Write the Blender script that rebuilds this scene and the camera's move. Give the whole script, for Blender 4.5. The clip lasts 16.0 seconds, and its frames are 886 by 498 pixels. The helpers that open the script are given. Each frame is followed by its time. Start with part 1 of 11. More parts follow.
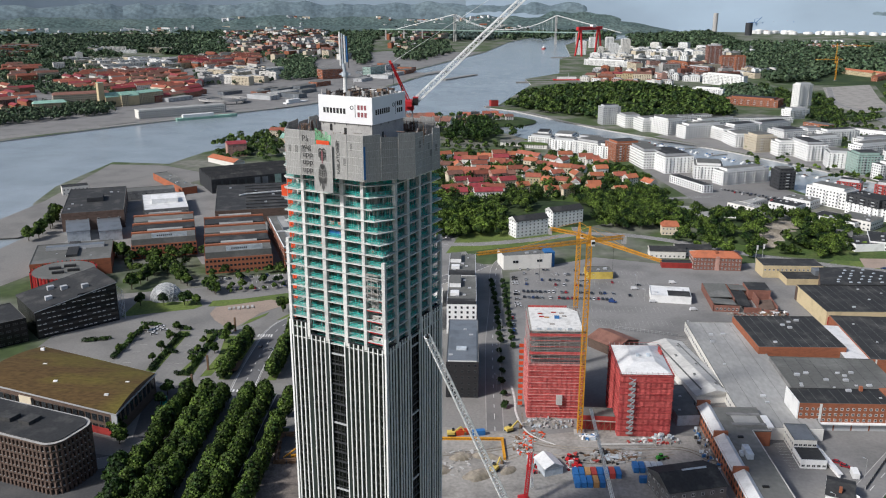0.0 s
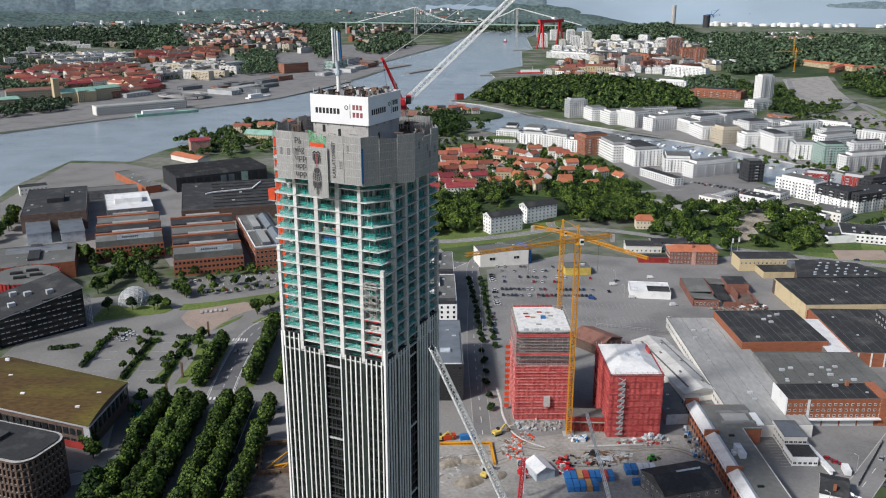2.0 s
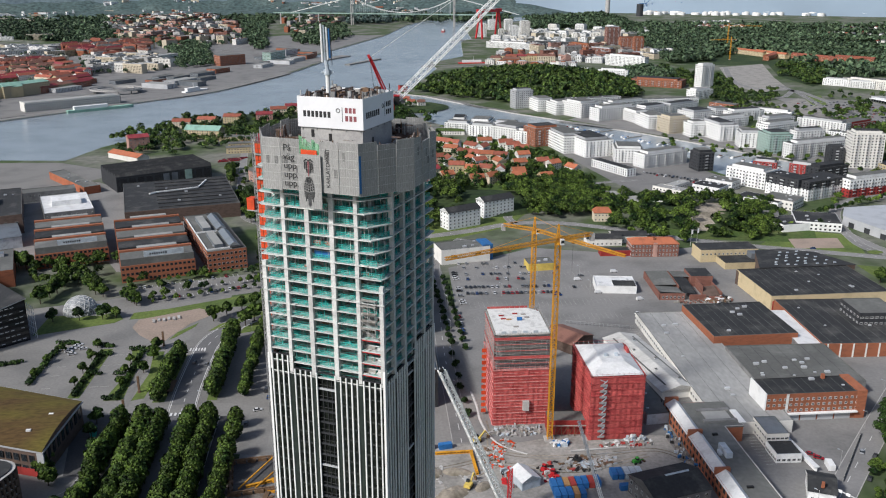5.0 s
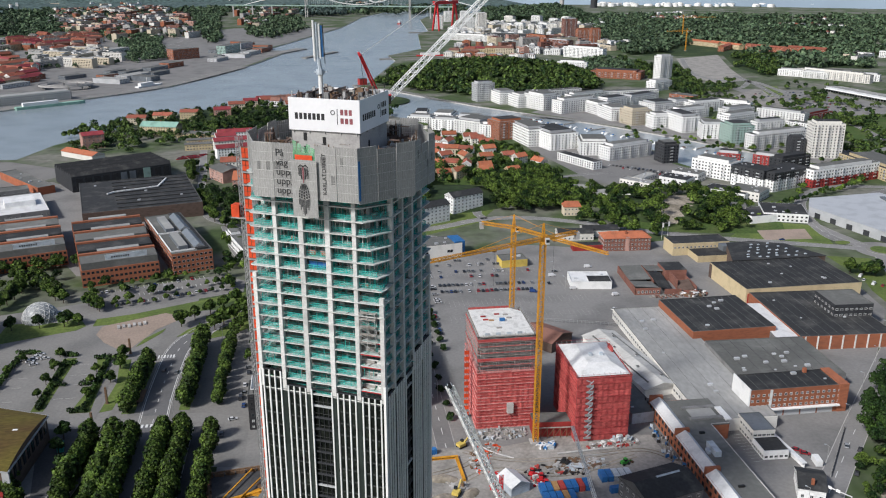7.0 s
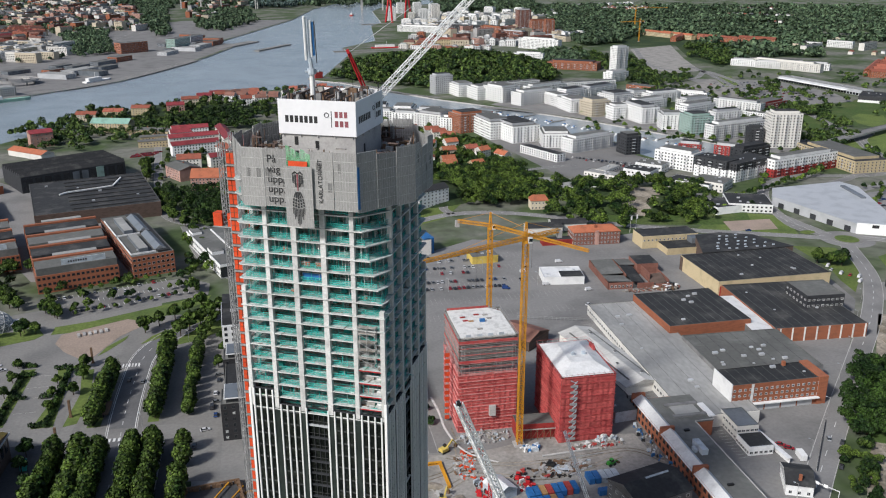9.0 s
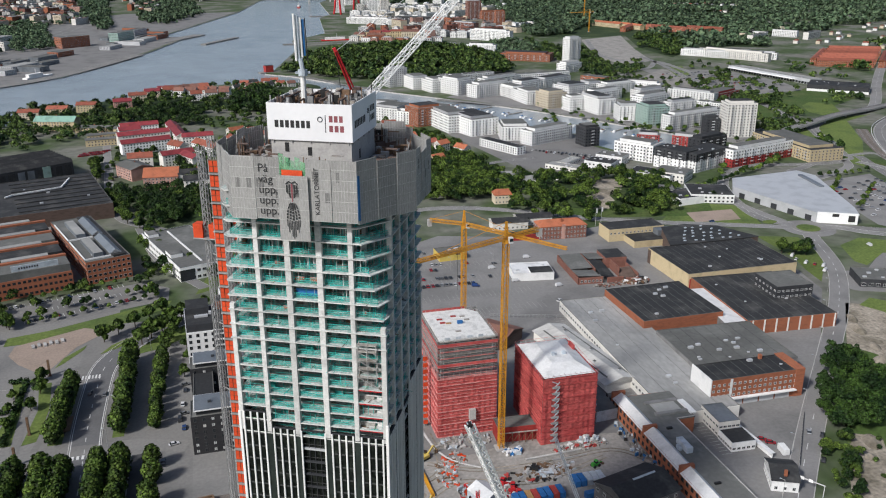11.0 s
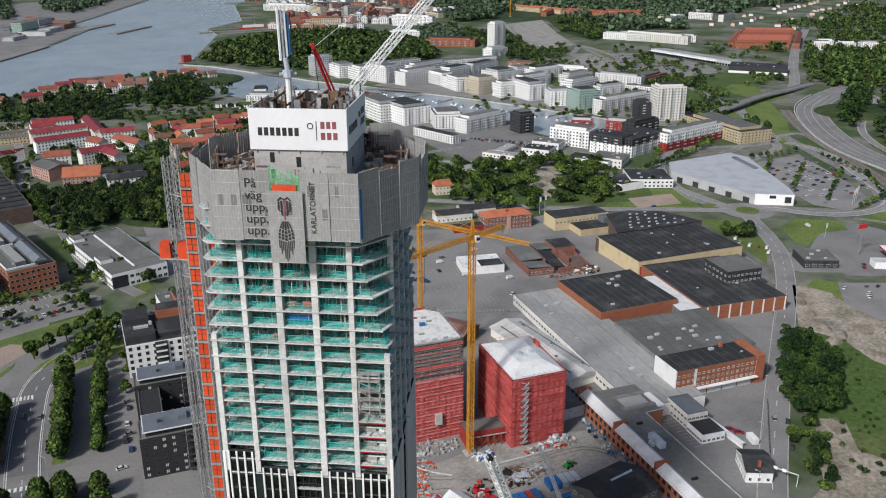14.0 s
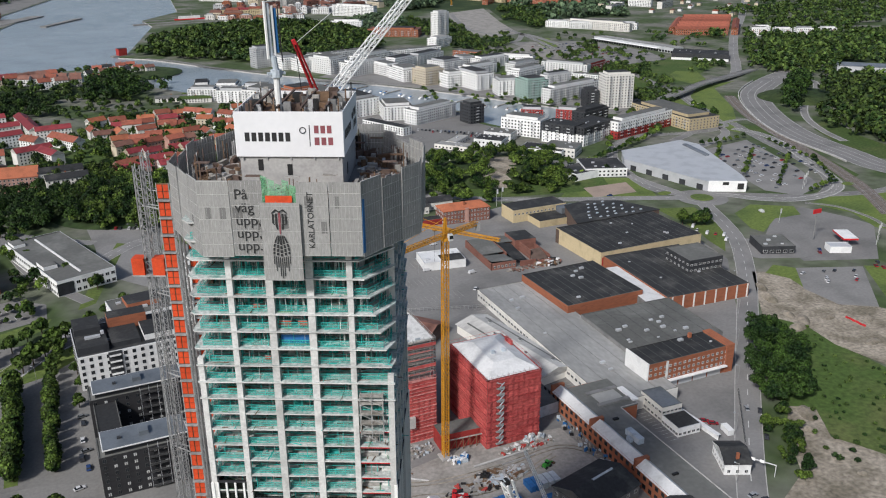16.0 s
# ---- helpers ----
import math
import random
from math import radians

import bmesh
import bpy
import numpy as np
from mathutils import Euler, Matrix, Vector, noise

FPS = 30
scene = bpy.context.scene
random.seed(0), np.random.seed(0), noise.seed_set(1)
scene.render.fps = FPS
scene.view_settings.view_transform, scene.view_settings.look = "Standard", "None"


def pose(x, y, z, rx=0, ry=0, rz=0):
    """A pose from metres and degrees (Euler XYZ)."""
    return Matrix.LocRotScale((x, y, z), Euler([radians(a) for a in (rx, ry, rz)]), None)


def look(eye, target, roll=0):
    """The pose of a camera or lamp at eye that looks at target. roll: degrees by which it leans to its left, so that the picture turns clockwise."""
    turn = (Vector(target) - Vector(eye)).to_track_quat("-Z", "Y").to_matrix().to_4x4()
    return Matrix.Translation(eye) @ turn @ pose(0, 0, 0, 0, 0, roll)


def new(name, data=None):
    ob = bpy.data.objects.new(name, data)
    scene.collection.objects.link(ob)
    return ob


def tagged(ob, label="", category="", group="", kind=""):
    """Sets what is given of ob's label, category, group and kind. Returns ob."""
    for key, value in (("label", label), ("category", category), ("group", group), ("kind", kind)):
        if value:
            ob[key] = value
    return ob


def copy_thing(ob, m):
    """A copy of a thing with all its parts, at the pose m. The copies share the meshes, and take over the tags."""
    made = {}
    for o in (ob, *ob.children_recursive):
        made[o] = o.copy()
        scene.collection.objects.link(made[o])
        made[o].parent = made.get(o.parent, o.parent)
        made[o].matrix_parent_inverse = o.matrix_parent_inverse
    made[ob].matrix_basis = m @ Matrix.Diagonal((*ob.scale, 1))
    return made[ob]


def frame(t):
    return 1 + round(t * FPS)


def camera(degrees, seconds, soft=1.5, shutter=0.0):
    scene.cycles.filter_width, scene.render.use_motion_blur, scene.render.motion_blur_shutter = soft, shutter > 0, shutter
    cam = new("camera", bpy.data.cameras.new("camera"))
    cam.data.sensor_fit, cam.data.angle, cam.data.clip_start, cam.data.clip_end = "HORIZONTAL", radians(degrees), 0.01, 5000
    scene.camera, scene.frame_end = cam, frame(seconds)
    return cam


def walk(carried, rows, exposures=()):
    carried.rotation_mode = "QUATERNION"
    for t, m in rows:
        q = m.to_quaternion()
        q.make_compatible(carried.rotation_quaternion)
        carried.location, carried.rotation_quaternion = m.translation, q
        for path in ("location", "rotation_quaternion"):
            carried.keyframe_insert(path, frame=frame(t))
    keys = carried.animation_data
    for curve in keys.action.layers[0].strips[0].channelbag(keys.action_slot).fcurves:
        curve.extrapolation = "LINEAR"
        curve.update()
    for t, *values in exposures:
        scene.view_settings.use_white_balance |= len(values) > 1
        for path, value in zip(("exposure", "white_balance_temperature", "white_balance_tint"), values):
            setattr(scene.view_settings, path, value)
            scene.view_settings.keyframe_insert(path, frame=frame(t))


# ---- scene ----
cam = camera(54.5, 16.0, soft=1.1)
METRES, EYE, TILT, LEAN, TURN = 126.592, 206.4, 0.0, 0.0, 1.9
ROWS = [
    (0.0, 0.0, 0.0, 0.0, 0.03, -16.87, -0.09),
    (0.5, -0.0222, 0.0232, -0.0, -0.65, -16.99, -0.07),
    (1.0, -0.0424, 0.045, 0.0003, -1.27, -17.1, -0.07),
    (1.5, -0.0644, 0.0691, 0.0007, -2.0, -17.21, -0.06),
    (2.0, -0.0843, 0.0912, 0.0012, -2.67, -17.32, -0.06),
    (2.5, -0.1058, 0.1156, 0.0019, -3.38, -17.43, -0.05),
    (3.0, -0.1254, 0.1384, 0.0026, -4.06, -17.55, -0.04),
    (3.5, -0.1462, 0.1634, 0.0034, -4.79, -17.66, -0.05),
    (4.0, -0.1652, 0.1861, 0.0041, -5.51, -17.76, -0.04),
    (6.5, -0.2599, 0.3118, 0.0073, -9.27, -18.34, -0.05),
    (7.0, -0.2769, 0.3356, 0.0079, -10.03, -18.48, -0.04),
    (7.5, -0.2948, 0.3623, 0.0083, -10.86, -18.61, -0.03),
    (8.0, -0.3111, 0.3873, 0.0087, -11.62, -18.75, -0.02),
    (8.5, -0.3284, 0.4151, 0.0091, -12.46, -18.89, -0.02),
    (9.0, -0.3442, 0.4405, 0.0096, -13.27, -19.03, -0.02),
    (11.5, -0.4204, 0.5786, 0.0119, -17.63, -19.73, 0.05),
    (12.0, -0.4336, 0.6055, 0.0122, -18.49, -19.88, 0.06),
    (12.5, -0.4474, 0.6353, 0.0123, -19.45, -20.03, 0.06),
    (13.0, -0.4598, 0.6628, 0.0123, -20.35, -20.19, 0.07),
    (13.5, -0.4727, 0.6931, 0.012, -21.34, -20.36, 0.09),
    (14.0, -0.4843, 0.7208, 0.0115, -22.29, -20.52, 0.1),
    (14.5, -0.4961, 0.751, 0.0107, -23.32, -20.7, 0.12),
    (15.0, -0.5066, 0.7794, 0.0099, -24.29, -20.86, 0.14),
    (15.5, -0.5175, 0.8103, 0.0093, -25.38, -21.06, 0.15),
    (16.0, -0.5273, 0.8392, 0.0084, -26.39, -21.22, 0.17),
]
walk(cam, [(t, pose(0, 0, EYE, TILT, LEAN, TURN) @ pose(METRES * x, METRES * y, METRES * z, 90 + pitch, roll, yaw)) for t, x, y, z, yaw, pitch, roll in ROWS],
     exposures=[(0.0, 0.11, 6110, 11), (9.0, 0.02, 6080, 11), (16.0, -0.1, 6080, 11)])

# ---- light ----
SUN_FROM = Vector((-0.85, -0.54, 0.84)).normalized()
world = bpy.data.worlds.new("sky")
scene.world = world
world.use_nodes = True
wn = world.node_tree.nodes
sky = wn.new("ShaderNodeTexSky")
sky.sky_type = "NISHITA"
sky.sun_disc = False
sky.sun_elevation = math.asin(SUN_FROM.z)
sky.sun_rotation = math.atan2(SUN_FROM.x, SUN_FROM.y)
sky.air_density, sky.dust_density, sky.ozone_density = 1.0, 3.0, 1.0
world.node_tree.links.new(sky.outputs[0], wn["Background"].inputs[0])
wn["Background"].inputs[1].default_value = 0.095
sun_data = bpy.data.lights.new("sun", "SUN")
sun_data.energy, sun_data.angle, sun_data.color = 3.75, radians(6), (1.0, 0.955, 0.885)
sun = new("sun", sun_data)
sun.matrix_world = look(SUN_FROM * 900, (0, 0, 0))


# ---- materials ----
def mat(name, col, rough=0.8, var=0.25, scale=0.6, fine=6.0, bump=0.0, metal=0.0, each=0.12, second=None, amount=0.5, alpha=1.0, spec=0.3, stretch=(1, 1, 1)):
    """A surface of colour col with stains at two scales; second: a colour that comes in in patches; each: how far objects differ."""
    m = bpy.data.materials.new(name)
    m.use_nodes = True
    nt = m.node_tree
    n, l = nt.nodes, nt.links
    b = n["Principled BSDF"]
    b.inputs["Roughness"].default_value, b.inputs["Metallic"].default_value = rough, metal
    b.inputs["Specular IOR Level"].default_value = spec
    tc, mp = n.new("ShaderNodeTexCoord"), n.new("ShaderNodeMapping")
    mp.inputs["Scale"].default_value = stretch
    l.new(tc.outputs["Object"], mp.inputs[0])
    big, small = n.new("ShaderNodeTexNoise"), n.new("ShaderNodeTexNoise")
    for t, s, d in ((big, scale, 4.0), (small, fine, 3.0)):
        t.inputs["Scale"].default_value, t.inputs["Detail"].default_value = s, d
        l.new(mp.outputs[0], t.inputs["Vector"])
    base = n.new("ShaderNodeMix")
    base.data_type = "RGBA"
    base.inputs[6].default_value = (*col, 1)
    base.inputs[7].default_value = (*(second or [c * 0.72 for c in col]), 1)
    ramp = n.new("ShaderNodeMapRange")
    ramp.inputs[1].default_value, ramp.inputs[2].default_value = 0.62 - 0.3 * amount, 0.82 - 0.3 * amount
    l.new(big.outputs[0], ramp.inputs[0])
    l.new(ramp.outputs[0], base.inputs[0])
    hsv = n.new("ShaderNodeHueSaturation")
    l.new(base.outputs[2], hsv.inputs["Color"])
    mul = n.new("ShaderNodeMapRange")
    mul.inputs[1].default_value, mul.inputs[2].default_value = 0.3, 0.7
    mul.inputs[3].default_value, mul.inputs[4].default_value = 1 - var, 1 + var
    l.new(small.outputs[0], mul.inputs[0])
    inf = n.new("ShaderNodeObjectInfo")
    rnd = n.new("ShaderNodeMapRange")
    rnd.inputs[3].default_value, rnd.inputs[4].default_value = 1 - each, 1 + each
    l.new(inf.outputs["Random"], rnd.inputs[0])
    both = n.new("ShaderNodeMath")
    both.operation = "MULTIPLY"
    l.new(mul.outputs[0], both.inputs[0])
    l.new(rnd.outputs[0], both.inputs[1])
    l.new(both.outputs[0], hsv.inputs["Value"])
    l.new(hsv.outputs[0], b.inputs["Base Color"])
    if bump:
        bp = n.new("ShaderNodeBump")
        bp.inputs["Strength"].default_value, bp.inputs["Distance"].default_value = bump, 0.1
        l.new(small.outputs[0], bp.inputs["Height"])
        l.new(bp.outputs[0], b.inputs["Normal"])
    if alpha < 1:
        b.inputs["Alpha"].default_value = alpha
    return m


def leafy(name, dark, light, scale=0.5):
    """Foliage: colour differs from clump to clump and from tree to tree."""
    m = mat(name, dark, 0.65, 0.35, 0.08, scale * 6, each=0.22, second=light, amount=0.7, spec=0.2)
    nt = m.node_tree
    n, l = nt.nodes, nt.links
    geo, hs = n.new("ShaderNodeNewGeometry"), n.new("ShaderNodeHueSaturation")
    b = n["Principled BSDF"]
    src = b.inputs["Base Color"].links[0].from_socket
    r = n.new("ShaderNodeMapRange")
    r.inputs[3].default_value, r.inputs[4].default_value = 0.22, 1.7
    l.new(geo.outputs["Random Per Island"], r.inputs[0])
    l.new(r.outputs[0], hs.inputs["Value"])
    l.new(src, hs.inputs["Color"])
    l.new(hs.outputs[0], b.inputs["Base Color"])
    return m


def water_mat():
    m = mat("river_water", (0.25, 0.285, 0.305), 0.2, 0.1, 0.004, 0.02, each=0, second=(0.28, 0.315, 0.335), spec=0.5)
    n, l = m.node_tree.nodes, m.node_tree.links
    tc, nz, bp = n.new("ShaderNodeTexCoord"), n.new("ShaderNodeTexNoise"), n.new("ShaderNodeBump")
    nz.inputs["Scale"].default_value, nz.inputs["Detail"].default_value = 0.35, 5
    bp.inputs["Strength"].default_value, bp.inputs["Distance"].default_value = 0.55, 0.5
    l.new(tc.outputs["Object"], nz.inputs["Vector"])
    l.new(nz.outputs[0], bp.inputs["Height"])
    l.new(bp.outputs[0], n["Principled BSDF"].inputs["Normal"])
    return m


M = {
    "water": water_mat(),
    "asphalt": mat("asphalt", (0.205, 0.2, 0.192), 0.9, 0.09, 0.035, 0.6, second=(0.15, 0.147, 0.141), amount=0.5),
    "road": mat("road_asphalt", (0.215, 0.21, 0.203), 0.9, 0.08, 0.04, 0.8, second=(0.165, 0.162, 0.157)),
    "paving": mat("paving_stone", (0.2, 0.194, 0.182), 0.9, 0.1, 0.03, 0.7, second=(0.15, 0.147, 0.14)),
    "dirt": mat("bare_dirt", (0.29, 0.275, 0.25), 0.95, 0.18, 0.07, 0.6, 0.5, second=(0.2, 0.19, 0.172)),
    "avenueasphalt": mat("avenue_asphalt", (0.125, 0.124, 0.125), 0.9, 0.1, 0.05, 0.9, second=(0.098, 0.097, 0.098)),
    # much darker than the other asphalt; forecourt, service road and pit floor
    "darkasphalt": mat("dark_asphalt", (0.06, 0.06, 0.062), 0.9, 0.15, 0.05, 0.9, second=(0.085, 0.084, 0.082)),
    "steelgravel": mat("brown_track_gravel", (0.17, 0.145, 0.125), 0.95, 0.3, 0.3, 1.4, 0.5, second=(0.1, 0.085, 0.075)),
    "sand": mat("brown_gravel", (0.3, 0.235, 0.19), 0.95, 0.12, 0.06, 0.8, second=(0.25, 0.2, 0.16)),
    "grass": mat("lawn_grass", (0.115, 0.155, 0.036), 0.9, 0.25, 0.04, 0.5, 0.6, second=(0.075, 0.11, 0.028)),
    "wild": mat("rough_grass", (0.055, 0.092, 0.02), 0.95, 0.3, 0.03, 0.4, 0.8, second=(0.09, 0.11, 0.035), amount=0.45),
    "soil": mat("sandy_soil", (0.29, 0.255, 0.205), 0.95, 0.35, 0.06, 0.5, 0.9, second=(0.16, 0.14, 0.105), amount=0.7),
    "land": mat("town_ground", (0.15, 0.15, 0.125), 0.95, 0.25, 0.014, 0.1, second=(0.05, 0.075, 0.026), amount=0.8),
    # near-black green: the shade under the trees is put into this colour
    "shadefloor": mat("wooded_ground", (0.022, 0.04, 0.012), 0.95, 0.4, 0.02, 0.2, 0.5, second=(0.045, 0.065, 0.02)),
    "concrete": mat("concrete", (0.42, 0.41, 0.39), 0.85, 0.1, 0.2, 2.0, second=(0.33, 0.32, 0.31)),
    "slab": mat("cast_slab_concrete", (0.58, 0.575, 0.55), 0.85, 0.12, 0.4, 2.0, second=(0.44, 0.435, 0.415)),
    # dusty grey, with the nets' teal light and shadow painted in as patches
    "deckdusttint": mat("dusty_slab_top_net_tint", (0.44, 0.46, 0.44), 0.9, 0.35, 0.35, 1.6, second=(0.2, 0.33, 0.3), amount=0.5),
    "darkconcrete": mat("dark_concrete", (0.2, 0.2, 0.195), 0.9, 0.12, 0.2, 2.0),
    "white": mat("white_render", (0.76, 0.76, 0.74), 0.8, 0.06, 0.15, 1.5, second=(0.63, 0.63, 0.615), amount=0.4),
    "offwhite": mat("off_white_render", (0.68, 0.66, 0.61), 0.8, 0.06, 0.15, 1.5, second=(0.57, 0.55, 0.51), amount=0.3),
    "beige": mat("beige_render", (0.55, 0.48, 0.36), 0.85, 0.06, 0.15, 1.5, second=(0.47, 0.4, 0.3), amount=0.3),
    "yellowwall": mat("yellow_render", (0.5, 0.41, 0.25), 0.85, 0.1, 0.15, 1.5, second=(0.4, 0.33, 0.2), amount=0.4),
    "brightyellow": mat("bright_yellow_cladding", (0.56, 0.42, 0.1), 0.6, 0.06, 0.15, 1.5),
    "pink": mat("pale_red_render", (0.45, 0.27, 0.22), 0.85, 0.07, 0.15, 1.5),
    "brick": mat("orange_red_brick", (0.31, 0.112, 0.058), 0.85, 0.14, 0.25, 5.0, second=(0.245, 0.092, 0.05), stretch=(1, 1, 3)),
    "darkbrick": mat("dark_red_brick", (0.22, 0.1, 0.075), 0.85, 0.16, 0.25, 5.0, second=(0.17, 0.08, 0.06), stretch=(1, 1, 3)),
    "brown": mat("brown_brick", (0.12, 0.083, 0.066), 0.85, 0.14, 0.25, 5.0, stretch=(1, 1, 3)),
    "blackwall": mat("black_brick", (0.03, 0.03, 0.032), 0.8, 0.15, 0.25, 4.0, stretch=(1, 1, 3)),
    "charcoal": mat("charcoal_cladding", (0.04, 0.042, 0.046), 0.6, 0.1, 0.25, 3.0),
    "crimson": mat("crimson_wall", (0.3, 0.035, 0.03), 0.75, 0.1, 0.2, 3.0),
    "greenglass": mat("pale_green_glass_cladding", (0.3, 0.42, 0.37), 0.25, 0.06, 0.2, 2.0, spec=0.5),
    "metalwall": mat("grey_metal_cladding", (0.5, 0.51, 0.52), 0.45, 0.05, 0.1, 2.0, metal=0.2, second=(0.42, 0.43, 0.44)),
    "roofdark": mat("roofing_felt_dark", (0.028, 0.029, 0.03), 0.85, 0.2, 0.09, 0.7, second=(0.065, 0.064, 0.061), amount=0.42),
    "roofgrey": mat("roofing_felt_grey", (0.115, 0.116, 0.108), 0.88, 0.1, 0.06, 0.5, second=(0.165, 0.166, 0.155), amount=0.45),
    "rooflight": mat("roof_gravel_light", (0.3, 0.3, 0.285), 0.9, 0.07, 0.05, 0.4, second=(0.235, 0.237, 0.228), amount=0.5),
    "roofmid": mat("worn_roofing_sheet", (0.245, 0.245, 0.235), 0.85, 0.12, 0.05, 0.5, second=(0.31, 0.308, 0.295), amount=0.45, stretch=(1, 0.4, 1)),
    "palesheet": mat("pale_weathered_sheet_roof", (0.5, 0.49, 0.46), 0.7, 0.1, 0.12, 1.2, second=(0.36, 0.35, 0.33), amount=0.6, stretch=(1, 0.3, 1)),
    "roofblue": mat("sheet_metal_roof_blue_grey", (0.17, 0.19, 0.21), 0.45, 0.08, 0.1, 1.0, metal=0.2),
    "roofwhite": mat("white_roof_sheet", (0.68, 0.68, 0.67), 0.6, 0.07, 0.15, 1.0, second=(0.54, 0.54, 0.53), amount=0.5),
    "tile": mat("red_clay_roof_tiles", (0.28, 0.088, 0.055), 0.8, 0.25, 0.2, 3.0, each=0.3, second=(0.2, 0.07, 0.045)),
    "tilecrimson": mat("dark_red_metal_roof", (0.23, 0.04, 0.045), 0.6, 0.12, 0.2, 3.0, each=0.2),
    "tilebrown": mat("brown_roof_tiles", (0.2, 0.1, 0.075), 0.8, 0.15, 0.2, 3.0, each=0.25),
    "tileorange": mat("orange_roof_tiles", (0.36, 0.12, 0.06), 0.8, 0.22, 0.2, 3.0, each=0.2, second=(0.27, 0.095, 0.05)),
    "copper": mat("green_copper_roof", (0.25, 0.42, 0.34), 0.7, 0.12, 0.2, 3.0),
    "moss": mat("moss_and_sedum_roof", (0.078, 0.047, 0.016), 0.95, 0.3, 0.035, 0.9, 0.6, each=0, second=(0.112, 0.1, 0.016), amount=0.42, stretch=(0.35, 1, 1)),
    "glass": mat("window_glass", (0.018, 0.022, 0.026), 0.12, 0.2, 0.3, 2.0, each=0.35, spec=0.6),
    "blackglass": mat("black_glass_cladding", (0.011, 0.012, 0.014), 0.22, 0.3, 0.2, 1.0, each=0.2, second=(0.02, 0.021, 0.024), spec=0.3),
    "domeglass": mat("dull_dome_panes", (0.3, 0.31, 0.31), 0.3, 0.25, 0.15, 0.6, second=(0.16, 0.17, 0.17), spec=0.5),
    "frame": mat("window_frame_white", (0.6, 0.6, 0.58), 0.6, 0.05, 0.5, 3.0),
    "framedark": mat("window_frame_dark", (0.06, 0.06, 0.06), 0.6, 0.05, 0.5, 3.0),
    "fin": mat("white_aluminium_fin", (0.78, 0.78, 0.75), 0.4, 0.04, 0.1, 1.0, second=(0.7, 0.7, 0.68)),
    "towerglass": mat("dark_tower_glazing", (0.007, 0.009, 0.008), 0.25, 0.6, 0.3, 1.2, each=0.3, second=(0.02, 0.023, 0.018), spec=0.16),
    "net": mat("teal_safety_netting", (0.07, 0.5, 0.42), 0.8, 0.3, 0.5, 4.0, alpha=0.24),
    "greennet": mat("green_guard_netting", (0.16, 0.42, 0.22), 0.8, 0.35, 0.8, 5.0, alpha=0.6),
    "teal": mat("teal_painted_steel", (0.05, 0.43, 0.38), 0.6, 0.15, 0.5, 4.0),
    "screen": mat("grey_perforated_screen", (0.33, 0.325, 0.31), 0.75, 0.16, 0.5, 5.0, each=0.14, second=(0.27, 0.266, 0.255), amount=0.4, stretch=(1, 1, 0.22), alpha=0.86),
    # paler and darker screen copies: light and shade of wrinkled mesh painted in
    "screenlight": mat("pale_screen_strip", (0.4, 0.395, 0.38), 0.75, 0.15, 0.5, 5.0, second=(0.3, 0.296, 0.285), stretch=(1, 1, 0.22), alpha=0.75),
    "screendark": mat("dark_screen_strip", (0.2, 0.197, 0.19), 0.75, 0.15, 0.5, 5.0, second=(0.14, 0.138, 0.133), stretch=(1, 1, 0.22), alpha=0.75),
    "screenpale": mat("pale_screen_rail", (0.5, 0.495, 0.475), 0.6, 0.15, 0.5, 3.0, metal=0.2),
    "screenframe": mat("galvanised_steel", (0.42, 0.42, 0.41), 0.5, 0.1, 0.5, 3.0, metal=0.3),
    "lattice": mat("pale_painted_lattice_steel", (0.8, 0.8, 0.78), 0.5, 0.08, 0.5, 3.0),
    "mast": mat("galvanised_mast_steel", (0.3, 0.3, 0.3), 0.5, 0.1, 0.5, 3.0, metal=0.3),
    "craneyellow": mat("ochre_crane_paint", (0.58, 0.27, 0.02), 0.55, 0.1, 0.3, 3.0),
    "cranered": mat("red_crane_paint", (0.5, 0.025, 0.03), 0.5, 0.1, 0.3, 3.0),
    "orange": mat("orange_red_hoist_panel", (0.56, 0.065, 0.018), 0.6, 0.12, 0.3, 3.0, each=0.15),
    "rednet": mat("red_scaffold_netting", (0.5, 0.1, 0.09), 0.85, 0.22, 0.3, 1.6, each=0.16, second=(0.38, 0.055, 0.055), alpha=0.88, stretch=(0.4, 0.4, 1)),
    "netedge": mat("faded_net_edge", (0.58, 0.25, 0.23), 0.85, 0.25, 0.3, 1.6, second=(0.45, 0.12, 0.11)),
    "sign": mat("white_banner", (0.86, 0.86, 0.86), 0.6, 0.02, 0.1, 1.0, second=(0.82, 0.82, 0.82)),
    "ink": mat("black_print", (0.03, 0.03, 0.03), 0.6, 0.1, 0.5, 2.0),
    "inkmaroon": mat("maroon_print", (0.25, 0.08, 0.09), 0.6, 0.1, 0.5, 2.0),
    "blue": mat("blue_paint", (0.03, 0.13, 0.32), 0.55, 0.12, 0.4, 2.0),
    "steel": mat("rusty_steel", (0.16, 0.1, 0.06), 0.7, 0.2, 0.4, 2.0),
    "rubble": mat("rubble_and_timber", (0.3, 0.285, 0.26), 0.9, 0.3, 0.3, 1.5, second=(0.2, 0.18, 0.15)),
    "black": mat("black_rubber_and_plastic", (0.02, 0.02, 0.02), 0.6, 0.1, 0.5, 3.0),
    "marking": mat("white_road_paint", (0.62, 0.62, 0.6), 0.8, 0.15, 0.3, 2.0),
    "kerb": mat("granite_kerb", (0.4, 0.39, 0.37), 0.85, 0.1, 0.3, 2.0),
    "bark": mat("tree_bark", (0.07, 0.055, 0.04), 0.95, 0.2, 0.5, 3.0),
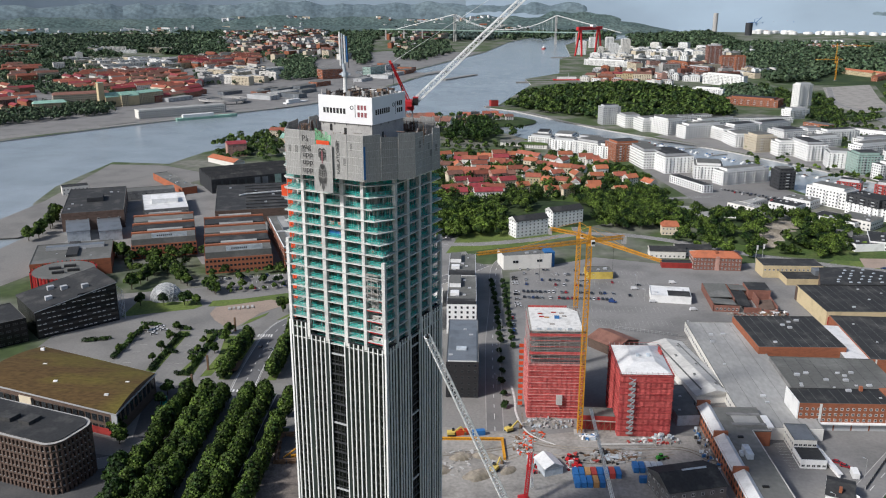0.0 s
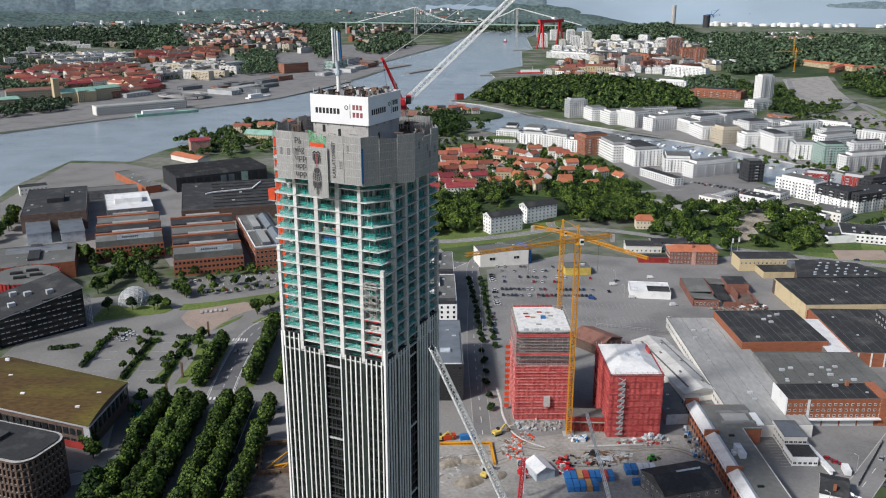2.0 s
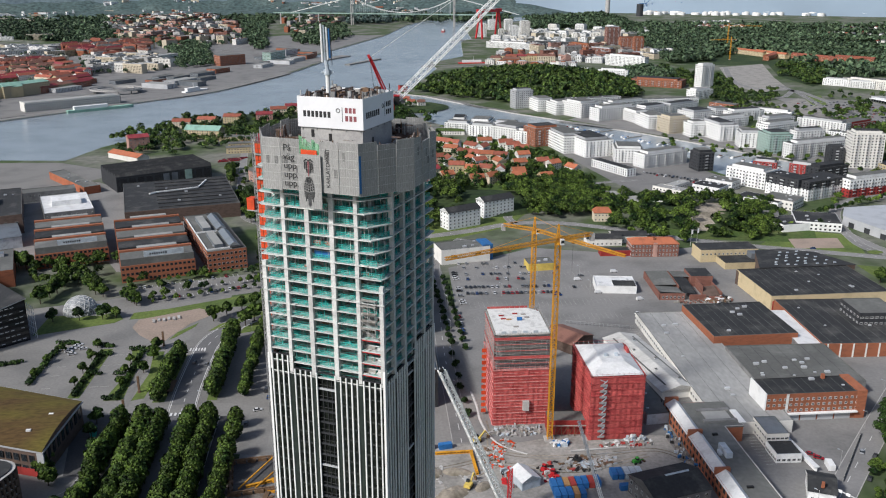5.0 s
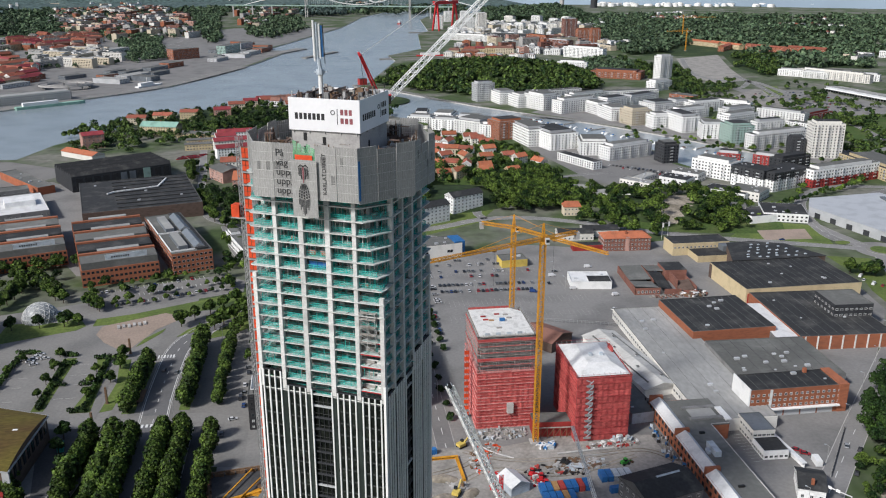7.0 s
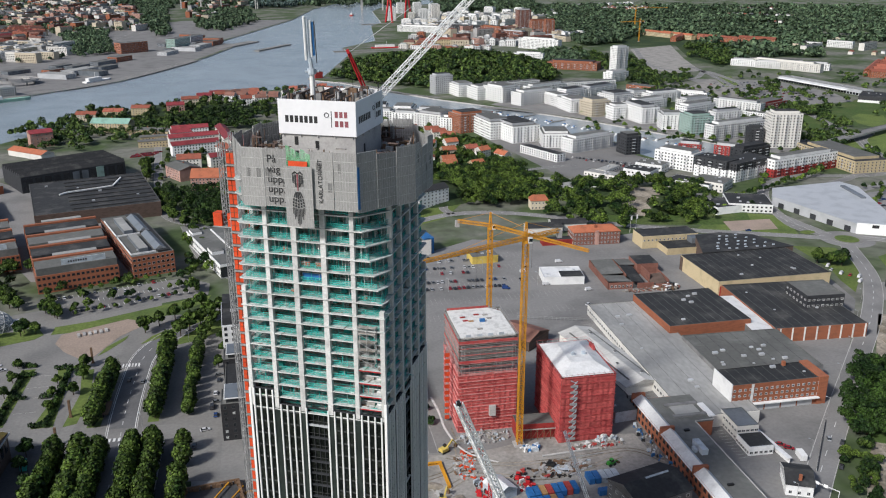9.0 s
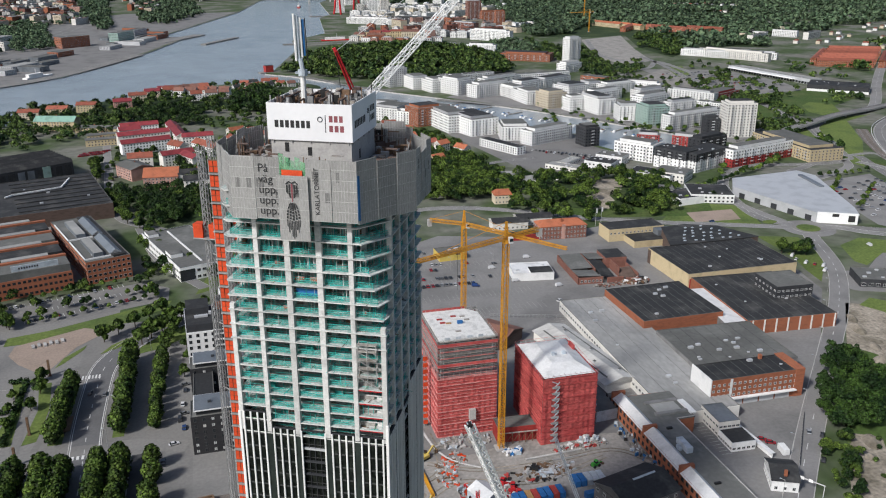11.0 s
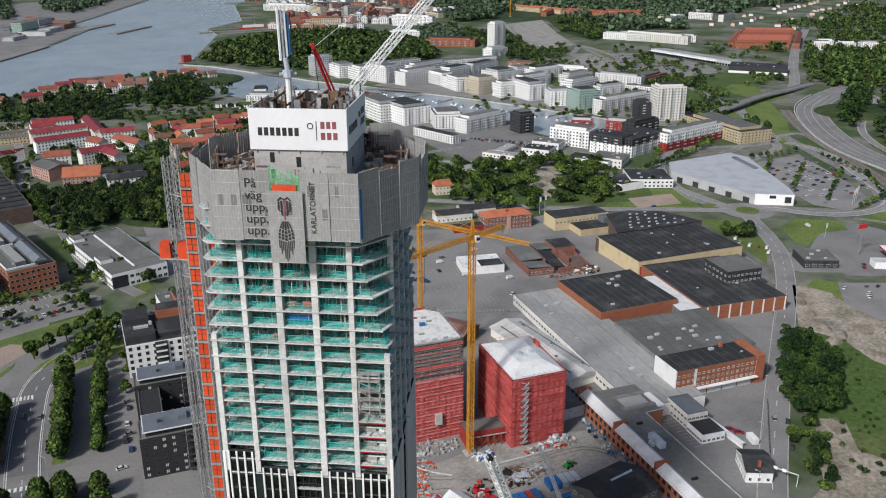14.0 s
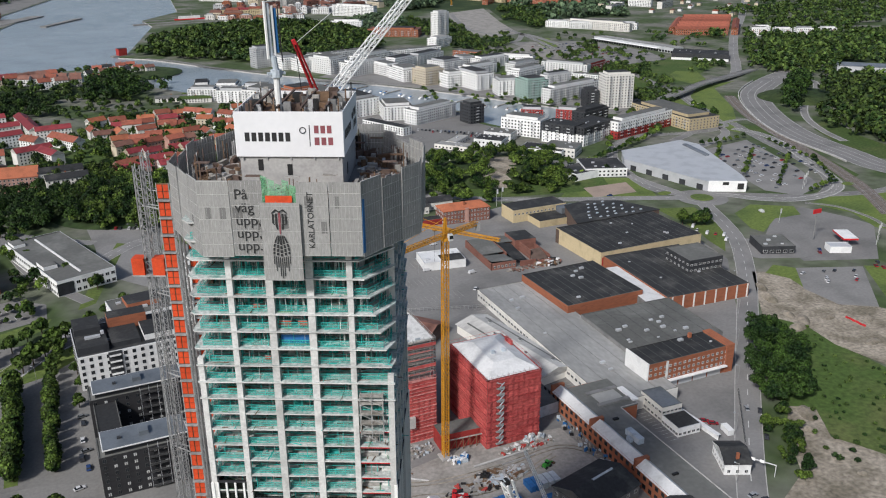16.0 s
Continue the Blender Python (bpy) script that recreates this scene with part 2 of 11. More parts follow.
    "leaf": leafy("broad_leaves", (0.009, 0.026, 0.004), (0.1, 0.152, 0.024)),
    "leafdark": leafy("dark_leaves", (0.009, 0.024, 0.005), (0.036, 0.07, 0.012)),
    "leafwood": leafy("mixed_wood_leaves", (0.015, 0.035, 0.008), (0.075, 0.115, 0.024), 0.2),
    # paler, greyer leaves: haze over the distant woods is put into the colour
    "farwood": leafy("far_wood_leaves_hazed", (0.042, 0.072, 0.038), (0.08, 0.115, 0.06), 0.1),
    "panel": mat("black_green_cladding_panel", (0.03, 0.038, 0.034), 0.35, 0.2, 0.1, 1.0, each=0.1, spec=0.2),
    # hill leaves and hills: distance haze mixed into their blue-green colours
    "hazewood": leafy("far_hill_leaves_hazed", (0.055, 0.088, 0.078), (0.09, 0.125, 0.11), 0.06),
    "farhill": mat("far_wooded_hill_hazed", (0.062, 0.094, 0.09), 0.95, 0.55, 0.006, 0.07, each=0, second=(0.09, 0.125, 0.115), amount=0.5),
    "farhillblue": mat("far_hill_blue_haze", (0.11, 0.15, 0.17), 0.95, 0.3, 0.006, 0.05, each=0, second=(0.14, 0.185, 0.2), amount=0.5),
    # pale blue with haze in it, for far sea and low sky
    "farsea": mat("far_sea_and_sky_haze", (0.27, 0.34, 0.4), 0.6, 0.05, 0.0006, 0.004, each=0),
    "leafgreenpaint": mat("bright_green_machine_paint", (0.05, 0.3, 0.04), 0.5, 0.1, 0.4, 2.0),
    "containerblue": mat("container_blue", (0.03, 0.14, 0.36), 0.6, 0.15, 0.3, 2.0),
    "containerred": mat("container_red", (0.4, 0.06, 0.05), 0.6, 0.15, 0.3, 2.0),
    "containergrey": mat("container_grey", (0.45, 0.5, 0.54), 0.6, 0.12, 0.3, 2.0),
    "containerocher": mat("container_ochre", (0.42, 0.24, 0.1), 0.6, 0.12, 0.3, 2.0),
}
for i, c in enumerate([(0.6, 0.6, 0.6), (0.035, 0.036, 0.04), (0.16, 0.165, 0.17), (0.33, 0.02, 0.025), (0.02, 0.05, 0.16), (0.3, 0.31, 0.32)]):
    M["car%d" % i] = mat("car_paint", c, 0.25, 0.03, 0.5, 2.0, spec=0.5, each=0.05)


# ---- building blocks ----
class Mesh:
    """Gathers faces with material names, then becomes one mesh."""

    def __init__(self):
        self.v, self.f, self.m, self.names = [], [], [], []

    def slot(self, name):
        if name not in self.names:
            self.names.append(name)
        return self.names.index(name)

    def face(self, pts, m):
        k = len(self.v)
        self.v += [tuple(p) for p in pts]
        self.f.append(tuple(range(k, k + len(pts))))
        self.m.append(self.slot(m))

    def box(self, x0, y0, z0, x1, y1, z1, m, top=None, turn=None):
        k = len(self.v)
        pts = [(x, y, z) for z in (z0, z1) for x, y in ((x0, y0), (x1, y0), (x1, y1), (x0, y1))]
        if turn is not None:
            pts = [tuple(turn @ Vector(p)) for p in pts]
        self.v += pts
        s, t = self.slot(m), self.slot(top or m)
        for q, mm in (((3, 2, 1, 0), s), ((4, 5, 6, 7), t), ((0, 1, 5, 4), s), ((1, 2, 6, 5), s), ((2, 3, 7, 6), s), ((3, 0, 4, 7), s)):
            self.f.append(tuple(k + i for i in q))
            self.m.append(mm)
        return self

    def prism(self, poly, z0, z1, m, top=None, under=True):
        k, n = len(self.v), len(poly)
        self.v += [(x, y, z0) for x, y in poly] + [(x, y, z1) for x, y in poly]
        s, t = self.slot(m), self.slot(top or m)
        for i in range(n):
            j = (i + 1) % n
            self.f.append((k + i, k + j, k + n + j, k + n + i))
            self.m.append(s)
        self.f.append(tuple(range(k + n, k + 2 * n)))
        self.m.append(t)
        if under:
            self.f.append(tuple(range(k + n - 1, k - 1, -1)))
            self.m.append(s)
        return self

    def bar(self, a, b, r, m, sides=4):
        """A straight bar of thickness 2 r from a to b."""
        a, b = Vector(a), Vector(b)
        d = (b - a).normalized()
        u = d.cross(Vector((0, 0, 1)) if abs(d.z) < 0.95 else Vector((1, 0, 0))).normalized() * r
        w = d.cross(u).normalized() * r
        k, s = len(self.v), self.slot(m)
        for p in (a, b):
            for i in range(sides):
                c = math.tau * (i + 0.5) / sides
                self.v.append(tuple(p + (u * math.cos(c) + w * math.sin(c)) * (1.41 if sides == 4 else 1)))
        for i in range(sides):
            j = (i + 1) % sides
            self.f.append((k + i, k + j, k + sides + j, k + sides + i))
            self.m.append(s)
        for q in (tuple(range(k + sides - 1, k - 1, -1)), tuple(range(k + sides, k + 2 * sides))):
            self.f.append(q)
            self.m.append(s)
        return self

    def data(self, name="mesh"):
        me = bpy.data.meshes.new(name)
        me.from_pydata(self.v, [], self.f)
        for n in self.names:
            me.materials.append(M[n])
        me.polygons.foreach_set("material_index", self.m)
        me.update()
        return me


def part(name, shape, parent, label="", at=None):
    """One mesh object under a thing; shape is a Mesh or mesh data."""
    ob = new(name, shape.data(name) if isinstance(shape, Mesh) else shape)
    ob.parent = parent
    if at is not None:
        ob.matrix_basis = at
    return tagged(ob, label)


def thing(name, at, label, category, group="", kind=""):
    """An empty at a thing's base, which carries its parts."""
    ob = new(name)
    ob.empty_display_size = 0.5
    ob.matrix_basis = at
    return tagged(ob, label, category, group, kind)


def setting(name, shape, label, category="", kind="structure", at=None):
    ob = new(name, shape.data(name))
    if at is not None:
        ob.matrix_basis = at
    return tagged(ob, label, category, "", kind)


_windows = {}


def window_mesh(w, h, glass="glass", frame="frame"):
    key = (round(w, 2), round(h, 2), glass, frame)
    if key not in _windows:
        q = Mesh()
        t = min(0.12, w * 0.1)
        for b in ((-w / 2, 0, w / 2, t), (-w / 2, h - t, w / 2, h), (-w / 2, t, -w / 2 + t, h - t), (w / 2 - t, t, w / 2, h - t), (-t / 3, t, t / 3, h - t)):
            q.box(b[0], -0.1, b[1], b[2], 0.03, b[3], frame)
        q.face([(-w / 2 + t, -0.03, t), (w / 2 - t, -0.03, t), (w / 2 - t, -0.03, h - t), (-w / 2 + t, -0.03, h - t)], glass)
        _windows[key] = q.data("window")
    return _windows[key]


def windows(parent, w, d, floors, nw, nd, z0, fh, ww=1.3, wh=1.5, sides="fr", glass="glass", frame="frame", skip=0.0, rng=None):
    """Window after window on the front, right, back and left walls of a block w by d."""
    me = window_mesh(ww, wh, glass, frame)
    for s in sides:
        n, span, turn, off = {"f": (nw, w, 0, d / 2), "r": (nd, d, 90, w / 2), "b": (nw, w, 180, d / 2), "l": (nd, d, -90, w / 2)}[s]
        for k in range(floors):
            for i in range(n):
                if skip and rng.random() < skip:
                    continue
                x = -span / 2 + span * (i + 0.5) / n
                part("window", me, parent, at=pose(0, 0, 0, 0, 0, turn) @ Matrix.Translation((x, -off, z0 + k * fh)))


def flat_roof(q, w, d, h, roof, wall, lip=0.5, t=0.35):
    """A deck inside a raised rim, as one folded sheet."""
    k = len(q.v)
    for a, b, z in ((w / 2, d / 2, h), (w / 2, d / 2, h + lip), (w / 2 - t, d / 2 - t, h + lip), (w / 2 - t, d / 2 - t, h + 0.12)):
        q.v += [(-a, -b, z), (a, -b, z), (a, b, z), (-a, b, z)]
    for r in range(3):
        for i in range(4):
            j = (i + 1) % 4
            q.f.append((k + 4 * r + i, k + 4 * r + j, k + 4 * r + 4 + j, k + 4 * r + 4 + i))
            q.m.append(q.slot(wall if r == 0 else roof if r == 2 else "roofgrey" if wall != "white" else "metalwall"))
    q.f.append((k + 12, k + 13, k + 14, k + 15))
    q.m.append(q.slot(roof))


def gable_roof(w, d, h, rise, m, wall, over=0.5, hip=0.0):
    """Ridge along x; hip: how far the ridge ends stand in from the gables."""
    q = Mesh()
    a, b = w / 2 + over, d / 2 + over
    z, top = h - over * rise / (d / 2), h + rise
    r = max(a - hip - (0 if hip == 0 else over), 0.3)
    t = 0.25
    e = [(-a, -b, z), (a, -b, z), (a, b, z), (-a, b, z)]
    for up in (0, t):
        p = [(x, y, zz + up) for x, y, zz in e]
        r0, r1 = (-r, 0, top + up), (r, 0, top + up)
        q.face([p[0], p[1], r1, r0], m)
        q.face([p[2], p[3], r0, r1], m)
        q.face([p[1], p[2], r1], m if hip else wall)
        q.face([p[3], p[0], r0], m if hip else wall)
    for i in range(4):
        j = (i + 1) % 4
        q.face([e[i], e[j], (e[j][0], e[j][1], e[j][2] + t), (e[i][0], e[i][1], e[i][2] + t)], m)
    return q


WALLS, ROOFS = {}, {}


def block(name, x, y, w, d, h, rot, wall, roof, label, category="building", floors=0, nw=0, nd=0, sides="fr", rise=0.0, hip=0.0, ww=1.3, wh=1.5,
          fh=None, z0=None, glass="glass", frame="frame", group="", lip=0.5, vents=0, penthouse=None, band=None, z=0.0):
    """A house or hall: walls, roof, windows, and what stands on the roof."""
    rng = random.Random(int(x * 13 + y * 7))
    o = thing(name, pose(x, y, z, 0, 0, rot), label, category, group)
    q = Mesh().box(-w / 2, -d / 2, -1.0, w / 2, d / 2, h, wall)
    if band:
        q.box(-w / 2 - 0.06, -d / 2 - 0.06, 0, w / 2 + 0.06, d / 2 + 0.06, band[1], band[0])
    walls = WALLS[o] = part("wall", q, o)
    if rise:
        top = part("roof", gable_roof(w, d, h, rise, roof, wall, 0.5, hip), o)
    else:
        q = Mesh()
        flat_roof(q, w, d, h, roof, wall, lip)
        top = part("roof", q, o)
    ROOFS[o] = top
    if floors:
        fh = fh or h / floors
        windows(walls, w, d, floors, nw, nd, (0.9 if z0 is None else z0), fh, ww, wh, sides, glass, frame)
    for i in range(vents):
        a, b = rng.uniform(-w * 0.4, w * 0.4), rng.uniform(-d * 0.38, d * 0.38)
        s = rng.uniform(0.5, 1.4)
        part("roof_vent", Mesh().box(-s, -s * 0.6, 0, s, s * 0.6, s * 0.8, "metalwall"), top, at=Matrix.Translation((a, b, h + 0.1)))
    if penthouse:
        pw, pd, ph, pm, pr = penthouse
        part("penthouse", Mesh().box(-pw / 2, -pd / 2, h + 0.1, pw / 2, pd / 2, h + ph, pm, pr), o)
    return o


# ---- ground, water, roads ----
setting("water", Mesh().box(-4900, -2000, -6, 4900, 4985, -1.6, "water"), "grey-blue river and harbour water", "water")
NORTH = [(-395, -1900), (-388, 668), (-372, 676), (-437, 822), (-450, 898), (-443, 1035), (-370, 1027), (-351, 1104), (-287, 1218), (-301, 1340), (-194, 1300),
         (-128, 1406), (-61, 1458), (-11, 1466), (31, 1307), (83, 1222), (137, 1240), (215, 1165), (263, 1113), (301, 1021), (350, 975), (345, 915), (360, 872),
         (440, 850), (478, 888), (455, 950), (394, 1059), (346, 1134), (258, 1251), (196, 1327), (110, 1464), (71, 1526), (32, 1560), (50, 1600), (132, 1957),
         (127, 2082), (221, 2229), (265, 2686), (311, 2802), (352, 3373), (420, 3600), (900, 4000), (1250, 4600), (4900, 4600), (4900, -1900)]
SOUTH = [(-4900, -1500), (-662, 1178), (-555, 1311), (-404, 1476), (-291, 1611), (-171, 1942), (-105, 2212), (-168, 2240), (45, 2990), (143, 3539), (260, 3900), (700, 4980), (-4900, 4980)]
q = Mesh()
q.prism(NORTH, -5, 0, "kerb", "land")
q.prism(SOUTH, -5, 0, "kerb", "land")
setting("ground", q, "level ground of grey yards and green verges along the river", "ground")


def patch(name, m, pts, label, z=0.06, kind="structure"):
    return setting(name, Mesh().prism(pts, -0.5, z, m), label, name.rstrip("_0123456789"), kind)


def smooth(pts, n=6):
    out = []
    p = [pts[0]] + list(pts) + [pts[-1]]
    for i in range(1, len(p) - 2):
        a, b, c, d = (np.array(v, float) for v in p[i - 1:i + 3])
        for k in range(n):
            t = k / n
            out.append(0.5 * (2 * b + (c - a) * t + (2 * a - 5 * b + 4 * c - d) * t * t + (3 * b - a - 3 * c + d) * t ** 3))
    out.append(np.array(pts[-1], float))
    return out


def strip(q, pts, off, width, z, m):
    """A ribbon along a line, off metres to its left."""
    k = len(q.v)
    s = q.slot(m)
    for i, p in enumerate(pts):
        d = pts[min(i + 1, len(pts) - 1)] - pts[max(i - 1, 0)]
        n = np.array((-d[1], d[0])) / max(np.hypot(*d), 1e-6)
        for o in (off + width / 2, off - width / 2):
            q.v.append((*(p + n * o), z))
    for i in range(len(pts) - 1):
        a = k + 2 * i
        q.f.append((a, a + 1, a + 3, a + 2))
        q.m.append(s)


def road(pts, width, label, lines="c", m="road", z=0.1, kerb=True):
    line = smooth(pts)
    q = Mesh()
    strip(q, line, 0, width, z, m)
    if kerb:
        for s in (1, -1):
            strip(q, line, s * (width / 2 + 0.2), 0.4, z + 0.1, "kerb")
    if "e" in lines:
        for s in (1, -1):
            strip(q, line, s * (width / 2 - 0.6), 0.32, z + 0.03, "marking")
    ob = setting("road", q, label, "road")
    if "c" in lines:
        dense = smooth(pts, 30)
        acc, run, on = 0.0, [dense[0]], True
        marks = Mesh()
        for a, b in zip(dense, dense[1:]):
            acc += np.hypot(*(b - a))
            run.append(b)
            if acc > (3 if on else 6):
                if on and len(run) > 1:
                    strip(marks, run, 0, 0.32, z + 0.03, "marking")
                acc, run, on = 0.0, [b], not on
        part("lane_marking", marks, ob)
    return ob


patch("asphalt_lot", "asphalt", [(28, 372), (22, 390), (30, 620), (100, 662), (170, 640), (260, 660), (322, 560), (310, 497), (257, 429), (197, 365), (146, 307), (116, 268), (60, 250), (-90, 200), (-90, 380), (0, 380)],
      "broad grey asphalt yard with worn parking bays", 0.03)
patch("building_site", "dirt", [(-80, 225), (45, 225), (112, 300), (108, 374), (70, 380), (30, 372), (-20, 380), (-70, 360)], "pale dusty building site with tyre tracks", 0.07)
patch("pit_ground", "steelgravel", [(-91, 250), (-40, 250), (-40, 362), (-62, 372), (-90, 371)], "dark brown churned ground round the pit", 0.09)
patch("paving", "paving", [(-134, 414), (-76, 410), (-76, 540), (-100, 556), (-134, 556)], "pale paved ground between the avenue rows", 0.03)
patch("paving_tower", "paving", [(-78, 368), (28, 372), (24, 640), (-10, 640), (-76, 520)], "light paved street space between the apartment blocks", 0.05)
patch("car_park", "paving", [(-226, 447), (-208, 503), (-172, 507), (-150, 487), (-150, 426), (-178, 432)], "car park with hedged islands", 0.05)
patch("paving", "paving", [(-260, 430), (-255, 560), (-120, 600), (-115, 370), (-160, 300), (-235, 330)], "paved square of pale slabs", 0.02)
# the trees' shade on this grass is painted by its dark material
patch("lawn", "shadefloor", [(-151, 290), (-86, 290), (-88, 412), (-151, 412)], "grass under the avenue trees, tree shade painted in", 0.045)
patch("car_park", "darkasphalt", [(-250, 300), (-151, 290), (-152, 412), (-152, 418), (-174, 424), (-160, 360), (-190, 352), (-240, 360)], "dark asphalt forecourt between the hall and the avenue", 0.042)
road([(-182, 335), (-165, 340), (-152, 350), (-147, 375)], 9, "asphalt drive to the hall and the round office", "", "road", 0.1)
patch("paving", "paving", [(-195, 352), (-158, 345), (-150, 362), (-163, 364), (-190, 374)], "pale paved forecourt below the hall", 0.06)
patch("lawn", "grass", [(-151, 412), (-144, 413), (-146, 402), (-152, 402)], "green verge at the end of the avenue", 0.06)
patch("lawn", "grass", [(-149, 431), (-143, 433), (-142, 462), (-145, 490), (-151, 490), (-147, 462)], "green verge with rusty columns beside the footway", 0.1)
patch("lawn", "grass", [(-138, 428), (-132, 428), (-131, 484), (-138, 484)], "green strip under the avenue trees", 0.1)
patch("lawn", "grass", [(-111, 428), (-106, 428), (-106, 503), (-111, 501)], "green strip under the avenue trees", 0.13)
patch("lawn", "grass", [(-146, 506), (-143, 517), (-133, 531), (-134, 525), (-142, 511)], "narrow green island beside the gravel square", 0.13)
patch("lawn", "grass", [(-125, 517), (-120, 527), (-109, 537), (-83, 556), (-83, 552), (-99, 538), (-117, 522)], "long green island with trees beside the curving avenue", 0.13)
patch("lawn", "grass", [(-106, 512), (-104, 522), (-89, 538), (-81, 545), (-80, 528), (-88, 521), (-94, 516)], "green verge with trees inside the bend", 0.13)
patch("lawn", "grass", [(-182, 436), (-176, 436), (-175, 496), (-182, 496)], "green strip under the car park hedge", 0.1)
patch("lawn", "grass", [(-163, 432), (-153, 432), (-153, 494), (-164, 494), (-158, 470)], "green strip under the car park hedge", 0.1)
patch("lawn", "grass", [(-177, 540), (-177, 551), (-157, 556), (-99, 582), (-90, 584), (-93, 572), (-121, 552), (-129, 548), (-155, 542)], "long mown green lawn", 0.09)
patch("lawn", "grass", [(-228, 550), (-197, 548), (-188, 555), (-181, 541), (-185, 535), (-202, 529), (-228, 519)], "mown green lawn round the dome", 0.09)
patch("gravel_square", "sand", [(-171, 539), (-137, 555), (-123, 547), (-127, 543), (-138, 530), (-147, 508), (-150, 499), (-165, 515), (-172, 527)], "reddish gravel square", 0.115)
patch("quarter_ground", "asphalt", [(222, 1140), (258, 1100), (296, 1012), (340, 970), (338, 915), (352, 868), (300, 800), (230, 840), (205, 1000), (185, 1150)], "paved ground between the canal blocks", 0.04)
patch("quarter_ground", "asphalt", [(486, 894), (462, 957), (402, 1065), (354, 1140), (266, 1257), (320, 1310), (480, 1210), (590, 1010), (560, 900)], "paved ground between the canal blocks", 0.04)
patch("car_park", "paving", [(-191, 592), (-148, 609), (-109, 620), (-92, 606), (-92, 586), (-116, 578), (-143, 571), (-175, 563)], "long car park beside the brick buildings", 0.06)
patch("quay_park", "paving", [(-388, 668), (-380, 739), (-345, 700), (-330, 600), (-344, 560), (-388, 560)], "pale bare quay beside the theatre", 0.055)
patch("quay_park", "paving", [(-445, 690), (-430, 830), (-440, 1020), (-370, 1015), (-290, 960), (-350, 860), (-390, 700)], "bare gravel quay", 0.05)
patch("grass_field", "wild", [(300, 410), (283, 405), (279, 381), (281, 358), (284, 318), (228, 276), (217, 303), (209, 316), (213, 330), (203, 340), (236, 385), (262, 418)], "rough green field with dry tufts", 0.08)
patch("dirt_field", "soil", [(309, 474), (331, 462), (319, 442), (323, 418), (336, 405), (352, 376), (290, 318), (283, 358), (278, 381), (281, 402), (277, 411), (270, 424), (290, 450)], "sandy bare building plot", 0.1)
patch("dirt_field", "soil", [(211, 346), (221, 340), (209, 320), (218, 303), (230, 278), (208, 262), (150, 284), (160, 297), (178, 306), (196, 332)], "pale trodden dirt", 0.1)
patch("lawn", "grass", [(331, 600), (360, 590), (352, 552), (335, 528), (318, 508), (322, 530), (329, 550)], "grass verge with parked cars", 0.09)
patch("lawn", "grass", [(365, 535), (378, 566), (403, 577), (430, 560), (420, 543), (396, 544), (368, 526)], "grass verge beside the roundabout", 0.09)
patch("lawn", "grass", [(330, 690), (368, 672), (352, 624), (318, 634), (280, 652), (292, 664)], "grass verge before the low shops", 0.07)
patch("lawn", "grass", [(446, 560), (475, 566), (540, 556), (600, 520), (520, 440), (470, 470), (447, 500), (458, 531)], "wide grass verge beside the filling station", 0.075)
patch("lawn", "grass", [(315, 469), (329, 477), (340, 465), (319, 441), (322, 456)], "grass bank beside the sandy plot", 0.14)
patch("car_park", "asphalt", [(338, 467), (378, 451), (337, 404), (319, 416), (318, 441)], "small asphalt car park beside the sandy plot", 0.15)
patch("lawn", "grass", [(380, 452), (400, 440), (520, 420), (480, 330), (330, 380)], "green field edge", 0.085)
patch("lawn", "wild", [(520, 590), (545, 600), (575, 690), (600, 770), (585, 790), (550, 700), (530, 640)], "strip of rough grass along the motorway", 0.085)
patch("lawn", "wild", [(595, 640), (640, 740), (700, 780), (660, 700), (640, 600)], "rough grass beside the motorway", 0.085)
patch("car_park", "asphalt", [(-30, 600), (-60, 640), (-60, 690), (-64, 748), (-20, 735), (0, 660)], "grey car park among trees", 0.045)
patch("lawn", "grass", [(-76, 590), (-66, 596), (-54, 640), (-40, 690), (-46, 694), (-66, 630)], "narrow green strip before the white office", 0.06)
patch("lawn", "wild", [(-40, 830), (200, 850), (200, 1000), (130, 1090), (-30, 1080), (-100, 930)], "gardens of the old quarter", 0.03)
patch("lawn", "wild", [(600, 1000), (700, 1020), (860, 1120), (900, 1240), (700, 1130), (560, 1060)], "green slope below the shopping centre", 0.045)
patch("lawn", "wild", [(190, 690), (260, 668), (330, 655), (345, 690), (290, 720), (220, 725)], "rough slope below the wood", 0.09)
patch("lawn", "grass", [(-20, 668), (40, 690), (90, 720), (130, 790), (60, 780), (-10, 720)], "grass verge along the curved road", 0.05)
patch("lawn", "grass", [(560, 760), (640, 860), (700, 960), (760, 990), (640, 980), (540, 860)], "grass between the ramps", 0.05)
patch("gravel_square", "sand", [(305, 642), (344, 640), (352, 666), (311, 667)], "brown gravel playing field", 0.1)
patch("car_park", "road", [(440, 600), (470, 720), (545, 735), (515, 640), (490, 590), (455, 578)], "shop car park with rows of small trees", 0.05)
patch("car_park", "asphalt", [(366, 522), (396, 546), (434, 556), (447, 525), (450, 504), (398, 456), (352, 474)], "petrol station forecourt of grey asphalt", 0.05)
patch("car_park", "paving", [(668, 1451), (808, 1400), (820, 1260), (797, 1179), (703, 1165), (654, 1312)], "shopping centre car park", 0.05)
patch("wooded_ground", "shadefloor", [(650, 640), (740, 790), (900, 960), (1000, 1060), (1130, 1320), (1400, 1260), (1900, 1400), (1900, 700), (1000, 520)], "ground under the wooded slope, tree shade painted in", 0.03)

